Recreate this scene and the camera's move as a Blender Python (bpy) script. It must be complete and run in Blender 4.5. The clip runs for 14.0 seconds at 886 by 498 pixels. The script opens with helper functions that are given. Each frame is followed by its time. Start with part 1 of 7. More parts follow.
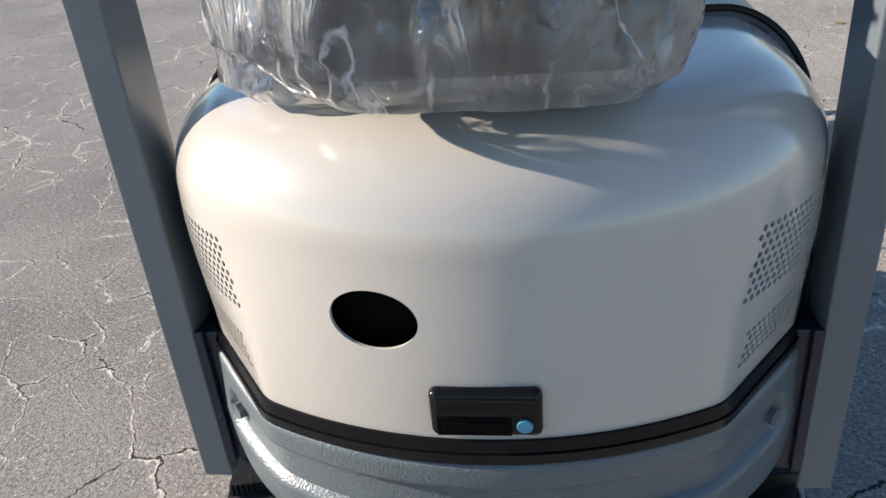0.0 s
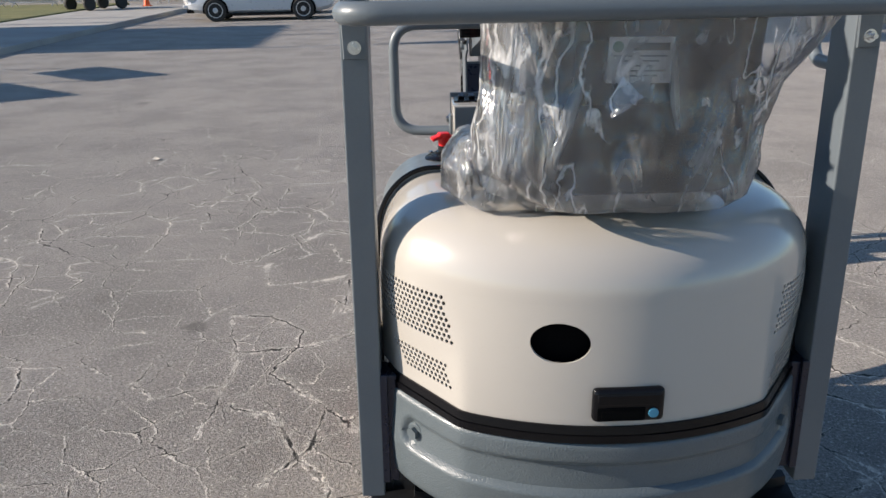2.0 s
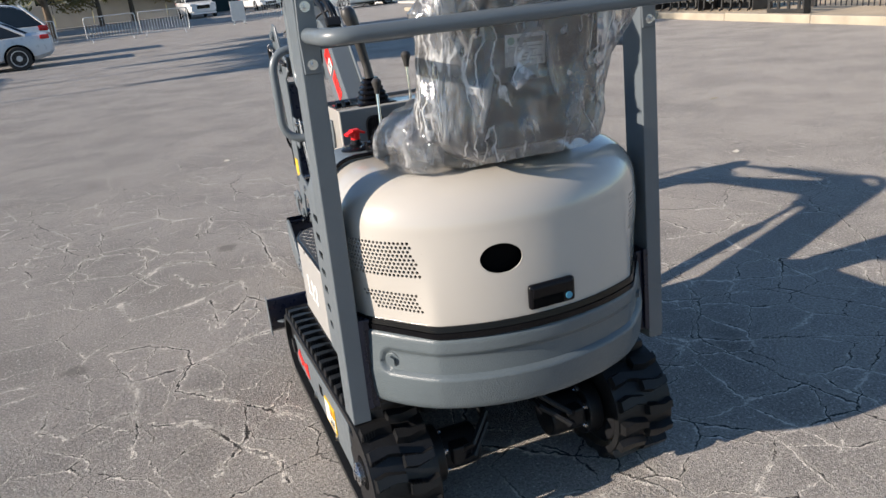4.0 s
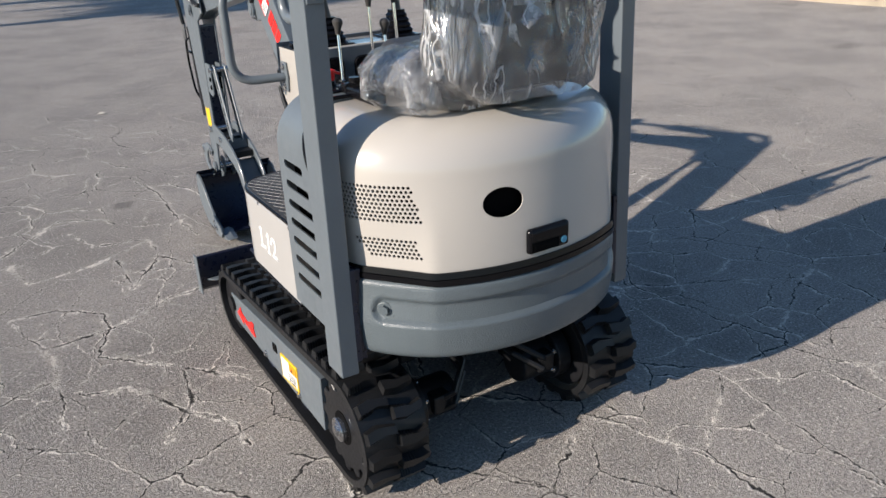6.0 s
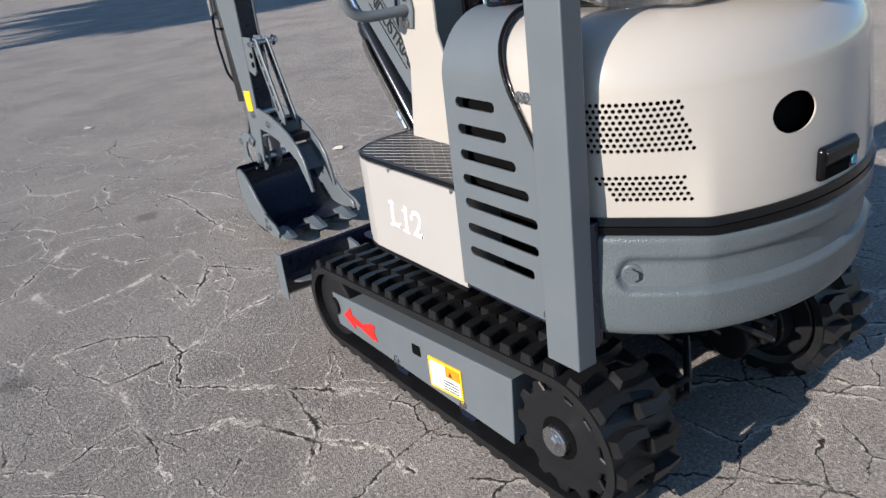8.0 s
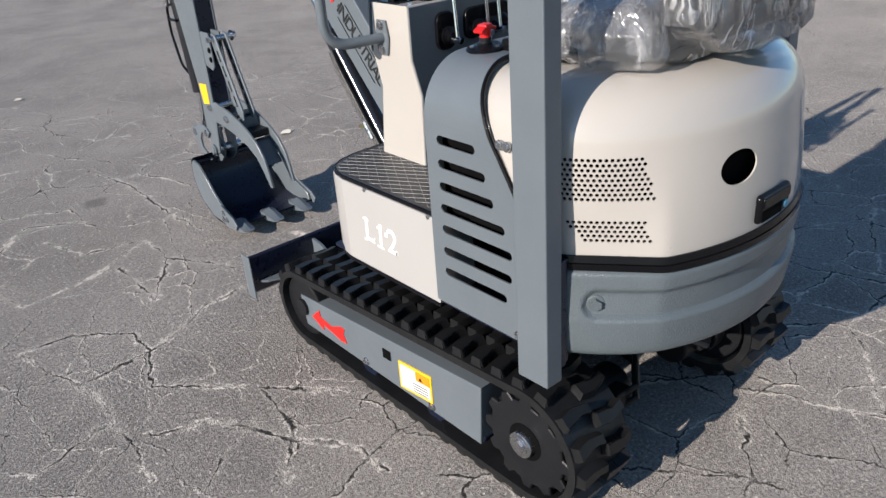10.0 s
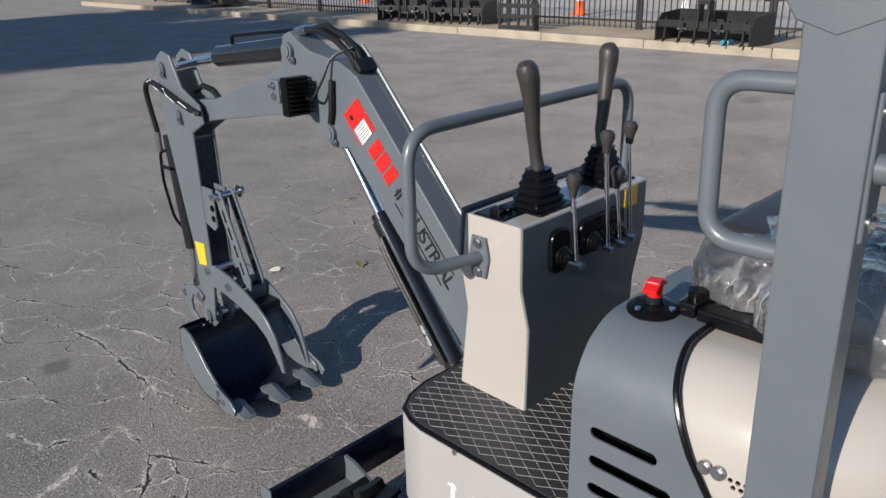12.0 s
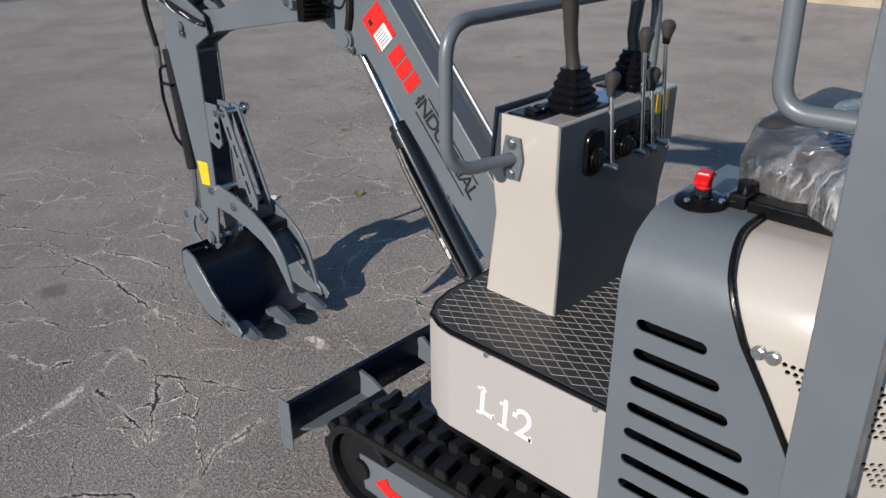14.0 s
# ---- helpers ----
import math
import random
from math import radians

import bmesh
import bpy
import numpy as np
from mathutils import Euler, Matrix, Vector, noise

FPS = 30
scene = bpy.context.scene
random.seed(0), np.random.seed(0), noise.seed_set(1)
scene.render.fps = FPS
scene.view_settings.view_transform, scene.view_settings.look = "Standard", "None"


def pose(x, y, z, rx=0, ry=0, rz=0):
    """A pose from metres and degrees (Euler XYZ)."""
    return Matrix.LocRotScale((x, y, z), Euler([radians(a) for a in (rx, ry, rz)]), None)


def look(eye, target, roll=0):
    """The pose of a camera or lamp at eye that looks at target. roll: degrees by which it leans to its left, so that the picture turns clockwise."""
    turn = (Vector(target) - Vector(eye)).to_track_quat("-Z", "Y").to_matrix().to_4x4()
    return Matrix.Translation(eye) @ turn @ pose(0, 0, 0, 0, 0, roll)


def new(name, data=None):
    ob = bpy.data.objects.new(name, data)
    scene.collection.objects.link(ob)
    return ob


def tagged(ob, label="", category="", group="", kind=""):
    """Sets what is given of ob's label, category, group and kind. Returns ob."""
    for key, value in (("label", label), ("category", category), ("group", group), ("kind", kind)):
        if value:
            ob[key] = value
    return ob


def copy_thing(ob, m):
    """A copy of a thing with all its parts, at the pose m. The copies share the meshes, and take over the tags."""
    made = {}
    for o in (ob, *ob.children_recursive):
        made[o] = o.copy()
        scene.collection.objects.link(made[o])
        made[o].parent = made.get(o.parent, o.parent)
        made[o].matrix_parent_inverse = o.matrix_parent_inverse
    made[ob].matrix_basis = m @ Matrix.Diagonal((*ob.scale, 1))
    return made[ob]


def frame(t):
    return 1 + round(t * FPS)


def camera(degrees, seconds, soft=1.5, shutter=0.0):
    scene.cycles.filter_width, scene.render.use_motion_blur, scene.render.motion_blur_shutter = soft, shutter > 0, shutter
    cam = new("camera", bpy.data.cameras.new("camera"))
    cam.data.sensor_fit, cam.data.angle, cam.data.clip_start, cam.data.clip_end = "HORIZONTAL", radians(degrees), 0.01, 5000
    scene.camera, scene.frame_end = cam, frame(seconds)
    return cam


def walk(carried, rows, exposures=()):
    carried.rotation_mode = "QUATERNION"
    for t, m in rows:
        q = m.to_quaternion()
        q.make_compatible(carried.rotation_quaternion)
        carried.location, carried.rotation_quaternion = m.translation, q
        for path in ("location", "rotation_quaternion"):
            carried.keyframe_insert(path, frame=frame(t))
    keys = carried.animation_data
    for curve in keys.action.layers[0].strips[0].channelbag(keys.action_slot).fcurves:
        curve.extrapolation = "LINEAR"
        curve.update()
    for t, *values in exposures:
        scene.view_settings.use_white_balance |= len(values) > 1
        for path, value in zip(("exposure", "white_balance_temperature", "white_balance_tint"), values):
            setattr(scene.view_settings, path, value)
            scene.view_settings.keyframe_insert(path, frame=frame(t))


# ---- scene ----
cam = camera(60.3, 14.0)
PATH = [
    (0, (0.107, -1.55, 1.385), (-0.161, 0.154, 0.373), -5.6),
    (0.5, (-0.041, -1.804, 1.423), (-0.199, -0.06, 0.458), -5.7),
    (1, (-0.244, -2.044, 1.631), (-0.209, -0.21, 0.834), -5.6),
    (1.5, (-0.33, -2.137, 1.755), (-0.255, -0.218, 1.197), -3.6),
    (2, (-0.328, -2.074, 1.524), (-0.279, -0.201, 0.825), -1.2),
    (2.5, (-0.358, -2.004, 1.492), (-0.177, -0.204, 0.64), -1.8),
    (3, (-0.599, -2.059, 1.503), (-0.255, -0.26, 0.701), -3.4),
    (3.5, (-0.752, -2.185, 1.56), (-0.238, -0.381, 0.867), -5.3),
    (4, (-0.825, -2.47, 1.566), (-0.183, -0.704, 0.881), -5.8),
    (4.2, (-0.845, -2.554, 1.565), (-0.165, -0.806, 0.869), -5.4),
    (6.3, (-1.167, -2.207, 1.514), (-0.206, -0.655, 0.697), -2.9),
    (6.5, (-1.194, -2.143, 1.496), (-0.221, -0.603, 0.669), -3.3),
    (7, (-1.238, -1.875, 1.477), (-0.247, -0.363, 0.621), -4.4),
    (7.5, (-1.357, -1.68, 1.407), (-0.371, -0.142, 0.595), -6.9),
    (7.7, (-1.378, -1.614, 1.282), (-0.376, -0.075, 0.489), -7.1),
    (9.8, (-1.49, -1.592, 1.335), (-0.367, -0.203, 0.435), -4.7),
    (10, (-1.52, -1.602, 1.494), (-0.386, -0.227, 0.588), -4.1),
    (10.5, (-1.471, -1.485, 1.638), (-0.301, -0.098, 0.796), -3.6),
    (11, (-1.394, -1.256, 1.672), (-0.214, 0.152, 0.883), -3.1),
    (11.5, (-1.391, -1.038, 1.696), (-0.16, 0.341, 0.933), -2.8),
    (12, (-1.389, -0.907, 1.698), (-0.083, 0.42, 0.967), -1.5),
    (12.5, (-1.394, -0.898, 1.719), (-0.051, 0.411, 1.024), -0.7),
    (13, (-1.412, -0.892, 1.727), (-0.065, 0.414, 1.034), -0.4),
    (13.5, (-1.444, -0.863, 1.718), (-0.122, 0.442, 0.977), -0.5),
    (14, (-1.477, -0.828, 1.597), (-0.173, 0.421, 0.738), -0.5),
]
walk(cam, [(t, look(eye, target, roll)) for t, eye, target, roll in PATH],
     exposures=[(0, 1.13, 7120, 10), (1.0, 0.96, 7120, 10), (1.5, 0.94, 7120, 10), (2.0, 0.74, 7120, 10), (3.0, 0.82, 7120, 10), (4.2, 0.74, 7120, 10), (6.3, 0.60, 6870, 10), (7.7, 0.56, 6690, 10), (9.8, 0.54, 6690, 10), (10.5, 0.48, 6690, 10), (11.0, 0.32, 6690, 10), (12.0, 0.16, 6690, 10), (12.5, 0.11, 6690, 10), (14.0, 0.10, 6690, 10)])

# ---- light ----
SUN_FROM = Vector((-2.4, -0.075, 1.0)).normalized()
world = bpy.data.worlds.new("sky")
scene.world = world
world.use_nodes = True
wn = world.node_tree
wn.nodes.clear()
sky = wn.nodes.new("ShaderNodeTexSky")
sky.sky_type = "NISHITA"
sky.sun_disc = False
sky.sun_elevation = math.asin(SUN_FROM.z)
sky.sun_rotation = math.atan2(SUN_FROM.x, SUN_FROM.y)
sky.air_density, sky.dust_density, sky.ozone_density = 1.0, 0.10, 4.5
bg = wn.nodes.new("ShaderNodeBackground")
bg.inputs["Strength"].default_value = 0.102
wo = wn.nodes.new("ShaderNodeOutputWorld")
wn.links.new(sky.outputs[0], bg.inputs[0])
wn.links.new(bg.outputs[0], wo.inputs[0])
sun_data = bpy.data.lights.new("sun", "SUN")
sun_data.energy, sun_data.angle, sun_data.color = 5.0, radians(0.55), (1.0, 0.925, 0.868)
sun = new("sun", sun_data)
sun.matrix_world = look(SUN_FROM * 60, (0, 0, 0))


# ---- materials ----
def mat(name, base, rough=0.5, metal=0.0, second=None, scale=8.0, amount=0.5, fine=0.0, fine_scale=250.0, bump=0.0, bump_scale=120.0, coat=0.0, spots=None, rough_var=0.12):
    """A procedural surface: base colour mottled toward second at two scales, roughness variation and fine relief."""
    m = bpy.data.materials.new(name)
    m.use_nodes = True
    nt = m.node_tree
    b = nt.nodes["Principled BSDF"]
    b.inputs["Metallic"].default_value = metal
    b.inputs["Coat Weight"].default_value = coat
    b.inputs["Coat Roughness"].default_value = 0.08
    tc = nt.nodes.new("ShaderNodeTexCoord")

    def noise_tex(s, detail=4.0):
        n = nt.nodes.new("ShaderNodeTexNoise")
        n.inputs["Scale"].default_value, n.inputs["Detail"].default_value = s, detail
        nt.links.new(tc.outputs["Object"], n.inputs["Vector"])
        return n

    second = second or tuple(c * 0.8 for c in base)
    big = noise_tex(scale)
    ramp = nt.nodes.new("ShaderNodeMapRange")
    ramp.inputs[1].default_value, ramp.inputs[2].default_value = 0.35, 0.72
    ramp.inputs[3].default_value, ramp.inputs[4].default_value = 0.0, amount
    nt.links.new(big.outputs["Fac"], ramp.inputs[0])
    mix = nt.nodes.new("ShaderNodeMix")
    mix.data_type = "RGBA"
    mix.inputs[6].default_value, mix.inputs[7].default_value = (*base, 1), (*second, 1)
    nt.links.new(ramp.outputs[0], mix.inputs[0])
    col = mix.outputs[2]
    small = noise_tex(fine_scale, 2.0)
    if fine:
        mr = nt.nodes.new("ShaderNodeMapRange")
        mr.inputs[3].default_value, mr.inputs[4].default_value = 1 - fine, 1 + fine
        nt.links.new(small.outputs["Fac"], mr.inputs[0])
        mul = nt.nodes.new("ShaderNodeVectorMath")
        mul.operation = "SCALE"
        nt.links.new(col, mul.inputs[0])
        nt.links.new(mr.outputs[0], mul.inputs["Scale"])
        col = mul.outputs[0]
    nt.links.new(col, b.inputs["Base Color"])
    rr = nt.nodes.new("ShaderNodeMapRange")
    rr.inputs[3].default_value, rr.inputs[4].default_value = max(0.02, rough - rough_var), min(1.0, rough + rough_var)
    mid = noise_tex(scale * 5)
    nt.links.new(mid.outputs["Fac"], rr.inputs[0])
    nt.links.new(rr.outputs[0], b.inputs["Roughness"])
    if bump:
        bt = noise_tex(bump_scale, 3.0)
        bn = nt.nodes.new("ShaderNodeBump")
        bn.inputs["Strength"].default_value, bn.inputs["Distance"].default_value = 1.0, bump
        nt.links.new(bt.outputs["Fac"], bn.inputs["Height"])
        nt.links.new(bn.outputs[0], b.inputs["Normal"])
    return m


M = {}
M["cream"] = mat("cream_paint", (0.435, 0.408, 0.370), 0.24, second=(0.415, 0.390, 0.352), scale=3, amount=0.5, bump=0.00005, bump_scale=200, coat=0.8, rough_var=0.02)
M["grey"] = mat("slate_paint", (0.116, 0.137, 0.152), 0.36, second=(0.100, 0.119, 0.134), scale=6, amount=0.7, fine=0.05, bump=0.00012, bump_scale=220, coat=0.15)
M["cast"] = mat("cast_slate_paint", (0.098, 0.119, 0.130), 0.36, second=(0.086, 0.107, 0.116), scale=9, amount=0.7, fine=0.12, fine_scale=240, bump=0.0013, bump_scale=260, coat=0.1)
M["navy"] = mat("dark_navy", (0.007, 0.010, 0.024), 0.30, second=(0.011, 0.015, 0.031), scale=9, amount=0.7, bump=0.0004, bump_scale=160)
M["rubber"] = mat("black_rubber", (0.0075, 0.008, 0.009), 0.42, second=(0.018, 0.018, 0.0185), scale=14, amount=0.55, fine=0.2, bump=0.0006, bump_scale=180)
M["black"] = mat("black_plastic", (0.004, 0.004, 0.005), 0.20, second=(0.008, 0.008, 0.009), scale=12, amount=0.6, bump=0.0002, bump_scale=400)
# near-black under any light: paints the shade inside hollows and openings
M["void"] = mat("black_for_shaded_hollows", (0.002, 0.002, 0.0022), 0.9, second=(0.004, 0.004, 0.004), scale=9)
M["iron"] = mat("dark_oiled_iron", (0.007, 0.0075, 0.009), 0.42, second=(0.012, 0.012, 0.013), scale=18, amount=0.6, bump=0.0004, bump_scale=150)
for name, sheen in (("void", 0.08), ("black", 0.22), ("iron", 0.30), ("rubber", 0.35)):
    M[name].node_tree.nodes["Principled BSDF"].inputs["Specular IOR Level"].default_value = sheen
M["grip"] = mat("grip_rubber", (0.035, 0.033, 0.031), 0.42, second=(0.05, 0.046, 0.042), scale=20, amount=0.6, bump=0.0003, bump_scale=500)
M["steel"] = mat("zinc_steel", (0.62, 0.63, 0.64), 0.24, 1.0, second=(0.5, 0.5, 0.5), scale=30, amount=0.6)
M["chrome"] = mat("chromed_rod", (0.82, 0.83, 0.84), 0.08, 1.0, second=(0.75, 0.75, 0.76), scale=20, rough_var=0.04)
M["red"] = mat("red_plastic", (0.72, 0.012, 0.012), 0.35, second=(0.6, 0.01, 0.012), scale=10)
M["decal_red"] = mat("red_vinyl", (0.78, 0.018, 0.015), 0.4, second=(0.7, 0.014, 0.012), scale=10)
M["decal_white"] = mat("white_vinyl", (0.8, 0.8, 0.79), 0.4, second=(0.72, 0.72, 0.71), scale=10)
M["decal_yellow"] = mat("yellow_vinyl", (0.82, 0.50, 0.02), 0.4, second=(0.75, 0.44, 0.02), scale=10)
M["decal_orange"] = mat("orange_vinyl", (0.85, 0.27, 0.015), 0.4, second=(0.8, 0.24, 0.012), scale=10)
M["ink"] = mat("black_ink", (0.012, 0.012, 0.012), 0.5, second=(0.02, 0.02, 0.02))
M["blue"] = mat("blue_film", (0.05, 0.25, 0.38), 0.3, second=(0.04, 0.2, 0.33), scale=60)
M["vinyl"] = mat("black_vinyl", (0.03, 0.03, 0.031), 0.45, second=(0.04, 0.04, 0.04), scale=15, bump=0.0004, bump_scale=260)
M["thread"] = mat("pale_thread", (0.34, 0.335, 0.32), 0.8, second=(0.24, 0.235, 0.22), scale=60)
M["green_ink"] = mat("green_ink", (0.05, 0.22, 0.12), 0.4, second=(0.04, 0.18, 0.10), scale=40)
M["pale"] = mat("pale_grey_paint", (0.37, 0.36, 0.345), 0.40, second=(0.345, 0.335, 0.32), scale=3, amount=0.6, bump=0.0002, bump_scale=300, coat=0.35, rough_var=0.06)
M["gloss"] = mat("gloss_black_paint", (0.010, 0.011, 0.014), 0.14, second=(0.014, 0.015, 0.018), scale=8, coat=0.6, rough_var=0.05)


# ---- building tools ----
def mesh_of(name, bm, material, smooth=True, angle=35):
    me = bpy.data.meshes.new(name)
    bmesh.ops.recalc_face_normals(bm, faces=bm.faces[:])
    bm.edges.index_update()
    hard = []
    if smooth and len(bm.edges) < 40000:   # a large flat face keeps its flat shading beside a narrow bevel
        for e in bm.edges:
            if len(e.link_faces) == 2:
                small, large = sorted(f.calc_area() for f in e.link_faces)
                if large > 5 * small and e.calc_face_angle(0.0) > 0.15:
                    hard.append(e.index)
    bm.to_mesh(me)
    bm.free()
    for one in material if isinstance(material, (list, tuple)) else [material]:
        me.materials.append(one)
    if smooth:
        me.polygons.foreach_set("use_smooth", [True] * len(me.polygons))
        me.set_sharp_from_angle(angle=radians(angle))
        for k in hard:
            me.edges[k].use_edge_sharp = True
    return me


def part(name, bm, material, parent=None, label="", m=None, smooth=True, angle=35):
    ob = new(name, mesh_of(name, bm, material, smooth, angle))
    if parent:
        ob.parent = parent
    if m is not None:
        ob.matrix_basis = m
    if label:
        tagged(ob, label)
    return ob


def thing(name, m, label, category, group="", kind=""):
    ob = new(name)
    ob.empty_display_size = 0.2
    ob.matrix_basis = m
    return tagged(ob, label, category, group, kind)


def join(*bms):
    out = bmesh.new()
    for b in bms:
        me = bpy.data.meshes.new("tmp")
        b.to_mesh(me)
        b.free()
        out.from_mesh(me)
        bpy.data.meshes.remove(me)
    return out


def moved(bm, m):
    bmesh.ops.transform(bm, matrix=m, verts=bm.verts)
    return bm


def box(lo, hi, bevel=0.0, seg=2):
    bm = bmesh.new()
    c = [(a + b) / 2 for a, b in zip(lo, hi)]
    s = [abs(b - a) for a, b in zip(lo, hi)]
    bmesh.ops.create_cube(bm, size=1, matrix=Matrix.Translation(c) @ Matrix.Diagonal((*s, 1)))
    if bevel:
        bmesh.ops.bevel(bm, geom=bm.edges[:], offset=bevel, segments=seg, profile=0.5, affect="EDGES")
    return bm


def prism(points, axis, lo, hi, bevel=0.0, seg=1):
    """A flat outline, drawn in the two other axes (in x, y, z order), thickened along axis from lo to hi."""
    bm = bmesh.new()
    def at(p, d):
        return {"x": (d, p[0], p[1]), "y": (p[0], d, p[1]), "z": (p[0], p[1], d)}[axis]
    a = [bm.verts.new(at(p, lo)) for p in points]
    b = [bm.verts.new(at(p, hi)) for p in points]
    caps = [bm.faces.new(a), bm.faces.new(b[::-1])]
    n = len(points)
    for i in range(n):
        bm.faces.new((a[i], b[i], b[(i + 1) % n], a[(i + 1) % n]))
    bmesh.ops.recalc_face_normals(bm, faces=bm.faces[:])
    if bevel:
        rim = list({e for f in caps for e in f.edges})
        bmesh.ops.bevel(bm, geom=rim, offset=bevel, segments=seg, profile=0.5, affect="EDGES")
    return bm


def cyl(p0, p1, r, r2=None, n=20, bevel=0.0):
    p0, p1 = Vector(p0), Vector(p1)
    d = p1 - p0
    bm = bmesh.new()
    m = Matrix.Translation((p0 + p1) / 2) @ d.to_track_quat("Z", "Y").to_matrix().to_4x4()
    bmesh.ops.create_cone(bm, cap_ends=True, segments=n, radius1=r, radius2=r if r2 is None else r2, depth=d.length, matrix=m)
    if bevel:
        rim = [e for e in bm.edges if len(e.link_faces) == 2 and any(len(f.verts) > 4 for f in e.link_faces)]
        bmesh.ops.bevel(bm, geom=rim, offset=bevel, segments=2, profile=0.5, affect="EDGES")
    return bm


def lathe(profile, m=None, n=24):
    """Turns (radius, height) pairs round z."""
    bm = bmesh.new()
    rings = []
    for r, h in profile:
        if r < 1e-5:
            rings.append([bm.verts.new((0, 0, h))])
        else:
            rings.append([bm.verts.new((r * math.cos(6.28318530718 * k / n), r * math.sin(6.28318530718 * k / n), h)) for k in range(n)])
    for a, b in zip(rings, rings[1:]):
        for k in range(n):
            q = [a[k % len(a)], a[(k + 1) % len(a)], b[(k + 1) % len(b)], b[k % len(b)]]
            q = list(dict.fromkeys(q))
            if len(q) > 2:
                bm.faces.new(q)
    for ring in (rings[0], rings[-1]):
        if len(ring) > 2:
            bm.faces.new(ring)
    return moved(bm, m) if m is not None else bm


def fillet(points, r, seg=6, closed=False):
    """Rounds the corners of a polyline."""
    pts = [Vector(p) for p in points]
    n = len(pts)
    out = []
    for i, p in enumerate(pts):
        if not closed and i in (0, n - 1):
            out.append(p)
            continue
        a, b = pts[i - 1], pts[(i + 1) % n]
        u, v = (a - p), (b - p)
        rr = min(r, u.length * 0.49, v.length * 0.49)
        s, e = p + u.normalized() * rr, p + v.normalized() * rr
        for k in range(seg + 1):
            t = k / seg
            out.append(s * (1 - t) ** 2 + p * 2 * t * (1 - t) + e * t * t)
    return out


def sweep(points, r, n=12, closed=False, caps=True, flat=1.0):
    """A round bar along points; r may be a list."""
    pts = [Vector(p) for p in points]
    bm = bmesh.new()
    cnt = len(pts)
    rs = r if isinstance(r, (list, tuple)) else [r] * cnt
    rings, up = [], None
    for i, p in enumerate(pts):
        a = pts[i - 1] if (i or closed) else p
        b = pts[(i + 1) % cnt] if (i < cnt - 1 or closed) else p
        d = (b - a).normalized()
        if up is None:
            up = d.orthogonal().normalized()
        up = (up - d * up.dot(d)).normalized()
        side = d.cross(up)
        rings.append([bm.verts.new(p + (up * math.cos(6.28318530718 * k / n) + side * math.sin(6.28318530718 * k / n) * flat) * rs[i]) for k in range(n)])
    pairs = list(zip(rings, rings[1:])) + ([(rings[-1], rings[0])] if closed else [])
    for a, b in pairs:
        for k in range(n):
            bm.faces.new((a[k], a[(k + 1) % n], b[(k + 1) % n], b[k]))
    if caps and not closed:
        bm.faces.new(rings[0])
        bm.faces.new(rings[-1])
    return bm


def bolt(p, d, r=0.011, h=0.008, washer=True, stud=0.0):
    """A hex bolt head at p that points along d."""
    d = Vector(d).normalized()
    p = Vector(p)
    bms = [cyl(p, p + d * h, r, n=6)]
    if washer:
        bms.append(cyl(p - d * 0.0005, p + d * 0.0022, r * 1.45, n=18))
    if stud:
        bms.append(cyl(p + d * h, p + d * (h + stud), r * 0.55, n=10))
    return join(*bms)


def lettering(name, body, size, m, material, parent=None, label="", depth=0.0004, bold=0.0, spacing=1.0, kind=""):
    """Raised letters in the built-in font, baked to a mesh."""
    cu = bpy.data.curves.new(name, "FONT")
    cu.body, cu.size, cu.extrude, cu.offset, cu.space_character = body, size, depth, bold, spacing
    cu.align_x, cu.align_y = "CENTER", "CENTER"
    tmp = new("tmp", cu)
    bpy.context.view_layer.update()
    me = bpy.data.meshes.new_from_object(tmp.evaluated_get(bpy.context.evaluated_depsgraph_get()))
    bpy.data.objects.remove(tmp)
    bpy.data.curves.remove(cu)
    me.materials.clear()
    me.materials.append(material)
    ob = new(name, me)
    if parent:
        ob.parent = parent
    ob.matrix_basis = m
    if label:
        tagged(ob, label)
    return ob


def side_text(y, z, tilt=0.0, x=0.0):
    """A pose on a face that looks towards -x: text runs towards -y, tilted by degrees."""
    return Matrix.Translation((x, y, z)) @ pose(0, 0, 0, 90, 0, -90) @ pose(0, 0, 0, 0, 0, tilt)


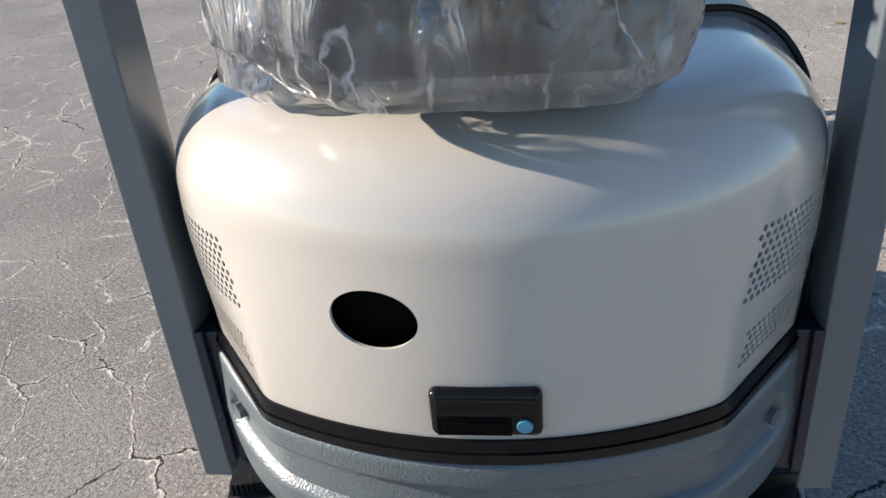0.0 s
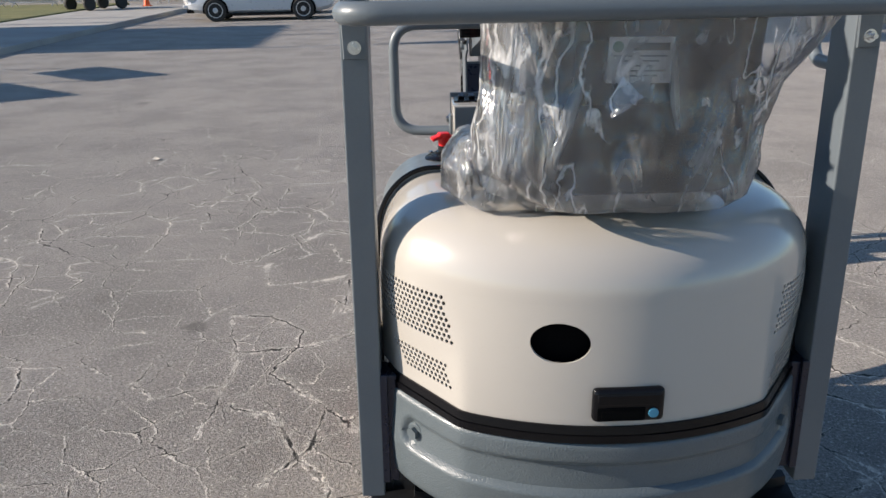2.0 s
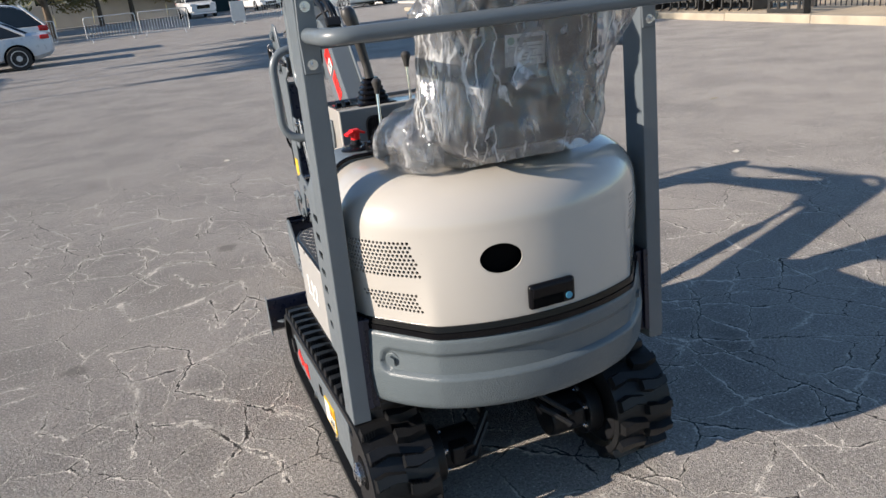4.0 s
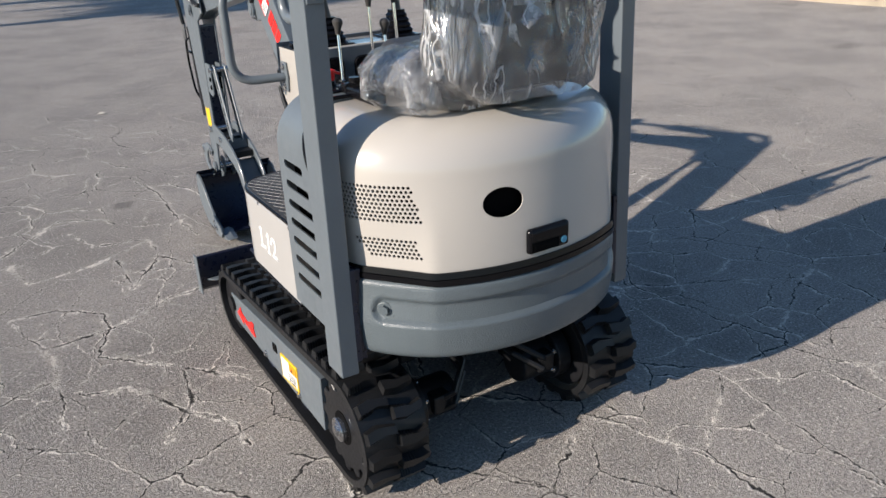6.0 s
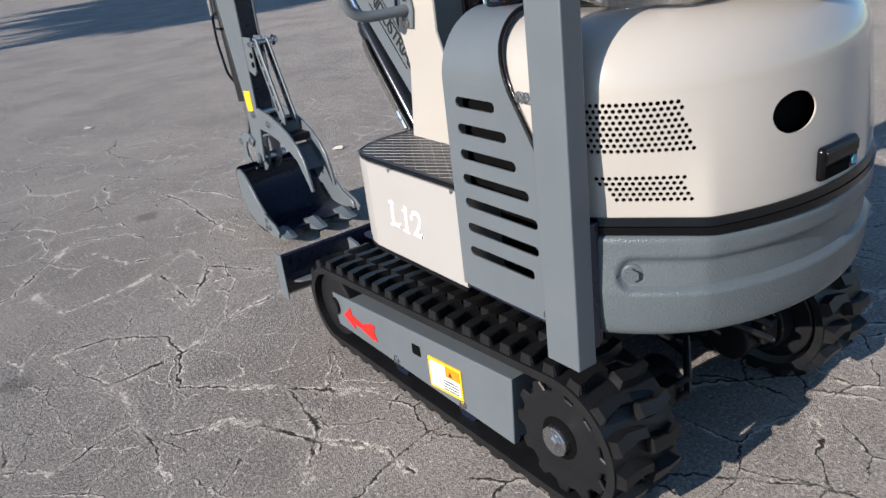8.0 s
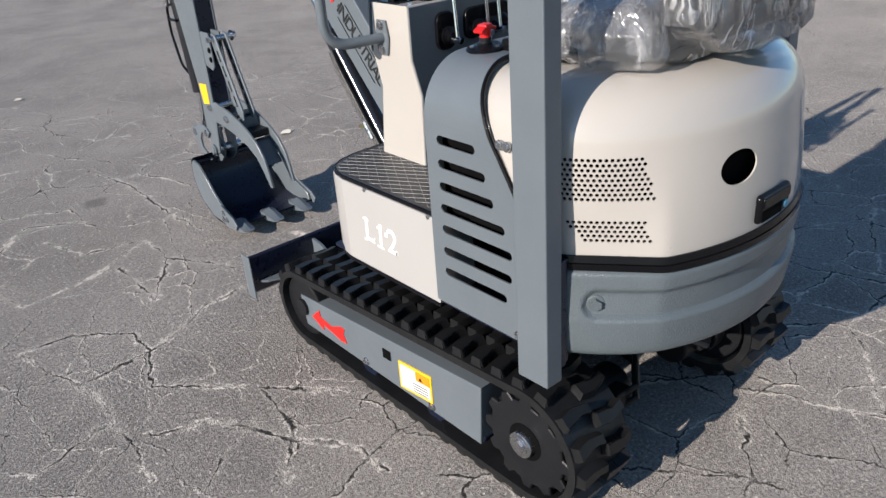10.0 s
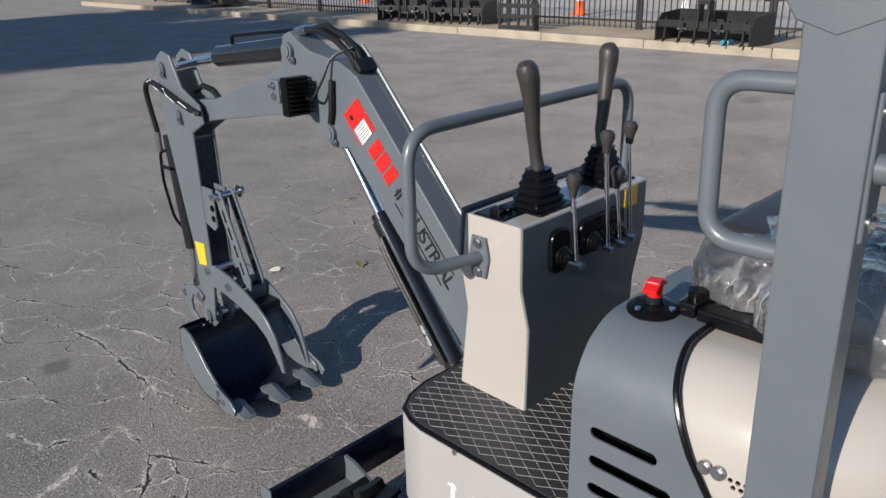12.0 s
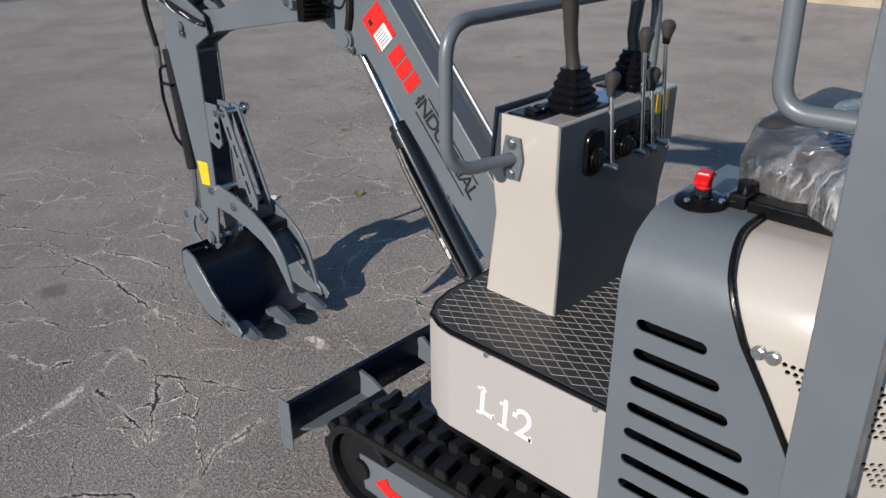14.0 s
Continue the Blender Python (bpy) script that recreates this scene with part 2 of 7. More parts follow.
# ---- ground and kerbs ----
def asphalt():
    m = bpy.data.materials.new("old_asphalt")
    m.use_nodes = True
    nt = m.node_tree
    b = nt.nodes["Principled BSDF"]
    tc = nt.nodes.new("ShaderNodeTexCoord")
    co = tc.outputs["Object"]

    def node(kind, **ins):
        n = nt.nodes.new(kind)
        for k, v in ins.items():
            n.inputs[k.replace("_", " ")].default_value = v
        return n

    def link(a, c):
        nt.links.new(a, c)

    def noise_at(scale, detail=4.0, rough=0.5):
        n = node("ShaderNodeTexNoise", Scale=scale, Detail=detail, Roughness=rough)
        link(co, n.inputs["Vector"])
        return n

    def remap(src, a, c, d, e):
        r = nt.nodes.new("ShaderNodeMapRange")
        for k, v in zip((1, 2, 3, 4), (a, c, d, e)):
            r.inputs[k].default_value = v
        link(src, r.inputs[0])
        return r.outputs[0]

    def calc(op, x, y):
        c = nt.nodes.new("ShaderNodeMath")
        c.operation = op
        for k, v in enumerate((x, y)):
            if isinstance(v, (int, float)):
                c.inputs[k].default_value = v
            else:
                link(v, c.inputs[k])
        return c.outputs[0]

    def blend(fac, x, y):
        c = nt.nodes.new("ShaderNodeMix")
        c.data_type = "RGBA"
        link(fac, c.inputs[0])
        for k, v in ((6, x), (7, y)):
            if isinstance(v, tuple):
                c.inputs[k].default_value = (*v, 1)
            else:
                link(v, c.inputs[k])
        return c.outputs[2]

    def vec(op, *ins):
        v = nt.nodes.new("ShaderNodeVectorMath")
        v.operation = op
        for k, x in enumerate(ins):
            if isinstance(x, tuple):
                v.inputs[k].default_value = x
            else:
                link(x, v.inputs[k])
        return v

    def shove(src, scale, detail, rough, metres):
        """Moves a place by noise of that size."""
        n = node("ShaderNodeTexNoise", Scale=scale, Detail=detail, Roughness=rough)
        link(co, n.inputs["Vector"])
        sub = nt.nodes.new("ShaderNodeVectorMath")
        sub.operation = "SUBTRACT"
        link(n.outputs["Color"], sub.inputs[0])
        sub.inputs[1].default_value = (0.5, 0.5, 0.5)
        add = nt.nodes.new("ShaderNodeVectorMath")
        add.operation = "MULTIPLY_ADD"
        link(sub.outputs[0], add.inputs[0])
        add.inputs[1].default_value = (metres, metres, 0.0)
        link(src, add.inputs[2])
        return add.outputs[0]

    bent = shove(shove(shove(co, 1.1, 1.0, 0.5, 0.16), 7.0, 5.0, 0.66, 0.100), 36.0, 3.0, 0.65, 0.020)
    # moves the pale band to one side of each crack, a painted sunlit edge
    aside = nt.nodes.new("ShaderNodeVectorMath")
    link(bent, aside.inputs[0])
    aside.inputs[1].default_value = (0.0055, 0.0035, 0.0)
    aside = aside.outputs[0]

    def net(scale, feature, where=bent):
        v = nt.nodes.new("ShaderNodeTexVoronoi")
        v.voronoi_dimensions = "2D"
        v.feature = feature
        v.inputs["Scale"].default_value = scale
        v.inputs["Randomness"].default_value = 1.0
        link(where, v.inputs["Vector"])
        return v

    def to_edge(scale, where=bent):
        """Metres to the nearest crack of a net of cells."""
        return calc("DIVIDE", net(scale, "DISTANCE_TO_EDGE", where).outputs["Distance"], scale)

    swell = remap(noise_at(5.2, 4.0, 0.65).outputs["Fac"], 0.36, 0.64, 0.40, 1.6)
    # the paving has broken up most in one wide patch
    spot = nt.nodes.new("ShaderNodeVectorMath")
    spot.operation = "DISTANCE"
    spot.inputs[1].default_value = (-1.6, 0.2, 0.0)
    link(co, spot.inputs[0])
    reach = calc("ADD", spot.outputs["Value"], calc("MULTIPLY", noise_at(0.45, 3.0).outputs["Fac"], 3.4))
    broken = remap(reach, 4.0, 8.5, 1.0, 0.25)
    some = calc("MULTIPLY", remap(noise_at(0.9, 3.0).outputs["Fac"], 0.44, 0.52, 0.02, 0.80), broken)
    field = remap(vec("DISTANCE", co, (-0.85, 1.25, 0.0)).outputs["Value"], 1.0, 1.7, 0.42, 1.0)
    wide = calc("MULTIPLY", calc("MULTIPLY", swell, field), remap(broken, 0.25, 0.9, 0.45, 1.0))
    finer = calc("MULTIPLY", calc("MULTIPLY", swell, field), calc("ADD", some, 0.001))
    near = calc("MINIMUM", calc("DIVIDE", to_edge(2.1), wide), calc("DIVIDE", to_edge(3.9), finer))
    rim = calc("MINIMUM", calc("DIVIDE", to_edge(2.1, aside), wide), calc("DIVIDE", to_edge(3.9, aside), finer))
    # the long open cracks beside the excavator
    jagged = shove(shove(co, 8.0, 5.0, 0.66, 0.090), 36.0, 3.0, 0.65, 0.020)
    runs = []

    def crack(*places):
        """Metres to a bent line through those places."""
        for (x0, y0), (x1, y1) in zip(places, places[1:]):
            d = (x1 - x0, y1 - y0, 0.0)
            long2 = d[0] ** 2 + d[1] ** 2
            off = vec("SUBTRACT", jagged, (x0, y0, 0.0)).outputs[0]
            along = vec("DOT_PRODUCT", off, tuple(c / long2 for c in d)).outputs["Value"]
            along = calc("MINIMUM", calc("MAXIMUM", along, 0.0), 1.0)
            scale = vec("SCALE", d)
            link(along, scale.inputs["Scale"])
            runs.append(vec("DISTANCE", off, scale.outputs[0]).outputs["Value"])

    crack((-0.37, 2.90), (-0.30, 2.58), (-0.31, 1.97), (-0.29, 1.69))
    crack((-0.87, 2.14), (-0.79, 1.87), (-0.53, 1.79), (-0.52, 1.53), (-0.36, 1.21))
    crack((-1.38, 1.87), (-1.26, 1.92), (-1.15, 2.10), (-0.89, 2.40), (-0.66, 2.25))
    crack((-1.19, 1.84), (-1.13, 1.55), (-0.83, 1.60), (-0.55, 1.78))
    crack((-1.24, 1.20), (-1.05, 1.18), (-0.88, 1.01), (-0.88, 0.85))
    crack((-0.88, 0.85), (-0.74, 0.92), (-0.61, 0.99), (-0.42, 1.04))
    crack((-1.24, 1.20), (-1.14, 0.83), (-1.11, 0.69), (-1.13, 0.53), (-1.12, 0.35), (-1.15, 0.20))
    crack((-1.14, 0.83), (-0.88, 0.85))
    crack((-0.88, 0.85), (-0.97, 0.64), (-0.79, 0.47), (-0.69, 0.35), (-0.50, 0.13))
    crack((-1.07, 0.41), (-0.90, 0.33), (-0.78, 0.10), (-0.65, -0.10), (-0.65, -0.24))
    crack((-0.71, 0.36), (-0.74, 0.10), (-0.86, -0.06))
    crack((-0.71, 1.59), (-0.72, 1.20), (-0.52, 1.53))
    crack((-1.47, 0.76), (-1.48, 0.58), (-1.38, 0.48), (-1.15, 0.55))
    open_ = runs[0]
    for r in runs[1:]:
        open_ = calc("MINIMUM", open_, r)
    open_ = calc("DIVIDE", open_, calc("MULTIPLY", swell, 1.25))
    near = calc("MINIMUM", near, open_)
    # crumbled stone along the cracks, in broken runs with ragged edges; the net's one-sided band also paints a sunlit
    # lip
    pale_runs = calc("MULTIPLY", remap(noise_at(2.6, 4.0, 0.6).outputs["Fac"], 0.43, 0.55, 0.12, 1.0), remap(broken, 0.25, 1.0, 0.30, 1.0))
    ragged = remap(noise_at(34.0, 5.0, 0.75).outputs["Fac"], 0.40, 0.62, 0.10, 2.0)
    pale = calc("MULTIPLY", remap(calc("DIVIDE", rim, ragged), 0.0034, 0.0070, 1.0, 0.0), pale_runs)
    pale = calc("MAXIMUM", pale, calc("MULTIPLY", remap(calc("DIVIDE", open_, ragged), 0.0050, 0.0095, 1.0, 0.0), remap(noise_at(3.3, 3.0).outputs["Fac"], 0.42, 0.52, 0.40, 1.0)))
    halo = calc("MULTIPLY", remap(near, 0.004, 0.035, 0.30, 0.0), pale_runs)
    core = calc("MULTIPLY", remap(near, 0.0022, 0.0050, 0.97, 0.0), remap(noise_at(4.7, 4.0, 0.6).outputs["Fac"], 0.40, 0.52, 0.15, 1.0))
    grain = noise_at(92.0, 4.0, 0.85)
    clump = noise_at(40.0, 4.0, 0.7)
    pebble = nt.nodes.new("ShaderNodeTexVoronoi")
    pebble.inputs["Scale"].default_value = 105.0
    link(shove(co, 60.0, 2.0, 0.5, 0.012), pebble.inputs["Vector"])
    slab = net(2.1, "F1")
    bare = remap(noise_at(1.3, 5.0, 0.6).outputs["Fac"], 0.40, 0.62, 0.65, 1.0)   # where the binder has worn off the stones
    base = blend(remap(noise_at(0.35, 5.0, 0.6).outputs["Fac"], 0.34, 0.66, 0.0, 1.0), (0.455, 0.412, 0.368), (0.495, 0.448, 0.400))
    base = blend(remap(noise_at(5.2, 6.0, 0.68).outputs["Fac"], 0.40, 0.75, 0.0, 0.25), base, (0.34, 0.315, 0.290))
    base = blend(remap(slab.outputs["Color"], 0.0, 1.0, 0.0, 0.20), base, (0.30, 0.278, 0.257))
    base = blend(remap(clump.outputs["Fac"], 0.40, 0.72, 0.0, 0.35), base, (0.54, 0.497, 0.455))
    base = blend(calc("MULTIPLY", remap(grain.outputs["Fac"], 0.48, 0.57, 0.0, 1.0), bare), base, (0.78, 0.722, 0.662))
    base = blend(calc("MULTIPLY", remap(pebble.outputs["Distance"], 0.0, 0.40, 0.0, 0.70), bare), base, (0.12, 0.113, 0.105))
    base = blend(remap(grain.outputs["Fac"], 0.38, 0.45, 0.75, 0.0), base, (0.10, 0.094, 0.088))
    stones = net(60.0, "F1", co)
    lone = calc("MULTIPLY", remap(stones.outputs["Distance"], 0.16, 0.24, 1.0, 0.0), remap(stones.outputs["Color"], 0.84, 0.88, 0.0, 0.6))
    base = blend(lone, base, (0.90, 0.85, 0.78))
    stain = remap(noise_at(1.15, 2.0).outputs["Fac"], 0.70, 0.76, 0.0, 0.45)
    base = blend(stain, base, (0.11, 0.104, 0.098))
    smear = shove(co, 14.0, 4.0, 0.6, 0.10)
    for (x, y), r in (((-1.37, 1.09), 0.075), ((-0.53, 2.46), 0.080)):   # old oil drips
        base = blend(remap(vec("DISTANCE", smear, (x, y, 0.0)).outputs["Value"], r * 0.5, r, 0.6, 0.0), base, (0.12, 0.112, 0.105))
    scuff = vec("MULTIPLY", vec("SUBTRACT", smear, (0.006, 1.27, 0.0)).outputs[0], (1.9, 0.9, 0.0))   # scraped by the bucket
    base = blend(calc("MULTIPLY", remap(vec("LENGTH", scuff.outputs[0]).outputs["Value"], 0.03, 0.075, 0.8, 0.0), ragged), base, (0.80, 0.70, 0.62))
    base = blend(halo, base, (0.58, 0.53, 0.47))
    base = blend(calc("MULTIPLY", pale, calc("ADD", 0.30, calc("MULTIPLY", grain.outputs["Fac"], 0.95))), base, (0.88, 0.82, 0.74))
    base = blend(core, base, (0.020, 0.019, 0.018))
    link(base, b.inputs["Base Color"])
    b.inputs["Roughness"].default_value = 0.88
    b.inputs["Diffuse Roughness"].default_value = 0.35
    b.inputs["Specular IOR Level"].default_value = 0.3
    high = calc("MULTIPLY", grain.outputs["Fac"], 0.0105)
    high = calc("SUBTRACT", high, calc("MULTIPLY", calc("MULTIPLY", pebble.outputs["Distance"], bare), 0.0030))
    high = calc("ADD", high, calc("MULTIPLY", clump.outputs["Fac"], 0.0020))
    high = calc("ADD", high, calc("MULTIPLY", noise_at(6.0, 3.0).outputs["Fac"], 0.0006))
    high = calc("ADD", high, calc("MULTIPLY", pale, 0.0022))
    high = calc("SUBTRACT", high, calc("MULTIPLY", core, 0.0040))
    bn = nt.nodes.new("ShaderNodeBump")
    bn.inputs["Strength"].default_value, bn.inputs["Distance"].default_value = 1.0, 1.0
    link(high, bn.inputs["Height"])
    link(bn.outputs[0], b.inputs["Normal"])
    return m


M["asphalt"] = asphalt()
M["concrete"] = mat("kerb_concrete", (0.40, 0.345, 0.265), 0.9, second=(0.27, 0.235, 0.18), scale=2.5, amount=0.8, fine=0.15, bump=0.003, bump_scale=60)
M["dirt"] = mat("dry_dirt", (0.50, 0.40, 0.28), 0.95, second=(0.34, 0.27, 0.19), scale=1.2, amount=0.8, fine=0.3, fine_scale=60, bump=0.02, bump_scale=14)
M["pave"] = mat("pavement_concrete", (0.34, 0.33, 0.31), 0.85, second=(0.26, 0.25, 0.24), scale=0.8, amount=0.8, fine=0.12, bump=0.002, bump_scale=50)
M["lawn"] = mat("dry_lawn", (0.16, 0.15, 0.05), 0.95, second=(0.08, 0.10, 0.03), scale=1.0, amount=0.9, fine=0.4, fine_scale=30, bump=0.03, bump_scale=18)
M["road"] = mat("road_surface", (0.50, 0.47, 0.43), 0.9, second=(0.40, 0.375, 0.345), scale=0.5, amount=0.8, fine=0.2, fine_scale=40, bump=0.002)

KERB_R, KERB_L = 10.78, -8.0


def flat(name, x0, y0, x1, y1, z, depth, material, label, category, bevel=0.02):
    ob = part(name, box((x0, y0, z - depth), (x1, y1, z), bevel), material)
    return tagged(ob, label, category, kind="structure")


gb = bmesh.new()
gb.faces.new([gb.verts.new(p) for p in ((-700, -700, 0), (700, -700, 0), (700, 900, 0), (-700, 900, 0))])
tagged(part("ground", gb, M["asphalt"]), "cracked weathered grey asphalt of a parking lot", "asphalt ground", kind="structure")


# ---- the mini excavator ----
digger = thing("mini_excavator", Matrix(), "new cream and slate grey mini excavator on rubber tracks", "excavator")
XC = 0.027   # middle of the rear body
SEAM_LOW, WALL_TOP, HOOD_TOP = 0.720, 0.955, 1.085


def plan_line():
    """Right half of the rear body's plan, from the rear middle: a shallow arc, a corner, a slanting flank, the side."""
    r, half = 0.655, 0.292
    end = math.asin(half / r)
    pts = [(r * math.sin(end * k / 24), -0.882 + r * (1 - math.cos(end * k / 24))) for k in range(25)]
    return pts + [(0.420, -0.650), (0.455, -0.565), (0.457, -0.245)]


def even(line, step=0.002):
    p = np.array(line)
    d = np.concatenate(([0.0], np.cumsum(np.hypot(*np.diff(p, axis=0).T))))
    n = int(d[-1] / step)
    at = np.linspace(0, d[-1], n + 1)
    return np.stack([np.interp(at, d, p[:, 0]), np.interp(at, d, p[:, 1])], 1), d[-1]


def eased(p, width):
    """The line with its corners eased over a width in steps; its ends run on straight."""
    k = np.exp(-0.5 * (np.arange(-3 * width, 3 * width + 1) / width) ** 2)
    k /= k.sum()
    m = 3 * width
    a = p[0] + (p[0] - p[1]) * np.arange(m, 0, -1)[:, None]
    b = p[-1] + (p[-1] - p[-2]) * np.arange(1, m + 1)[:, None]
    q = np.concatenate((a, p, b))
    return np.stack([np.convolve(q[:, c], k, "valid") for c in (0, 1)], 1)


_half = plan_line()
_line, ARC = even([(-x, y) for x, y in _half[:0:-1]] + _half)
_U = np.linspace(-ARC / 2, ARC / 2, len(_line))
_oval = [(0.462 * math.sin(math.pi / 2 * k / 40), -0.535 - 0.345 * math.cos(math.pi / 2 * k / 40)) for k in range(41)] + [(0.462, -0.245)]
_oval = even([(-x, y) for x, y in _oval[:0:-1]] + _oval, 0.001)[0]
_oval = _oval[np.linspace(0, len(_oval) - 1, len(_line)).round().astype(int)]
RIMS = []
for _q, _w in ((_line, 5), (_oval, 12)):   # crisp corners at the seam, an oval towards the shoulder
    _p = eased(_q, _w)
    _t = np.gradient(_p, axis=0)
    _t /= np.hypot(_t[:, 0], _t[:, 1])[:, None]
    RIMS.append((_p, np.stack([-_t[:, 1], _t[:, 0]], 1)))


def rim_at(u, inset=0.0, round_=0.0):
    """Plan of the rear body by length: u metres from the rear middle, to the left below zero; inset to the inside."""
    out = [0.0, 0.0]
    for (p, n), w in zip(RIMS, (1 - round_, round_)):
        for c in (0, 1):
            out[c] += w * (np.interp(u, _U, p[:, c]) + inset * np.interp(u, _U, n[:, c]))
    return XC + float(out[0]), float(out[1])


def u_of_x(x):
    """The length along the rim where the rear wall has that x (for x well inside the sides)."""
    return float(np.interp(x - XC, _line[:, 0], _U))


def u_of_y(y):
    """The length from the rear middle to where the right side has that y."""
    h = len(_line) // 2
    return float(np.interp(y, _line[h:, 1], _U[h:]))


def hood_place(u, v):
    """v: height up the wall in metres; past the wall it follows the rounded shoulder."""
    wall = WALL_TOP - SEAM_LOW
    lean = 0.012
    if v <= wall:
        f = max(0.0, v / wall)
        x, y = rim_at(u, lean * f ** 2, f * f * (3 - 2 * f))
        return Vector((x, y, SEAM_LOW + v))
    r = HOOD_TOP - WALL_TOP
    th = min((v - wall) / r, math.pi / 2)
    x, y = rim_at(u, lean + r * (1 - math.cos(th)), 1.0)
    return Vector((x, y, WALL_TOP + r * math.sin(th)))


def seam_y(z):
    return float(np.interp(z, (0.46, 0.70, 0.75, 0.80, 0.875, 0.95, 1.04, 1.09), (-0.60, -0.60, -0.586, -0.561, -0.516, -0.468, -0.420, -0.400)))


def hood_mesh():
    cell, rowh = 0.0122, 0.0108
    wall = WALL_TOP - SEAM_LOW
    sheet = bmesh.new()
    holes_at = []
    hole_u, hole_v, hole_r, oval = u_of_x(-0.091), 0.884 - SEAM_LOW, 0.0545, 0.70

    def in_grille(u, v):
        z, a = SEAM_LOW + v, abs(u)
        inner = abs(u_of_x(-0.292))
        outer = u_of_y(-0.527 - (0.938 - z) * 0.85)
        for lo, hi in ((0.848, 0.945), (0.748, 0.809)):
            if lo < z < hi:
                return inner - 0.024 * (hi - z) / (hi - lo) + 0.004 < a < outer
        return False

    rows = int(round(wall / rowh))
    rowh = wall / rows
    cols = int(ARC / cell)
    cell = ARC / cols
    lo_u, hi_u = round(hole_u - hole_r - 0.012, 6), round(hole_u + hole_r + 0.012, 6)
    j0, j1 = int((hole_v - hole_r * oval) / rowh), int((hole_v + hole_r * oval) / rowh) + 1
    lo_v, hi_v = j0 * rowh, j1 * rowh
    for j in range(rows):
        v0, v1 = j * rowh, (j + 1) * rowh
        shift = 0.5 * cell if j % 2 else 0.0
        edges = [-ARC / 2] + [-ARC / 2 + shift + cell * k for k in range(1 if not shift else 0, cols + 1)]
        edges = [e for e in edges if e <= ARC / 2 + 1e-6]
        edges = sorted(set(round(e, 6) for e in edges + [ARC / 2, lo_u, hi_u]))
        for u0, u1 in zip(edges, edges[1:]):
            if u1 - u0 < 1e-4:
                continue
            cu, cv = (u0 + u1) / 2, (v0 + v1) / 2
            if lo_u - 1e-6 < cu < hi_u + 1e-6 and lo_v < cv < hi_v:
                continue
            q = [sheet.verts.new((u0, v0, 0)), sheet.verts.new((u1, v0, 0)), sheet.verts.new((u1, v1, 0)), sheet.verts.new((u0, v1, 0))]
            if in_grille(cu, cv) and u1 - u0 > 0.9 * cell:
                holes_at.append((cu, cv))
                r = 0.0043
                ring = [sheet.verts.new((cu + r * math.cos(math.pi / 4 * k + math.pi / 8), cv + r * math.sin(math.pi / 4 * k + math.pi / 8), 0)) for k in range(8)]
                deep = [sheet.verts.new((w.co.x, w.co.y, 0.004)) for w in ring]
                for k in range(8):
                    sheet.faces.new((ring[k], ring[(k + 1) % 8], deep[(k + 1) % 8], deep[k]))
                # four corners, each joined to two ring points
                corner = {0: 2, 1: 2, 2: 3, 3: 3, 4: 0, 5: 0, 6: 1, 7: 1}
                for k in range(8):
                    n = (k + 1) % 8
                    a, c = corner[k], corner[n]
                    face = [ring[n], ring[k], q[a]] if a == c else [ring[n], ring[k], q[a], q[c]]
                    sheet.faces.new(face)
            else:
                sheet.faces.new(q)
    # the round exhaust opening, set into the gap left for it
    bmesh.ops.remove_doubles(sheet, verts=sheet.verts[:], dist=1e-5)
    n = 48
    ring = [sheet.verts.new((hole_u + hole_r * math.cos(6.2831853 * k / n), hole_v + oval * hole_r * math.sin(6.2831853 * k / n), 0)) for k in range(n)]
    deep = [sheet.verts.new((w.co.x, w.co.y, 0.004)) for w in ring]
    inner_edges = []
    for k in range(n):
        inner_edges.append(sheet.edges.new((ring[k], ring[(k + 1) % n])))
    frame_ = [sheet.verts.new((u, v, 0)) for u, v in [(lo_u + (hi_u - lo_u) * k / 8, lo_v) for k in range(8)] + [(hi_u, lo_v + (hi_v - lo_v) * k / 8) for k in range(8)]
              + [(hi_u - (hi_u - lo_u) * k / 8, hi_v) for k in range(8)] + [(lo_u, hi_v - (hi_v - lo_v) * k / 8) for k in range(8)]]
    outer = [sheet.edges.new((frame_[k], frame_[(k + 1) % 32])) for k in range(32)]
    bmesh.ops.triangle_fill(sheet, use_beauty=True, edges=outer + inner_edges)
    for f in [f for f in sheet.faces if math.hypot(f.calc_center_median().x - hole_u, (f.calc_center_median().y - hole_v) / oval) < hole_r * 0.97]:
        sheet.faces.remove(f)
    for k in range(n):
        sheet.faces.new((ring[k], ring[(k + 1) % n], deep[(k + 1) % n], deep[k]))
    # the shoulder and the flat top
    turn = 12
    r = HOOD_TOP - WALL_TOP
    cols2 = 150
    grid = [[sheet.verts.new((-ARC / 2 + ARC * k / cols2, wall + r * math.pi / 2 * j / turn, 0)) for k in range(cols2 + 1)] for j in range(turn + 1)]
    for j in range(turn):
        for k in range(cols2):
            sheet.faces.new((grid[j][k], grid[j][k + 1], grid[j + 1][k + 1], grid[j + 1][k]))
    top = grid[-1]
    # bend the sheet into place
    for w in sheet.verts:
        d = w.co.z
        p = hood_place(w.co.x, w.co.y)
        if d:
            q = hood_place(w.co.x, w.co.y)
            inward = Vector((XC - p.x, -0.45 - p.y, 0)).normalized()
            p = q + inward * d
        w.co = p
    # close the top by shrinking rings
    last = top
    for f in (0.72, 0.4, 0.12):
        cur = [sheet.verts.new((XC + (w.co.x - XC) * f, -0.30 + (w.co.y + 0.30) * f, HOOD_TOP + 0.006 * (1 - f))) for w in top]
        for k in range(cols2):
            sheet.faces.new((last[k], last[k + 1], cur[k + 1], cur[k]))
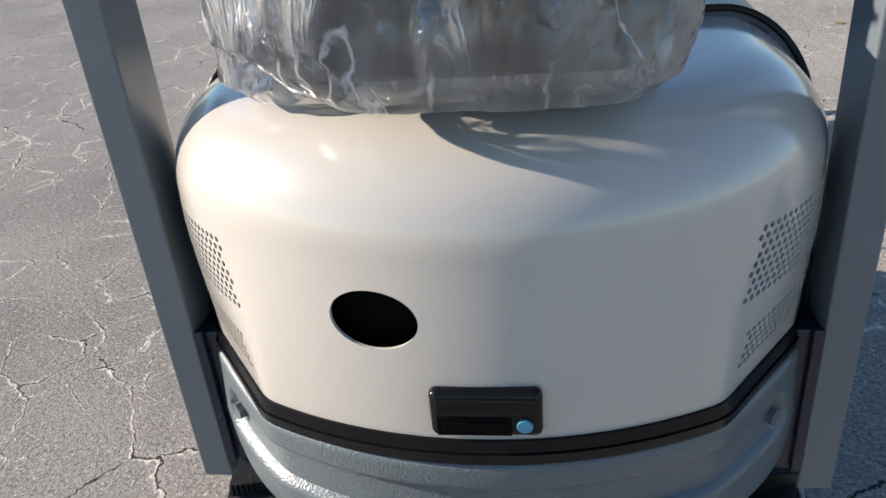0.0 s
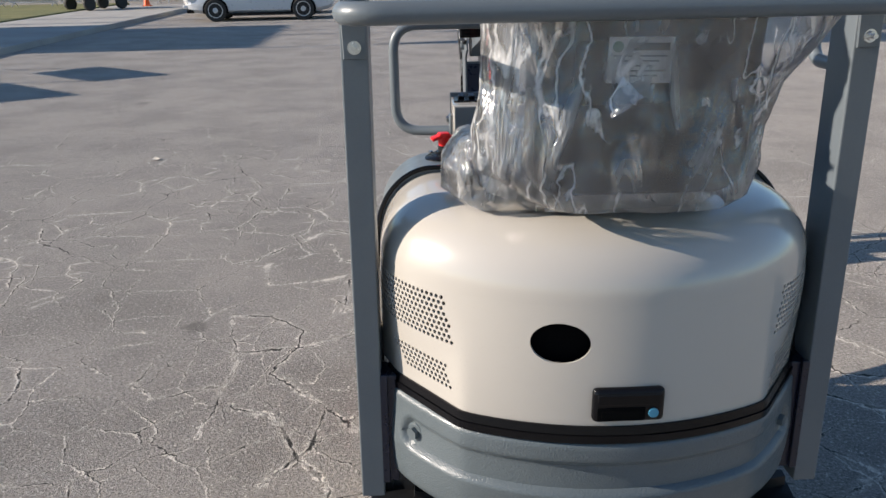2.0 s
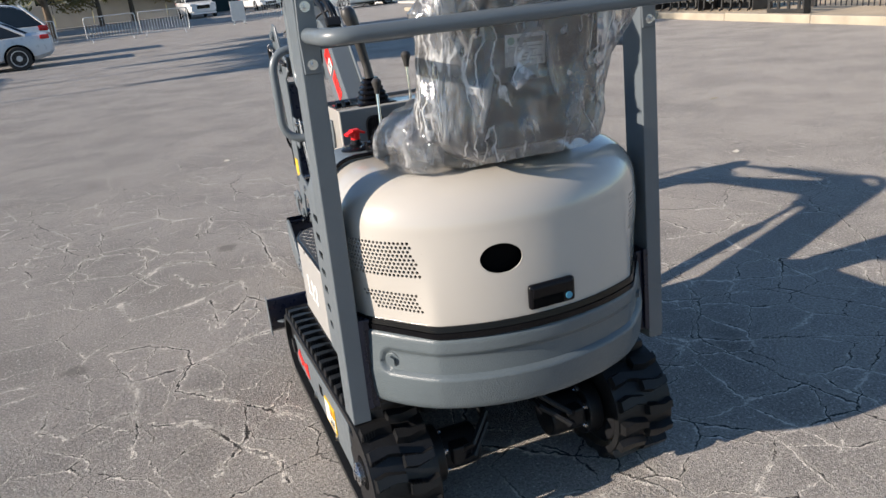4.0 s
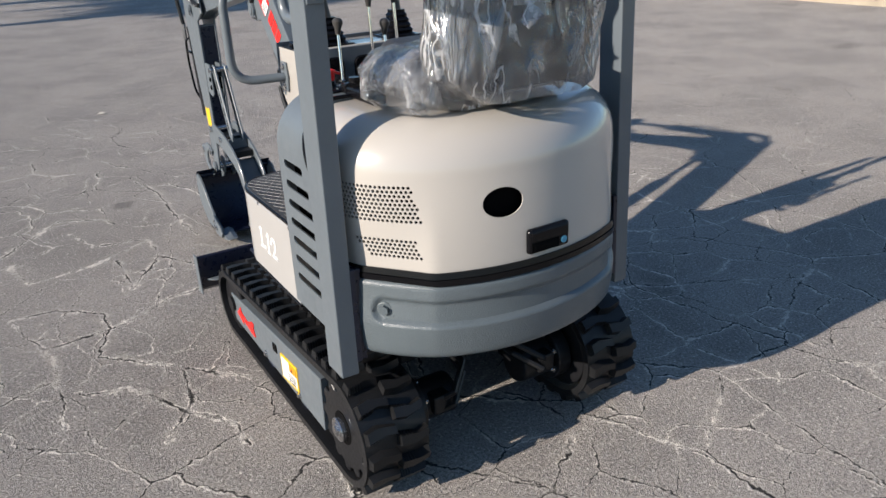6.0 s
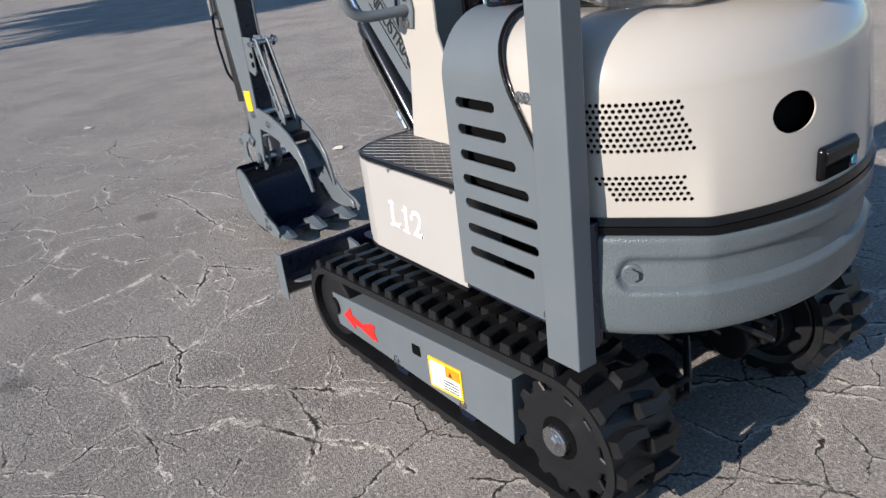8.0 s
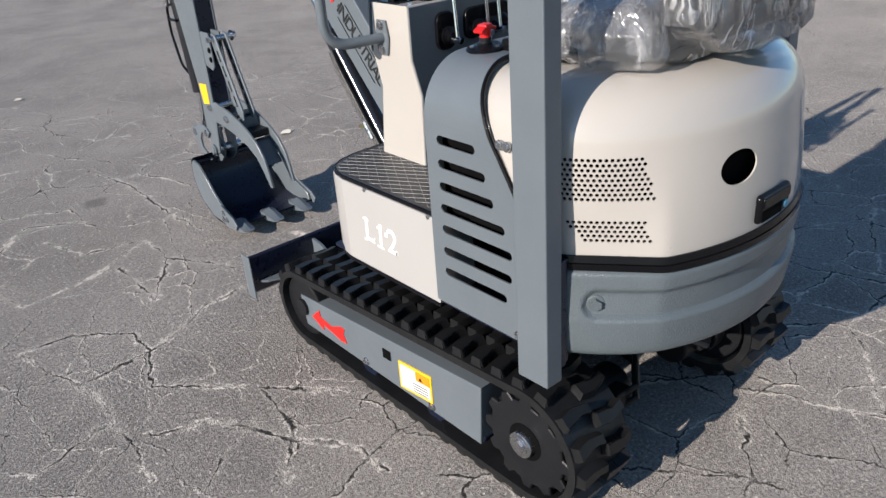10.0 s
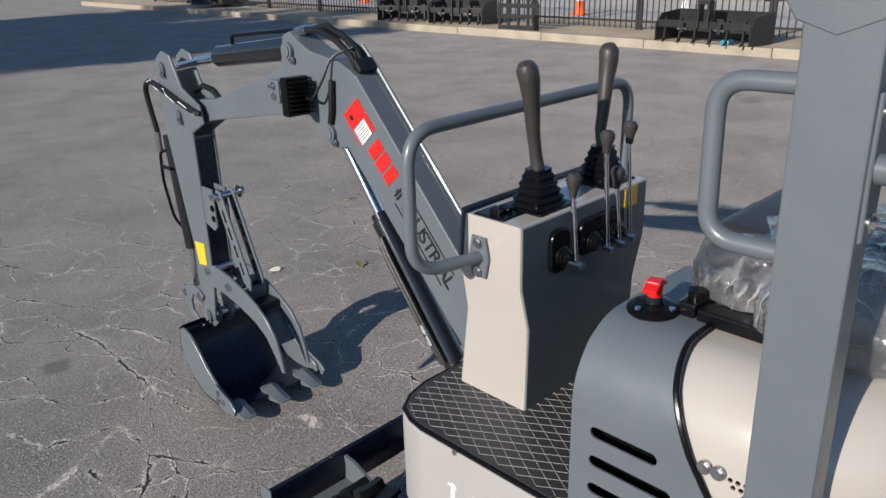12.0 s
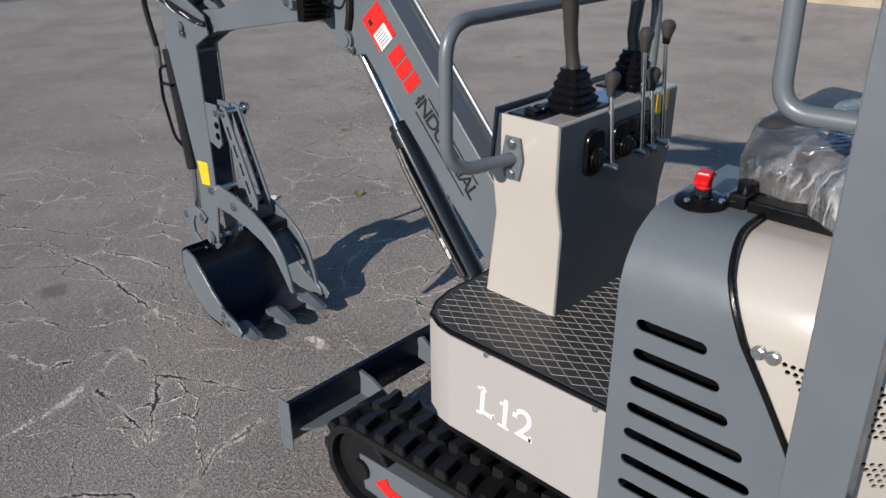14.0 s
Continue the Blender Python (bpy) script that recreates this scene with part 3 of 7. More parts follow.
        last = cur
    sheet.faces.new(last)
    bmesh.ops.remove_doubles(sheet, verts=sheet.verts[:], dist=2e-5)
    gone = [f for f in sheet.faces if f.calc_center_median().z < 1.02 and f.calc_center_median().y > seam_y(f.calc_center_median().z) + 0.025]
    bmesh.ops.delete(sheet, geom=gone, context="FACES")
    return sheet


hood = part("hood", hood_mesh(), M["cream"], digger, "glossy cream engine hood with perforated vents", angle=50)

# engine bay behind the vents, its shade painted in as near-black
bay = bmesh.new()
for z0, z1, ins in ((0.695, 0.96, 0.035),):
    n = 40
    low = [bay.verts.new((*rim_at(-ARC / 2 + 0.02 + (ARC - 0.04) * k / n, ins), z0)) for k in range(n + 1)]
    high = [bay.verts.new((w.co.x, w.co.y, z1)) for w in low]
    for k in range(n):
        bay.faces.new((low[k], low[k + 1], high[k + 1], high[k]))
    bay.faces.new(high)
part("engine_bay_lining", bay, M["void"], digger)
part("exhaust_pipe", join(cyl((-0.10, -0.79, 0.862), (-0.10, -0.66, 0.862), 0.020, n=20), cyl((-0.075, -0.80, 0.85), (-0.06, -0.70, 0.80), 0.006)), M["navy"], digger, "dark metal exhaust stub inside the opening")


def band(z0, z1, out0, out1, thick=0.02, n=90, ends=0.0):
    """A belt round the rear body."""
    bm = bmesh.new()
    cols = []
    for k in range(n + 1):
        u = -ARC / 2 + ends + (ARC - 2 * ends) * k / n
        a, b = rim_at(u, -out0), rim_at(u, -out1)
        c = rim_at(u, thick)
        cols.append([bm.verts.new((*a, z0)), bm.verts.new((*b, z1)), bm.verts.new((*c, z1)), bm.verts.new((*c, z0))])
    for a, b in zip(cols, cols[1:]):
        for k in range(4):
            bm.faces.new((a[k], b[k], b[(k + 1) % 4], a[(k + 1) % 4]))
    bm.faces.new(cols[0])
    bm.faces.new(cols[-1][::-1])
    return bm


part("hood_seal", join(band(0.706, 0.7215, 0.008, 0.004, ends=0.37, n=180), band(0.6885, 0.7045, 0.010, 0.011, ends=0.37, n=180)), M["black"], digger, "black rubber seal under the hood")

# counterweight: outlines with a pressed groove that ends round the bolts, and a rounded foot
CW_Z = [0.687, 0.684, 0.678] + [0.670 - 0.006 * k for k in range(24)] + [0.52, 0.50, 0.487, 0.478, 0.472, 0.468, 0.466]
CW_OUT = ((0.466, 0.468, 0.472, 0.478, 0.487, 0.52, 0.57, 0.65, 0.678, 0.684, 0.687), (-0.030, -0.016, -0.006, 0.001, 0.006, 0.011, 0.015, 0.011, 0.010, 0.007, 0.0))
BOLT_U = abs(u_of_x(XC - 0.378))
cw = bmesh.new()
prev = None
ncw = 200
for z in CW_Z:
    ring = []
    for k in range(ncw + 1):
        u = (-1 + 2 * k / ncw) * (ARC / 2 - 0.385)
        # a long hollow with round ends, its lower lip sharper than its upper
        du, dz = max(0.0, abs(u) - BOLT_U + 0.004), z - 0.606
        d = math.hypot(du, dz * (1.0 if dz < 0 else 0.85))
        f = min(1.0, max(0.0, (0.036 - d) / (0.010 if dz < 0 else 0.016)))
        o = float(np.interp(z, *CW_OUT)) - 0.014 * f * f * (3 - 2 * f)
        ring.append(cw.verts.new((*rim_at(u, -o, float(np.interp(z, (0.48, 0.66), (0.8, 0.25)))), z)))
    if prev:
        for k in range(ncw):
            cw.faces.new((prev[k], prev[k + 1], ring[k + 1], ring[k]))
    else:
        first = ring
    prev = ring
cw.faces.new(first)
cw.faces.new(prev)
part("counterweight", cw, M["cast"], digger, "rough cast slate grey counterweight", angle=50)
for sx in (-1, 1):
    x, y = rim_at(sx * BOLT_U, 0.001, 0.5)
    nrm = Vector((sx * 0.72, -0.69, 0))
    p = Vector((x, y, 0.606))
    part("counterweight_bolt", join(bolt(p - nrm * 0.004, nrm, 0.0135, 0.015), cyl(p - nrm * 0.008, p + nrm * 0.0005, 0.021, n=28, bevel=0.003)), M["cast"], digger, "hex bolt painted slate grey")

# hood latch
lx, ly = 0.034, rim_at(u_of_x(0.034))[1] + 0.004
LATCH = Matrix.Translation((lx, ly - 0.004, 0.768)) @ pose(0, 0, 0, 90, 0, 0)
latch = part("latch_handle", join(box((-0.066, -0.0340, -0.010), (0.066, 0.0340, 0.010), 0.009, 3)), M["black"], digger, "black plastic hood latch handle", LATCH)
part("latch_flap", box((-0.058, 0.004, 0.009), (0.058, 0.026, 0.0135), 0.002), M["black"], latch)
# raised black plates paint the shade of the latch's hollow
part("latch_recess", join(box((-0.058, -0.030, 0.0095), (0.030, -0.002, 0.0112), 0.001), box((-0.050, -0.024, 0.011), (0.022, -0.009, 0.0125), 0.001)), M["void"], latch)
part("lock_cylinder", cyl((0.045, -0.014, 0.008), (0.045, -0.014, 0.0135), 0.0095, n=20, bevel=0.001), M["blue"], latch, "lock barrel under blue protective film")

# fenders beside the engine, left one slotted
SLOTS = [(0.914, 0.130), (0.855, 0.160), (0.797, 0.183), (0.740, 0.217), (0.683, 0.238), (0.622, 0.236), (0.563, 0.218)]
FY, FR = -0.245, 0.13


def fender(sx):
    """A shell: flat side with slots, rolled over the top."""
    x0 = 0.457
    flatm = bmesh.new()
    # flat side as a planar sheet in (y, z)
    zs = [0.465, 0.955]
    outline = [(FY, zs[0]), (FY, zs[1])] + [(seam_y(z), z) for z in np.linspace(zs[1], 0.70, 12)] + [(-0.60, zs[0])]
    vs = [flatm.verts.new((y, z, 0)) for y, z in outline]
    edges = [flatm.edges.new((vs[k], vs[(k + 1) % len(vs)])) for k in range(len(vs))]
    holes = []
    if sx < 0:
        for z, ln in SLOTS:
            h = 0.0115
            y0 = FY - 0.040
            pts = [(y0 - h + h * math.cos(a), z + h * math.sin(a)) for a in np.linspace(-math.pi / 2, math.pi / 2, 9)]
            y1 = y0 - ln
            pts += [(y1 + h + h * math.cos(a), z + h * math.sin(a)) for a in np.linspace(math.pi / 2, 3 * math.pi / 2, 9)]
            ring = [flatm.verts.new((*p, 0)) for p in pts]
            edges += [flatm.edges.new((ring[k], ring[(k + 1) % len(ring)])) for k in range(len(ring))]
            holes.append((ring, (y0 + y1) / 2, z))
    bmesh.ops.triangle_fill(flatm, use_beauty=True, edges=edges)
    for ring, cy, cz in holes:
        deep = [flatm.verts.new((w.co.x, w.co.y, 0.004)) for w in ring]
        for k in range(len(ring)):
            flatm.faces.new((ring[k], ring[(k + 1) % len(ring)], deep[(k + 1) % len(ring)], deep[k]))
    for w in flatm.verts:
        w.co = Vector((XC + sx * (x0 - w.co.z), w.co.x, w.co.y))
    # the roll
    roll = bmesh.new()
    prev = None
    steps = [(x0 - FR * (1 - math.cos(t)), 0.955 + 0.14 * math.sin(t)) for t in np.linspace(0, math.pi / 2, 14)] + [(0.2, 1.096), (0.08, 1.096)]
    for x, z in steps:
        ys = seam_y(min(z, 1.09))
        row = [roll.verts.new((XC + sx * x, y, z)) for y in (FY + 0.006, FY, FY - 0.004, ys, ys)]
        row[0].co.z -= 0.012
        row[0].co.x -= sx * 0.012 * (1 if z < 1.05 else 0)
        row[4].co.z -= 0.012 if z > 1.0 else 0.0
        row[4].co.x -= sx * (0.012 if z < 1.06 else 0)
        if prev:
            for k in range(4):
                roll.faces.new((prev[k], prev[k + 1], row[k + 1], row[k]))
        prev = row
    # front wall
    fr = bmesh.new()
    line = [(XC + sx * (x - 0.002), FY + 0.002, z - 0.004) for x, z in steps]
    f0 = [fr.verts.new(p) for p in line]
    f1 = [fr.verts.new((p[0], p[1], 0.68)) for p in line]
    for k in range(len(line) - 1):
        if k < 1:
            continue
        fr.faces.new((f0[k], f0[k + 1], f1[k + 1], f1[k]))
    return join(flatm, roll, fr)


for sx in (-1, 1):
    part("fender", fender(sx), M["grey"], digger, "slotted slate grey side panel rolled over the top" if sx < 0 else "slate grey side panel rolled over the top", angle=40)
    pts = [(XC + sx * 0.459, seam_y(z) - 0.003, z) for z in np.linspace(0.70, 0.955, 14)]
    pts += [(XC + sx * (0.459 - FR * (1 - math.cos(t))), seam_y(min(1.09, 0.955 + 0.14 * math.sin(t))) - 0.003, 0.957 + 0.14 * math.sin(t)) for t in np.linspace(0.1, math.pi / 2, 12)]
    pts += [(XC + sx * 0.10, -0.403, 1.097)]
    part("edge_trim", sweep(pts, 0.0055, 8), M["black"], digger, "black rubber edging")
for y in (-0.494, -0.516):
    part("rivet", bolt((-0.430, y, 0.946), (-1, 0, 0.15), 0.008, 0.007), M["steel"], digger)
part("fender_screw", bolt((-0.437, -0.545, 0.487), (-1, 0, 0), 0.008, 0.006), M["steel"], digger)
# blackened so that the slots look into deep shade
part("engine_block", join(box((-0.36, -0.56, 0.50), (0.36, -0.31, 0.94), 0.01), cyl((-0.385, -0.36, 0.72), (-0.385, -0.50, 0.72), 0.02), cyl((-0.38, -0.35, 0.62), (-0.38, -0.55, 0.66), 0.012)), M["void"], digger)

# footwell box, front corners rounded
foot = [(-0.420, -0.243), (-0.420, 0.17), (-0.413, 0.21), (-0.392, 0.255), (-0.345, 0.285), (-0.28, 0.30), (0.28, 0.30), (0.36, 0.285), (0.42, 0.255), (0.448, 0.21), (0.455, 0.17), (0.478, -0.243)]
part("foot_box", prism(foot, "z", 0.440, 0.690, 0.004), M["pale"], digger, "pale grey lower body panel", angle=30)
part("foot_box_trim", prism([(x * 1.004, y) for x, y in foot], "z", 0.430, 0.4395, 0.002), M["black"], digger)
mat_top = 0.706
floor_mat = part("floor_mat", prism([(x * 0.985, y * 0.985 if y > 0 else y) for x, y in foot], "z", 0.691, mat_top, 0.005, 3), M["vinyl"], digger, "quilted black vinyl floor mat with pale diamond stitching", angle=30)
st = []
step = 0.031
for k in range(-38, 39):
    for sgn in (-1, 1):
        run = []
        for q in np.linspace(-0.32, 0.32, 65):
            x = k * step + sgn * q * 0.62
            y = q
            lim_y = float(np.interp(abs(x), (0.0, 0.27, 0.34, 0.39, 0.415), (0.275, 0.275, 0.262, 0.235, 0.16)))
            if abs(x) < 0.404 and -0.24 < y < lim_y + 0.01:
                run.append((x, y, mat_top + 0.0004))
        if len(run) > 3:
            st.append(sweep([run[0], run[-1]], 0.00062, 4))
part("stitching", join(*st), M["thread"], floor_mat, "pale diamond stitching", smooth=False)
part("mat_piping", sweep([(x * 0.99, y * 0.99 if y > 0 else y, 0.700) for x, y in foot], 0.006, 8), M["black"], floor_mat)
part("mat_screw", bolt((-0.4145, 0.06, 0.688), (-1, 0, 0.3), 0.008, 0.005), M["steel"], digger)
part("mat_screw", bolt((-0.4145, -0.215, 0.688), (-1, 0, 0.3), 0.008, 0.005), M["steel"], digger)
model = lettering("model_lettering", "L12", 0.105, side_text(0.002, 0.560, -3, -0.4205), M["decal_white"], digger, "white model lettering", bold=0.0005)
for u0, v0, u1, v1 in ((-0.081, 0.0305, -0.055, 0.0362), (-0.081, -0.0362, -0.066, -0.0305), (-0.0345, -0.033, -0.0285, -0.0165), (-0.0185, -0.0362, 0.0125, -0.0305), (-0.016, 0.0225, -0.004, 0.030), (0.0665, -0.033, 0.0725, -0.0165), (0.020, 0.0110, 0.0320, 0.0225)):
    part("serif", box((u0, v0, -0.0004), (u1, v1, 0.0004)), M["decal_white"], model)

# deck under the body
part("deck_plate", box((-0.41, -0.62, 0.44), (0.41, 0.27, 0.452), 0.003), M["navy"], digger)
part("slew_ring", cyl((0, 0, 0.31), (0, 0, 0.442), 0.20, n=40, bevel=0.006), M["navy"], digger)

# ---- roll bar ----
for sx in (-1, 1):
    post = part("roll_bar_post", box((XC + sx * 0.458, -0.674, 0.420), (XC + sx * 0.508, -0.584, 1.672), 0.003), M["grey"], digger, "slate grey square-tube roll bar post")
    part("upper_post", box((XC + sx * 0.459, -0.670, 1.676), (XC + sx * 0.507, -0.588, 2.22), 0.003), M["grey"], post)
    octo = [(-0.622 + 0.080 * math.cos(a), 1.690 + 0.092 * math.sin(a)) for a in np.linspace(0.3, 0.3 + 2 * math.pi, 11)[:-1]]
    for x in (0.435, 0.484):
        part("hinge_plate", prism(octo, "x", XC + sx * (x + 0.0205), XC + sx * (x + 0.0255), 0.002), M["grey"], post)
    for y, z in ((-0.570, 1.664), (-0.688, 1.70), (-0.60, 1.75)):
        part("hinge_bolt", bolt((XC + sx * 0.5095, y, z), (sx, 0, 0), 0.013, 0.011, stud=0.012), M["steel"], post)
        part("hinge_nut", bolt((XC + sx * 0.4555, y, z), (-sx, 0, 0), 0.013, 0.011), M["steel"], post)
    part("lug_plate", prism([(XC + sx * 0.482 - 0.021, 1.365), (XC + sx * 0.482 + 0.021, 1.365), (XC + sx * 0.482 + 0.024, 1.45), (XC + sx * 0.482 + 0.021, 1.54), (XC + sx * 0.482 - 0.021, 1.54), (XC + sx * 0.482 - 0.024, 1.45)], "y", -0.680, -0.674, 0.002), M["grey"], post)
    for z in (1.386, 1.516):
        part("lug_bolt", bolt((XC + sx * 0.482, -0.680, z), (0, -1, 0), 0.0085, 0.008, stud=0.012), M["steel"], post)
    loop = fillet([(XC + sx * 0.482, -0.585, 1.540), (XC + sx * 0.482, -0.478, 1.540), (XC + sx * 0.482, -0.480, 1.325), (XC + sx * 0.482, -0.585, 1.325)], 0.045, 8)
    part("grab_loop", sweep(loop, 0.0135, 14), M["grey"], post)
    foot_at = Vector((XC + sx * 0.482, -0.627, 0.445))
    post.matrix_basis = Matrix.Translation(foot_at) @ pose(0, 0, 0, -1.2, -sx * 0.75, 0) @ Matrix.Translation(-foot_at)
    part("foot_bracket", join(box((XC + sx * 0.425, -0.664, 0.452), (XC + sx * 0.4605, -0.60, 0.715), 0.003), box((XC + sx * 0.4445, -0.674, 0.455), (XC + sx * 0.4605, -0.664, 0.72), 0.002)), M["navy"], post)
part("roll_bar_top", join(box((XC - 0.482, -0.632, 2.18), (XC + 0.482, -0.550, 2.222), 0.006)), M["grey"], digger)
bar = fillet([(XC - 0.469, -0.655, 1.452), (XC - 0.474, -0.86, 1.456), (XC + 0.474, -0.86, 1.456), (XC + 0.469, -0.655, 1.452)], 0.07, 8)
part("rear_bar", sweep(bar, 0.0185, 16), M["grey"], digger, "slate grey tube across the back")

# ---- control console ----
CON = [(-0.218, 0.692), (-0.211, 0.905), (-0.238, 1.01), (-0.238, 1.152), (0.250, 1.152), (0.250, 1.01), (0.214, 0.905), (0.205, 0.700)]


def raked(bm, gap=0.0):
    """Leans the front of the console: deeper at the foot than at the top."""
    for w in bm.verts:
        if w.co.y > 0.10:
            w.co.y += float(np.interp(w.co.z, (0.70, 1.15), (0.052, 0.010))) + gap
    return bm


console = part("console", raked(prism(CON, "y", 0.022, 0.172, 0.006, 2)), M["cream"], digger, "cream sheet metal control console", angle=30)
# thin slate grey sheet laid over the cream console's rear face
part("rear_panel", prism([(x * 0.985, z + (0.004 if z < 0.7 else -0.004 if z > 1.1 else 0)) for x, z in CON], "y", 0.0188, 0.0225, 0.001), M["grey"], console, "slate grey sheet over the rear of the console", angle=30)
part("console_front", raked(prism([(-0.228, 1.00), (-0.240, 1.02), (-0.240, 1.163), (0.240, 1.163), (0.240, 1.02), (0.228, 1.00)], "y", 0.174, 0.181, 0.002)), M["grey"], console)


def boot_ring(cx, cy, z, hw, hd, r):
    return [(cx + sx_ * (hw - r) + r * math.cos(a), cy + sy_ * (hd - r) + r * math.sin(a), z)
            for sx_, sy_, a0 in ((1, 1, 0), (-1, 1, 90), (-1, -1, 180), (1, -1, 270)) for a in [radians(a0 + k * 30) for k in range(4)]]


def bellows(c, tip, base, levels, narrow):
    """A ribbed square boot that leans from c to tip."""
    bm = bmesh.new()
    prev = None
    c, tip = Vector(c), Vector(tip)
    for k in range(levels * 2 + 1):
        f = k / (levels * 2)
        p = c.lerp(tip, f)
        w = base + (narrow - base) * f
        w *= 1.0 if k % 2 == 0 else 0.86
        ring = [bm.verts.new(q) for q in boot_ring(p.x, p.y, p.z, w, w * 0.9, w * 0.4)]
        if prev:
            for j in range(16):
                bm.faces.new((prev[j], prev[(j + 1) % 16], ring[(j + 1) % 16], ring[j]))
        prev = ring
    bm.faces.new(prev)
    return bm


for bx, by, tip, mid in ((-0.092, 0.092, (-0.140, 0.088, 1.470), (-0.098, 0.098, 1.275)), (0.165, 0.100, (0.208, 0.120, 1.462), (0.172, 0.112, 1.275))):
    joy = part("joystick", sweep([(bx, by, 1.20), (bx + (mid[0] - bx) * 0.5, by, 1.235), mid, (mid[0] * 0.8 + tip[0] * 0.2, mid[1], 1.315), (mid[0] * 0.45 + tip[0] * 0.55, (mid[1] + tip[1]) / 2, 1.39),
                                  (tip[0] * 0.9 + mid[0] * 0.1, tip[1], 1.435), (tip[0] - 0.004, tip[1], 1.458), (tip[0] - 0.009, tip[1], 1.471), (tip[0] - 0.010, tip[1], 1.475)],
                                 [0.022, 0.0175, 0.0155, 0.0165, 0.0205, 0.0255, 0.0265, 0.018, 0.004], 18, flat=0.9), M["grip"], console, "dark rubber joystick grip")
    part("bellows", join(bellows((bx, by, 1.156), (bx * 0.6 + mid[0] * 0.4, by, 1.238), 0.056, 5, 0.026), box((bx - 0.066, by - 0.06, 1.148), (bx + 0.066, by + 0.06, 1.157), 0.004)), M["black"], joy, "ribbed black rubber boot")
sw = part("switch_panel", box((-0.233, 0.075, 1.149), (-0.160, 0.160, 1.156), 0.003), M["black"], console)
for x in (-0.212, -0.182):
    part("rocker_switch", moved(box((-0.009, -0.014, 0), (0.009, 0.014, 0.014), 0.002), Matrix.Translation((x, 0.112, 1.154)) @ pose(0, 0, 0, 8)), M["black"], sw)
for lo, hi in (((-0.150, 0.0, 1.018), (-0.082, 0.0, 1.122)), ((-0.045, 0.0, 1.030), (0.135, 0.0, 1.118))):
    rr = [((lo[0] + hi[0]) / 2, (lo[2] + hi[2]) / 2, (hi[0] - lo[0]) / 2, (hi[2] - lo[2]) / 2)][0]
    pl = [(rr[0] + sx_ * (rr[2] - 0.025) + 0.025 * math.cos(a), rr[1] + sz_ * (rr[3] - 0.025) + 0.025 * math.sin(a)) for sx_, sz_, a0 in ((1, 1, 0), (-1, 1, 90), (-1, -1, 180), (1, -1, 270)) for a in [radians(a0 + k * 22.5) for k in range(5)]]
    part("lever_gaiter", prism(pl, "y", 0.006, 0.0195, 0.004, 2), M["black"], console, "black rubber lever gaiter")
for foot_, knob in (((-0.112, 0.002, 1.060), (-0.103, 0.002, 1.222)), ((0.004, 0.0, 1.062), (0.007, -0.004, 1.297)), ((0.052, 0.0, 1.062), (0.060, -0.002, 1.205)), ((0.096, 0.0, 1.066), (0.098, -0.004, 1.302))):
    f, k = Vector(foot_), Vector(knob)
    d = (k - f).normalized()
    f2 = f + Vector((0, -0.034, -0.012))
    lev = part("lever", join(sweep([f2, k - d * 0.01 + Vector((0, -0.01, 0))], 0.0052, 12), cyl(f2 + Vector((0, 0.03, 0)), f2 - Vector((0, 0.012, 0)), 0.0095, n=14), bolt(f2 - Vector((0, 0.012, 0)), (0, -1, 0), 0.007, 0.006)), M["chrome"], console, "bright chromed control lever")
    part("knob", lathe([(0.0, -0.030), (0.008, -0.030), (0.0105, -0.012), (0.0165, 0.004), (0.0165, 0.012), (0.0105, 0.020), (0.0, 0.0225)], Matrix.Translation(k + Vector((0, -0.012, 0.002))) @ d.to_track_quat("Z", "Y").to_matrix().to_4x4(), 18), M["grip"], lev, "dark ball knob")
    part("dust_boot", lathe([(0.026, 0.0), (0.025, 0.006), (0.02, 0.008), (0.021, 0.013), (0.016, 0.016), (0.016, 0.021), (0.011, 0.024)], Matrix.Translation((f.x, 0.008, f.z - 0.004)) @ pose(0, 0, 0, 90), 18), M["black"], lev)
part("sticker", box((0.150, 0.0175, 1.098), (0.205, 0.0192, 1.146)), M["decal_yellow"], console, "yellow warning sticker")
rail = fillet([(-0.243, 0.135, 1.060), (-0.402, 0.180, 1.055), (-0.402, 0.180, 1.358), (0.402, 0.180, 1.358), (0.402, 0.180, 1.055), (0.243, 0.135, 1.060)], 0.075, 9)
part("grab_rail", sweep(rail, 0.0145, 16), M["grey"], console, "slate grey tube grab rail")
for sx in (-1, 1):
    part("rail_flange", join(prism([(0.115, 1.012), (0.155, 1.012), (0.165, 1.06), (0.155, 1.108), (0.115, 1.108), (0.105, 1.06)], "x", sx * 0.238, sx * 0.246, 0.002)), M["grey"], console)
    for z in (1.026, 1.094):
        part("flange_bolt", bolt((sx * 0.246, 0.135, z), (sx, 0, 0), 0.009, 0.008), M["steel"], console)

console.matrix_basis = Matrix.Translation((0.002, 0.012, 0.006))

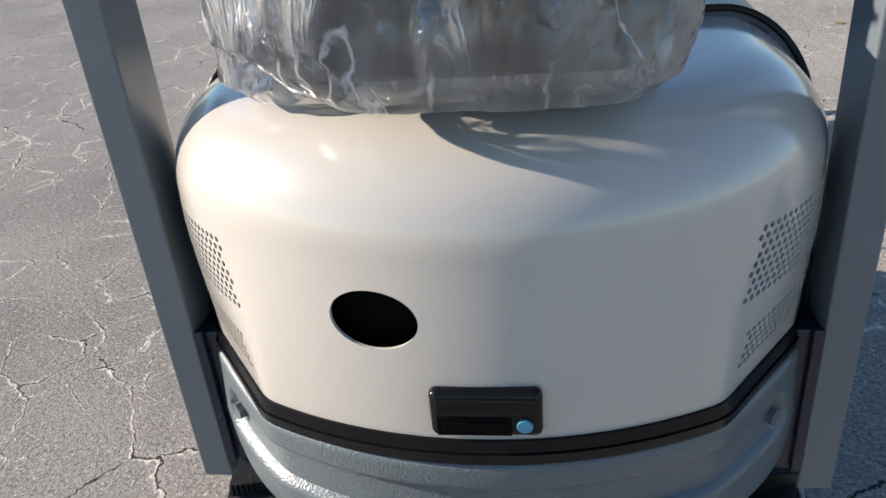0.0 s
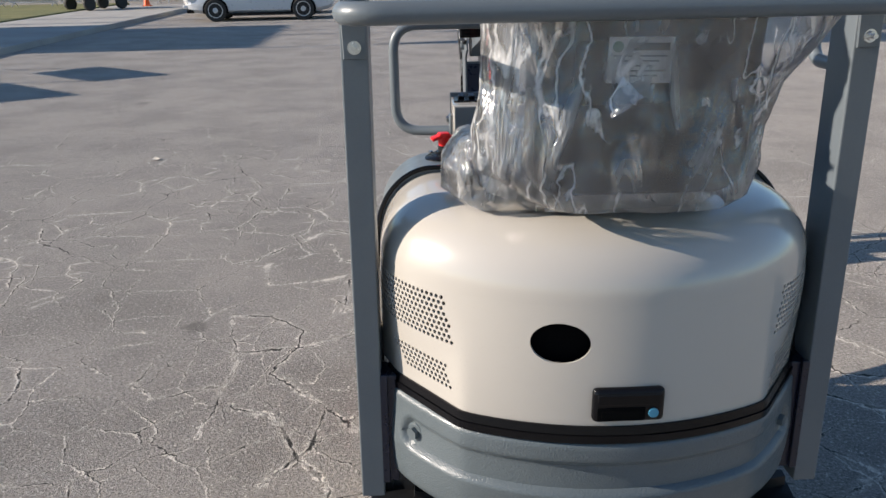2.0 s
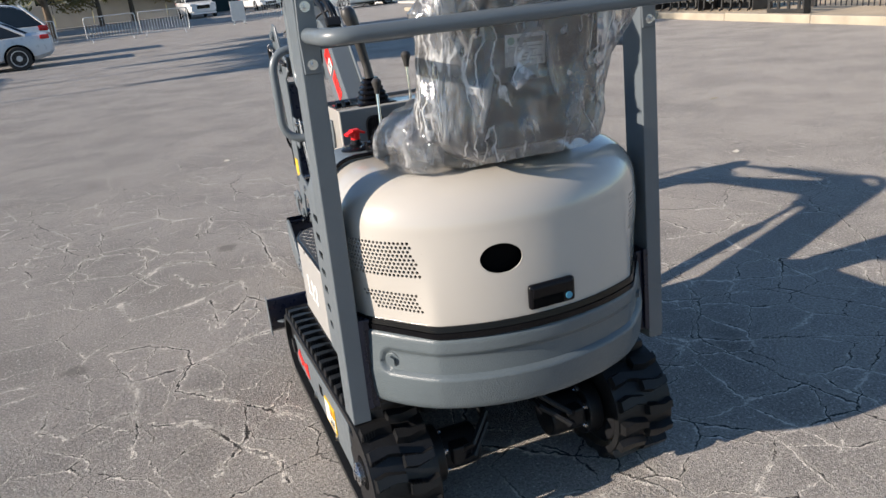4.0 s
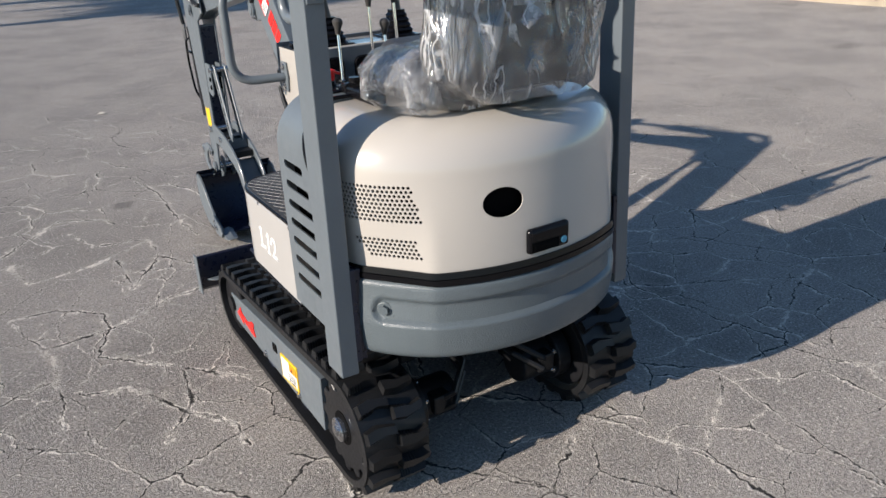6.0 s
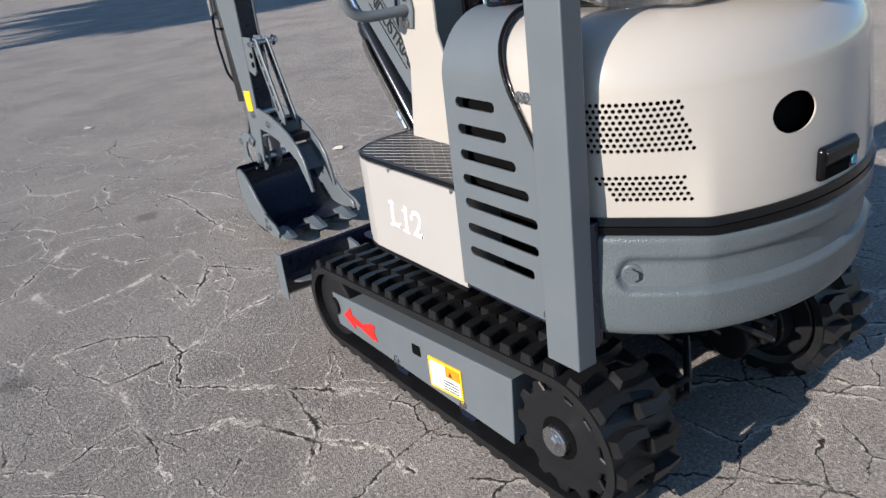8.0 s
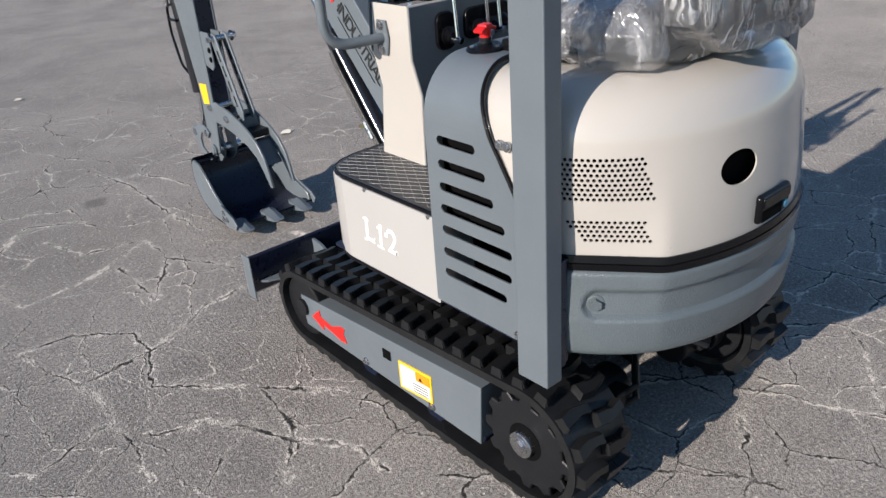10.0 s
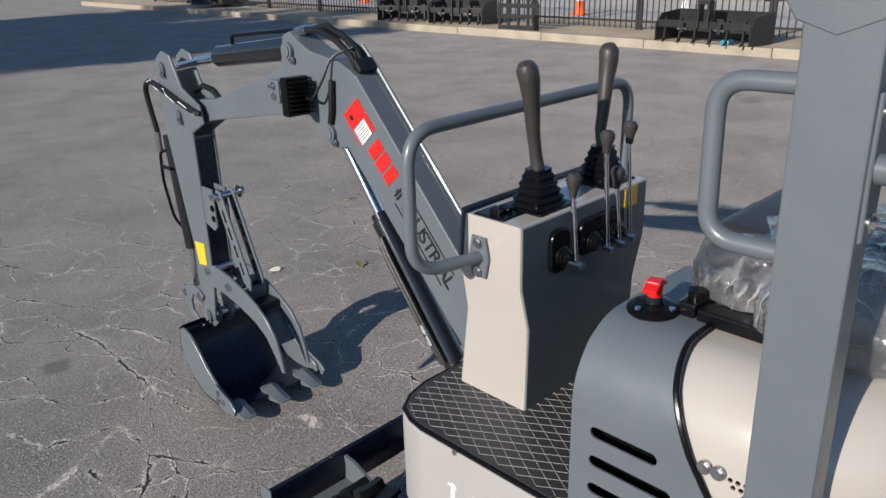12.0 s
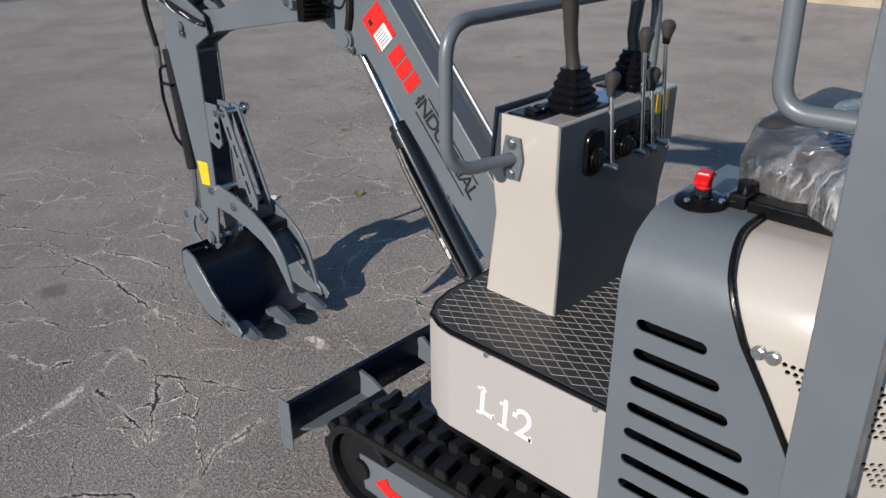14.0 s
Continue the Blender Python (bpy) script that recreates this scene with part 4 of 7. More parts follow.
# ---- fuel cap and bracket ----
cap = part("fuel_cap_base", lathe([(0.0, 0.0), (0.046, 0.0), (0.046, 0.006), (0.040, 0.010), (0.022, 0.011), (0.0185, 0.014), (0.0185, 0.018), (0.0, 0.018)], Matrix.Translation((-0.274, -0.300, 1.094)) @ pose(0, 0, 0, 0, -6, 0), 28), M["black"], digger, "black flanged filler neck")
part("fuel_cap", join(cyl((-0.274, -0.300, 1.116), (-0.274, -0.300, 1.150), 0.0120, 0.0150, n=18), moved(join(box((-0.014, -0.013, -0.006), (0.014, 0.013, 0.006), 0.004),
                      moved(box((0.0, -0.013, -0.005), (0.026, 0.013, 0.003), 0.003), pose(0.006, 0, 0.001, 0, 20, 0)), moved(box((-0.026, -0.013, -0.005), (0.0, 0.013, 0.003), 0.003), pose(-0.006, 0, 0.001, 0, -20, 0))),
                      Matrix.Translation((-0.274, -0.300, 1.152)) @ pose(0, 0, 0, 0, 0, 12))), M["red"], cap, "red plastic fuel cap with drooping wings", Matrix.Translation((0, 0, -0.004)))
part("filler_stem", cyl((-0.274, -0.300, 1.098), (-0.274, -0.300, 1.124), 0.0150, n=18), M["gloss"], cap)
for a in (40, 160, 280):
    part("cap_screw", bolt((-0.274 + 0.034 * math.cos(radians(a)), -0.300 + 0.034 * math.sin(radians(a)), 1.104), (0, 0, 1), 0.006, 0.004, False), M["steel"], cap)
part("seat_bracket", join(box((-0.262, -0.535, 1.090), (-0.222, -0.375, 1.116), 0.004), box((-0.262, -0.372, 1.094), (-0.10, -0.340, 1.122), 0.005), cyl((-0.225, -0.356, 1.11), (-0.225, -0.356, 1.135), 0.016), cyl((-0.185, -0.356, 1.11), (-0.185, -0.356, 1.13), 0.013)), M["black"], digger, "black steel seat slide bracket")

already_there = set(digger.children)

# ---- boom, arm and bucket ----
BX0, BX1 = -0.094, -0.010
BOOM = [(0.21, 0.775), (0.20, 0.68), (0.25, 0.60), (0.31, 0.635), (0.80, 1.165), (0.86, 1.155), (0.915, 1.165), (0.945, 1.215), (0.975, 1.235), (1.11, 1.222), (1.57, 1.142), (1.72, 1.09), (1.79, 1.09), (1.81, 1.14),
        (1.79, 1.19), (1.70, 1.20), (1.53, 1.222), (1.20, 1.326), (1.10, 1.375), (1.078, 1.462), (1.04, 1.475), (1.00, 1.448), (0.95, 1.425), (0.86, 1.412), (0.81, 1.402), (0.77, 1.385), (0.74, 1.370)]
boom = part("boom", prism(BOOM, "x", BX0, BX1, 0.004, 2), M["grey"], digger, "slate grey gooseneck boom", angle=30)


def ring_pin(y, z, x, r, n=24, h=0.012):
    s = 1 if x > -0.03 else -1
    return join(cyl((x, y, z), (x + s * h, y, z), r, n=n, bevel=0.002), cyl((x + s * h, y, z), (x + s * (h + 0.004), y, z), r * 0.72, n=n, bevel=0.001))


for y, z in ((0.872, 1.197), (1.050, 1.418)):
    part("pin_boss", ring_pin(y, z, BX0, 0.026), M["grey"], boom)
    part("pin_bolt", bolt((BX0 - 0.008, y - 0.022, z - 0.024), (-1, 0, 0), 0.008, 0.007), M["steel"], boom)
    part("pin_boss", ring_pin(y, z, BX1, 0.026), M["grey"], boom)
base = part("boom_foot", join(prism([(0.17, 0.46), (0.36, 0.46), (0.34, 0.66), (0.27, 0.74), (0.19, 0.72)], "x", -0.125, -0.095, 0.004), prism([(0.17, 0.46), (0.36, 0.46), (0.34, 0.66), (0.27, 0.74), (0.19, 0.72)], "x", 0.000, 0.030, 0.004),
                             box((-0.12, 0.20, 0.40), (0.06, 0.42, 0.47), 0.006)), M["grey"], digger)

# boom cylinder under the boom
c0, c1, c2 = Vector((-0.05, 0.375, 0.52)), Vector((-0.05, 0.715, 0.955)), Vector((-0.05, 0.885, 1.185))
bc = part("boom_cylinder", join(cyl(c0, c1, 0.034, n=28, bevel=0.004), cyl(c1, c1 + (c1 - c0).normalized() * 0.02, 0.028, n=28)), M["gloss"], digger, "glossy black hydraulic cylinder")
part("piston_rod", cyl(c1, c2, 0.0155, n=20), M["chrome"], bc, "chromed piston rod")
part("rod_eye", cyl((-0.08, c2.y, c2.z), (-0.02, c2.y, c2.z), 0.028, n=20, bevel=0.003), M["grey"], bc)
bd = (c1 - c0).normalized()
bs = Vector((-1, 0, 0)).cross(bd).normalized()
for off in (0.012, -0.012):
    o = Vector((-0.038, 0, 0)) + bs * off * 0.5
    part("hose", sweep([c0 + bd * 0.10 + o, c0 + bd * 0.22 + o * 1.15, c0 + bd * 0.44 + o * 1.15, c0 + bd * 0.50 + o], 0.008, 8), M["rubber"], bc)
for f in (0.16, 0.19):
    part("hose_fitting", cyl(c0 + bd * f + Vector((-0.044, 0, 0)), c0 + bd * (f + 0.035) + Vector((-0.044, 0, 0)), 0.012, n=8), M["steel"], bc)

# lettering and sticker along the boom
fx = BX0 - 0.0012
along = Vector((0, -0.663, -0.749))
across = Vector((0, -0.749, 0.663))


def boom_quad(c, du, dv, u, v, material, name, label="", lift=0.0, parent=boom):
    """A thin sheet on the boom's left face at c, u along the boom (down) and v across it."""
    c = Vector((fx - lift, *c))
    bm = bmesh.new()
    pts = [c + along * (du + a * u) + across * (dv + b * v) for a, b in ((-0.5, -0.5), (0.5, -0.5), (0.5, 0.5), (-0.5, 0.5))]
    lo = [bm.verts.new(p) for p in pts]
    hi = [bm.verts.new(p - Vector((0.0008, 0, 0))) for p in pts]
    bm.faces.new(lo)
    bm.faces.new(hi)
    for k in range(4):
        bm.faces.new((lo[k], lo[(k + 1) % 4], hi[(k + 1) % 4], hi[k]))
    return part(name, bm, material, parent, label, smooth=False)


red = boom_quad((0.739, 1.2475), 0, 0, 0.104, 0.084, M["decal_red"], "sticker", "red and white warning sticker")
boom_quad((0.739, 1.2475), 0.030, -0.004, 0.050, 0.058, M["decal_white"], "sticker_panel", "", 0.001, red)
for k in range(5):
    boom_quad((0.739, 1.2475), 0.014 + k * 0.008, -0.004, 0.0018, 0.044, M["ink"], "text_bar", "", 0.002, red)
boom_quad((0.739, 1.2475), -0.026, -0.018, 0.016, 0.014, M["ink"], "warning_mark", "", 0.001, red)
# brand mark as plain red blocks
for k, (w, hole) in enumerate(((0.036, 0.012), (0.036, 0.014), (0.034, 0.0))):
    boom_quad((0.645, 1.148), -0.042 + k * 0.042, 0.0, w, 0.062, M["decal_red"], "red_mark")
boom_quad((0.575, 1.052), -0.028, 0.004, 0.012, 0.012, M["ink"], "dot_mark")
boom_quad((0.575, 1.052), 0.120, 0.036, 0.262, 0.0035, M["ink"], "rule_mark")
boom_quad((0.575, 1.052), 0.120, -0.030, 0.262, 0.0035, M["ink"], "rule_mark")
tm = Matrix((( 0, 0, -1, fx - 0.0006), (along.y, across.y, 0, 0.575 + along.y * 0.120 + across.y * 0.003), (along.z, across.z, 0, 1.052 + along.z * 0.120 + across.z * 0.003), (0, 0, 0, 1)))
lettering("lettering", "INDUSTRIAL", 0.062, tm, M["ink"], boom, "black lettering", bold=0.0004, spacing=0.86)

# bright edge and top plate of the boom
part("top_plate", sweep([(-0.016, 0.22, 0.795), (-0.016, 0.75, 1.395), (-0.016, 0.80, 1.443)], 0.006, 8), M["grey"], boom)

# arm cylinder over the boom
a0, a1, a2 = Vector((-0.052, 1.045, 1.425)), Vector((-0.052, 1.535, 1.362)), Vector((-0.055, 1.835, 1.303))
ac = part("arm_cylinder", join(cyl(a0, a1, 0.036, n=28, bevel=0.006)), M["gloss"], digger, "glossy black hydraulic cylinder")
part("piston_rod", cyl(a1, a2, 0.0165, n=20), M["chrome"], ac, "chromed piston rod")
part("oil_pipe", sweep(fillet([(-0.052, 1.44, 1.405), (-0.052, 1.44, 1.438), (-0.052, 1.06, 1.475), (-0.052, 1.04, 1.465)], 0.02, 5), 0.0065, 8), M["black"], ac)
part("pipe_fitting", join(cyl((-0.068, 1.04, 1.470), (-0.068, 0.985, 1.482), 0.013, n=10), cyl((-0.036, 1.04, 1.470), (-0.036, 0.985, 1.482), 0.013, n=10)), M["steel"], ac)
for x, zz in ((-0.070, -0.004), (-0.046, 0.008), (-0.022, -0.010)):
    pts = [(x, 0.985, 1.480), (x, 0.92, 1.484 + zz), (x, 0.85, 1.462 + zz), (x, 0.79, 1.425 + zz * 0.5), (x, 0.762, 1.385)]
    sm = [Vector(pts[0])]
    for k in range(1, len(pts)):
        sm += [Vector(pts[k - 1]).lerp(Vector(pts[k]), t) for t in (0.5, 1.0)]
    part("hose", sweep(sm, 0.0095, 10), M["rubber"], boom, "braided black hydraulic hose")
part("hose_grommet", moved(box((-0.034, -0.022, -0.010), (0.034, 0.022, 0.010), 0.008), Matrix.Translation((-0.048, 0.755, 1.395)) @ pose(0, 0, 0, 48)), M["rubber"], boom)
part("conduit", sweep([(-0.100, 0.842, 1.352), (-0.102, 0.845, 1.32), (-0.102, 0.850, 1.265), (-0.100, 0.862, 1.228)], 0.010, 8), M["rubber"], boom)
part("cable", sweep(fillet([(-0.13, 0.93, 1.30), (-0.14, 0.89, 1.295), (-0.125, 0.855, 1.35), (-0.10, 0.84, 1.42), (-0.06, 0.79, 1.44)], 0.05, 5), 0.0045, 6), M["rubber"], boom)

# work light on the boom's side
light_box = part("work_light", box((-0.185, 0.945, 1.246), (-0.105, 0.978, 1.358), 0.005), M["black"], digger, "black finned work light")
for k in range(8):
    part("cooling_fin", box((-0.180, 0.922, 1.255 + k * 0.0128), (-0.110, 0.946, 1.2585 + k * 0.0128), 0.0008, 1), M["black"], light_box)
part("lens", box((-0.180, 0.978, 1.253), (-0.110, 0.982, 1.351), 0.002), M["decal_white"], light_box)
part("light_bracket", join(box((-0.118, 1.09, 1.262), (-0.088, 1.135, 1.330), 0.003), box((-0.112, 0.985, 1.286), (-0.096, 1.10, 1.302), 0.002), cyl((-0.145, 0.978, 1.295), (-0.10, 1.06, 1.295), 0.007)), M["grey"], light_box)
part("bracket_bolt", bolt((-0.118, 1.115, 1.312), (-1, 0, 0), 0.009, 0.008, stud=0.01), M["steel"], light_box)
part("bracket_bolt", bolt((-0.118, 1.115, 1.280), (-1, 0, 0), 0.009, 0.008), M["steel"], light_box)

# arm: two side plates and a boxed back
AX0, AX1 = -0.102, -0.010
ARM = [(1.775, 1.355), (1.835, 1.368), (1.885, 1.338), (1.895, 1.26), (1.885, 1.06), (1.800, 0.62), (1.802, 0.44), (1.790, 0.315), (1.755, 0.293), (1.715, 0.315), (1.680, 0.50), (1.676, 0.73), (1.676, 1.085), (1.585, 1.132), (1.60, 1.195), (1.715, 1.245)]
arm = part("arm", join(prism(ARM, "x", AX0, AX0 + 0.011, 0.003), prism(ARM, "x", AX1 - 0.011, AX1, 0.003),
                       prism([(1.875, 1.04), (1.79, 0.61), (1.785, 0.42), (1.688, 0.51), (1.684, 0.73), (1.684, 1.07)], "x", AX0 + 0.011, AX1 - 0.011, 0.0)), M["grey"], digger, "slate grey dipper arm", angle=30)
# thin near-black navy sheet on the arm's rear face
part("back_plate", prism([(1.682, 1.06), (1.678, 1.06), (1.678, 0.73), (1.681, 0.52), (1.685, 0.52), (1.682, 0.73)], "x", AX0 + 0.012, AX1 - 0.012), M["navy"], arm)
for y, z, r in ((1.840, 1.303, 0.027), (1.757, 1.141, 0.022), (1.755, 0.325, 0.026)):
    part("pin_boss", ring_pin(y, z, AX0, r), M["grey"], arm)
    part("pin_bolt", bolt((AX0 - 0.010, y - 0.016, z - 0.02), (-1, 0, 0), 0.008, 0.006), M["steel"], arm)
part("sticker", prism([(1.785, 0.640), (1.712, 0.646), (1.712, 0.556), (1.772, 0.546)], "x", AX0 - 0.0015, AX0 - 0.0003), M["decal_yellow"], arm, "yellow warning sticker")
b0, b1, b2 = Vector((-0.066, 1.938, 1.04)), Vector((-0.066, 1.890, 0.575)), Vector((-0.062, 1.915, 0.40))
kc = part("bucket_cylinder", cyl(b0, b1, 0.028, n=24, bevel=0.004), M["gloss"], digger, "glossy black hydraulic cylinder")
part("piston_rod", cyl(b1, b2, 0.013, n=18), M["chrome"], kc, "chromed piston rod")
part("oil_pipe", sweep(fillet([(-0.09, 1.93, 0.98), (-0.10, 1.975, 0.97), (-0.10, 1.985, 0.85), (-0.10, 1.94, 0.70), (-0.085, 1.90, 0.66)], 0.03, 5), 0.0065, 8), M["black"], kc)
part("pipe_clip", box((-0.105, 1.90, 0.905), (-0.092, 1.985, 0.915), 0.002), M["black"], kc)
part("pipe_fitting", cyl((-0.10, 1.972, 0.97), (-0.10, 1.968, 1.05), 0.0115, n=10), M["steel"], kc)
hose_pts = [(-0.10, 1.968, 1.05), (-0.108, 1.985, 1.16), (-0.112, 1.982, 1.22), (-0.115, 1.935, 1.25), (-0.118, 1.85, 1.235), (-0.118, 1.74, 1.205), (-0.115, 1.62, 1.175), (-0.10, 1.585, 1.168)]
hp = [Vector(p) for p in hose_pts]
hs = []
for k in range(len(hp) - 1):
    p0_, p1_, p2_, p3_ = hp[max(k - 1, 0)], hp[k], hp[k + 1], hp[min(k + 2, len(hp) - 1)]
    for t in (0, 0.33, 0.66):
        hs.append(0.5 * ((2 * p1_) + (p2_ - p0_) * t + (2 * p0_ - 5 * p1_ + 4 * p2_ - p3_) * t * t + (3 * p1_ - p0_ - 3 * p2_ + p3_) * t ** 3))
hose = part("hose", sweep(hs, 0.0105, 10), M["rubber"], arm, "braided black hydraulic hose")
part("hose_wrap", sweep([p + Vector((-0.0105 * abs(math.cos(i * 1.9)) - 0.001, 0, 0.0106 * math.sin(i * 1.9))) for i, p in enumerate(hs[9:-1])], 0.0018, 5), M["decal_white"], hose)
part("hose", sweep([(-0.02, 1.58, 1.20), (-0.02, 1.63, 1.235), (-0.02, 1.70, 1.245), (-0.02, 1.77, 1.215)], 0.011, 8), M["rubber"], arm)

# rocker links to the bucket
for x0 in (AX0 - 0.012, AX1 + 0.002):
    part("rocker_link", prism([(1.925 + 0.03 * math.cos(a), 0.385 + 0.03 * math.sin(a)) for a in np.linspace(-0.6, 2.0, 7)] + [(1.86, 0.435), (1.795 + 0.01, 0.432), (1.768, 0.405), (1.79, 0.375), (1.85, 0.395), (1.875, 0.36), (1.872, 0.315), (1.80, 0.265), (1.83, 0.245), (1.905, 0.295)], "x", x0, x0 + 0.010, 0.002), M["grey"], arm, "curved slate grey link plate")
    for y, z in ((1.922, 0.382), (1.797, 0.402)):
        part("pin_boss", cyl((x0 - 0.004, y, z), (x0 + 0.014, y, z), 0.017, n=18, bevel=0.002), M["steel"], arm)

# bucket


def bk(pts):
    """Bucket outlines, drawn large, brought to size."""
    return [(1.842 - (1.786 - y) * 0.92, z * 0.95) for y, z in pts]


KX0, KX1 = -0.224, 0.190
SIDE = bk([(1.748, 0.302), (1.690, 0.285), (1.620, 0.222), (1.570, 0.168), (1.500, 0.115), (1.430, 0.092), (1.398, 0.076), (1.386, 0.042), (1.50, 0.024), (1.63, 0.034), (1.72, 0.088), (1.775, 0.160), (1.786, 0.225), (1.775, 0.285)])
sh = bmesh.new()
back = bk([(1.388, 0.036), (1.50, 0.020), (1.56, 0.020), (1.63, 0.031), (1.68, 0.056), (1.72, 0.085), (1.752, 0.122), (1.778, 0.160), (1.789, 0.195), (1.790, 0.225), (1.778, 0.287), (1.752, 0.306)])
for inset in (0.0, 0.010):
    pts = [(y - inset * 0.7, z + inset) if y > 1.45 else (y, z + inset) for y, z in back]
    l = [sh.verts.new((KX0 + 0.001, *p)) for p in pts]
    r = [sh.verts.new((KX1 - 0.001, *p)) for p in pts]
    for k in range(len(pts) - 1):
        sh.faces.new((l[k], l[k + 1], r[k + 1], r[k]))
    if inset:
        for k in (0, -1):
            sh.faces.new((keep[0][k], keep[1][k], r[k], l[k]))
    keep = (l, r)
# shell in near-black navy, side plates and teeth in slate grey
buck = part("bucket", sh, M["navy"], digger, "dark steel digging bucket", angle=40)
for x in (KX0, KX1 - 0.012):
    part("side_plate", prism(SIDE, "x", x, x + 0.012, 0.002), M["grey"], buck, "slate grey bucket side")
    cut = bk([(1.50, 0.125), (1.44, 0.104), (1.385, 0.088), (1.350, 0.058), (1.365, 0.030), (1.46, 0.024), (1.53, 0.060)])
    s = -0.008 if x < 0 else 0.012
    part("side_cutter", prism(cut, "x", x + s, x + s + 0.008, 0.0015), M["grey"], buck)
    for y, z in bk(((1.475, 0.094), (1.445, 0.064), (1.485, 0.058))):
        part("cutter_bolt", bolt((x + s + (-0.0 if x < 0 else 0.008), y, z), (-1 if x < 0 else 1, 0, 0), 0.010, 0.006), M["steel"], buck)
for x in (-0.190, -0.034, 0.122):
    t = bmesh.new()
    # a socket and a flared blade with a ridge along its back
    vs = [[t.verts.new((x + dx, y, z)) for dx, z in ((-w, z0), (w, z0), (w, z1), (0.006, z1 + ridge), (-w, z1))]
          for y, w, z0, z1, ridge in ((1.535, 0.026, 0.020, 0.050, 0.0), (1.502, 0.033, 0.016, 0.052, 0.012), (1.470, 0.031, 0.018, 0.046, 0.010), (1.405, 0.028, 0.029, 0.034, 0.002), (1.392, 0.016, 0.030, 0.032, 0.001))]
    for a, b in zip(vs, vs[1:]):
        for i in range(5):
            j = (i + 1) % 5
            t.faces.new((a[i], a[j], b[j], b[i]))
    t.faces.new(vs[0])
    t.faces.new(vs[-1])
    bmesh.ops.recalc_face_normals(t, faces=t.faces[:])
    part("tooth", t, M["grey"], buck, "worn slate grey bucket tooth", angle=20)
    part("tooth_bolt", bolt((x, 1.556, 0.026), (0, 0.2, 1), 0.012, 0.014), M["steel"], buck)
for x in (-0.090, -0.032):
    part("ear", prism([(1.838, 0.235), (1.832, 0.30), (1.800, 0.352), (1.775, 0.372), (1.74, 0.365), (1.725, 0.33), (1.748, 0.285), (1.785, 0.25)], "x", x, x + 0.012, 0.002), M["grey"], buck)
part("pivot_tube", cyl((-0.116, 1.755, 0.325), (0.004, 1.755, 0.325), 0.02, n=20), M["steel"], buck)
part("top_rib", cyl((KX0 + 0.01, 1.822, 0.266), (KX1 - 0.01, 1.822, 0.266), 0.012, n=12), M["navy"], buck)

# thumb
TH = [(1.735, 0.565), (1.66, 0.590), (1.55, 0.572), (1.46, 0.545), (1.38, 0.510), (1.32, 0.470), (1.275, 0.415), (1.250, 0.350), (1.235, 0.285), (1.252, 0.282), (1.285, 0.335), (1.335, 0.400), (1.40, 0.437), (1.50, 0.468), (1.60, 0.487), (1.70, 0.495), (1.738, 0.525)]
TH = [(y - 0.022, z - 0.012) for y, z in TH]
thumb = part("thumb", prism(TH, "x", -0.114, -0.103, 0.002), M["grey"], digger, "slate grey hydraulic thumb prong", angle=30)
part("prong", prism(TH, "x", -0.009, 0.002, 0.002), M["grey"], thumb)
part("cross_web", box((-0.103, 1.44, 0.478), (-0.009, 1.455, 0.535), 0.002), M["grey"], thumb)
part("cross_web", prism([(1.36, 0.43), (1.38, 0.445), (1.295, 0.365), (1.285, 0.35)], "x", -0.103, -0.009), M["grey"], thumb)
for y, z in ((1.685, 0.545), (1.535, 0.52)):
    part("prong_pin", join(cyl((-0.124, y, z), (0.010, y, z), 0.0155, n=18, bevel=0.002)), M["steel"], thumb)
for y, z in ((1.50, 0.525), (1.40, 0.47)):
    part("guide_block", box((-0.100, y - 0.04, z - 0.012), (-0.012, y + 0.03, z + 0.02), 0.004), M["rubber"], thumb)
for x0 in (-0.086, -0.034):
    strut = part("thumb_strut", prism([(1.595, 0.885), (1.565, 0.878), (1.425, 0.560), (1.428, 0.525), (1.455, 0.520), (1.475, 0.548), (1.585, 0.80), (1.605, 0.855)], "x", x0, x0 + 0.010, 0.002), M["grey"], digger, "slate grey perforated thumb strut")
    for f in (0.22, 0.42, 0.62, 0.82):
        p = Vector((0, 1.583, 0.858)).lerp(Vector((0, 1.448, 0.548)), f)
        # black slugs through the strut, the shade of its holes as colour
        part("hole", prism([(p.y + 0.007 * math.cos(a) - 0.4 * 0.018 * sgn_, p.z + 0.007 * math.sin(a) - 0.9 * 0.018 * sgn_) for sgn_, a0 in ((1, math.pi), (-1, 0)) for a in np.linspace(a0 + 0.4, a0 + 0.4 + math.pi, 7)], "x", x0 - 0.0008, x0 + 0.0108), M["void"], strut)
    part("strut_mount", prism([(1.682, 0.885), (1.60, 0.885), (1.595, 0.74), (1.620, 0.72), (1.682, 0.74)], "x", x0 - 0.012, x0 - 0.003, 0.002), M["grey"], strut)
    for z in (0.855, 0.81, 0.77):
        part("mount_bolt", bolt((x0 - 0.012, 1.612, z), (-1, 0, 0), 0.009, 0.005), M["steel"] if z > 0.85 else M["void"], strut)
part("strut_pin", join(cyl((-0.104, 1.58, 0.862), (0.0, 1.58, 0.862), 0.013, n=18, bevel=0.002), bolt((0.0, 1.58, 0.862), (1, 0, 0), 0.016, 0.018)), M["steel"], digger)

# seat the whole boom group on its pivot
SLIM = ("arm", "bucket_cylinder", "thumb", "thumb_strut", "strut_pin")
for ob in digger.children:
    if ob not in already_there:
        ob.matrix_basis = Matrix.Translation((-0.004 if ob.name.split(".")[0] in SLIM else 0.017, 0.004, 0.012)) @ ob.matrix_basis

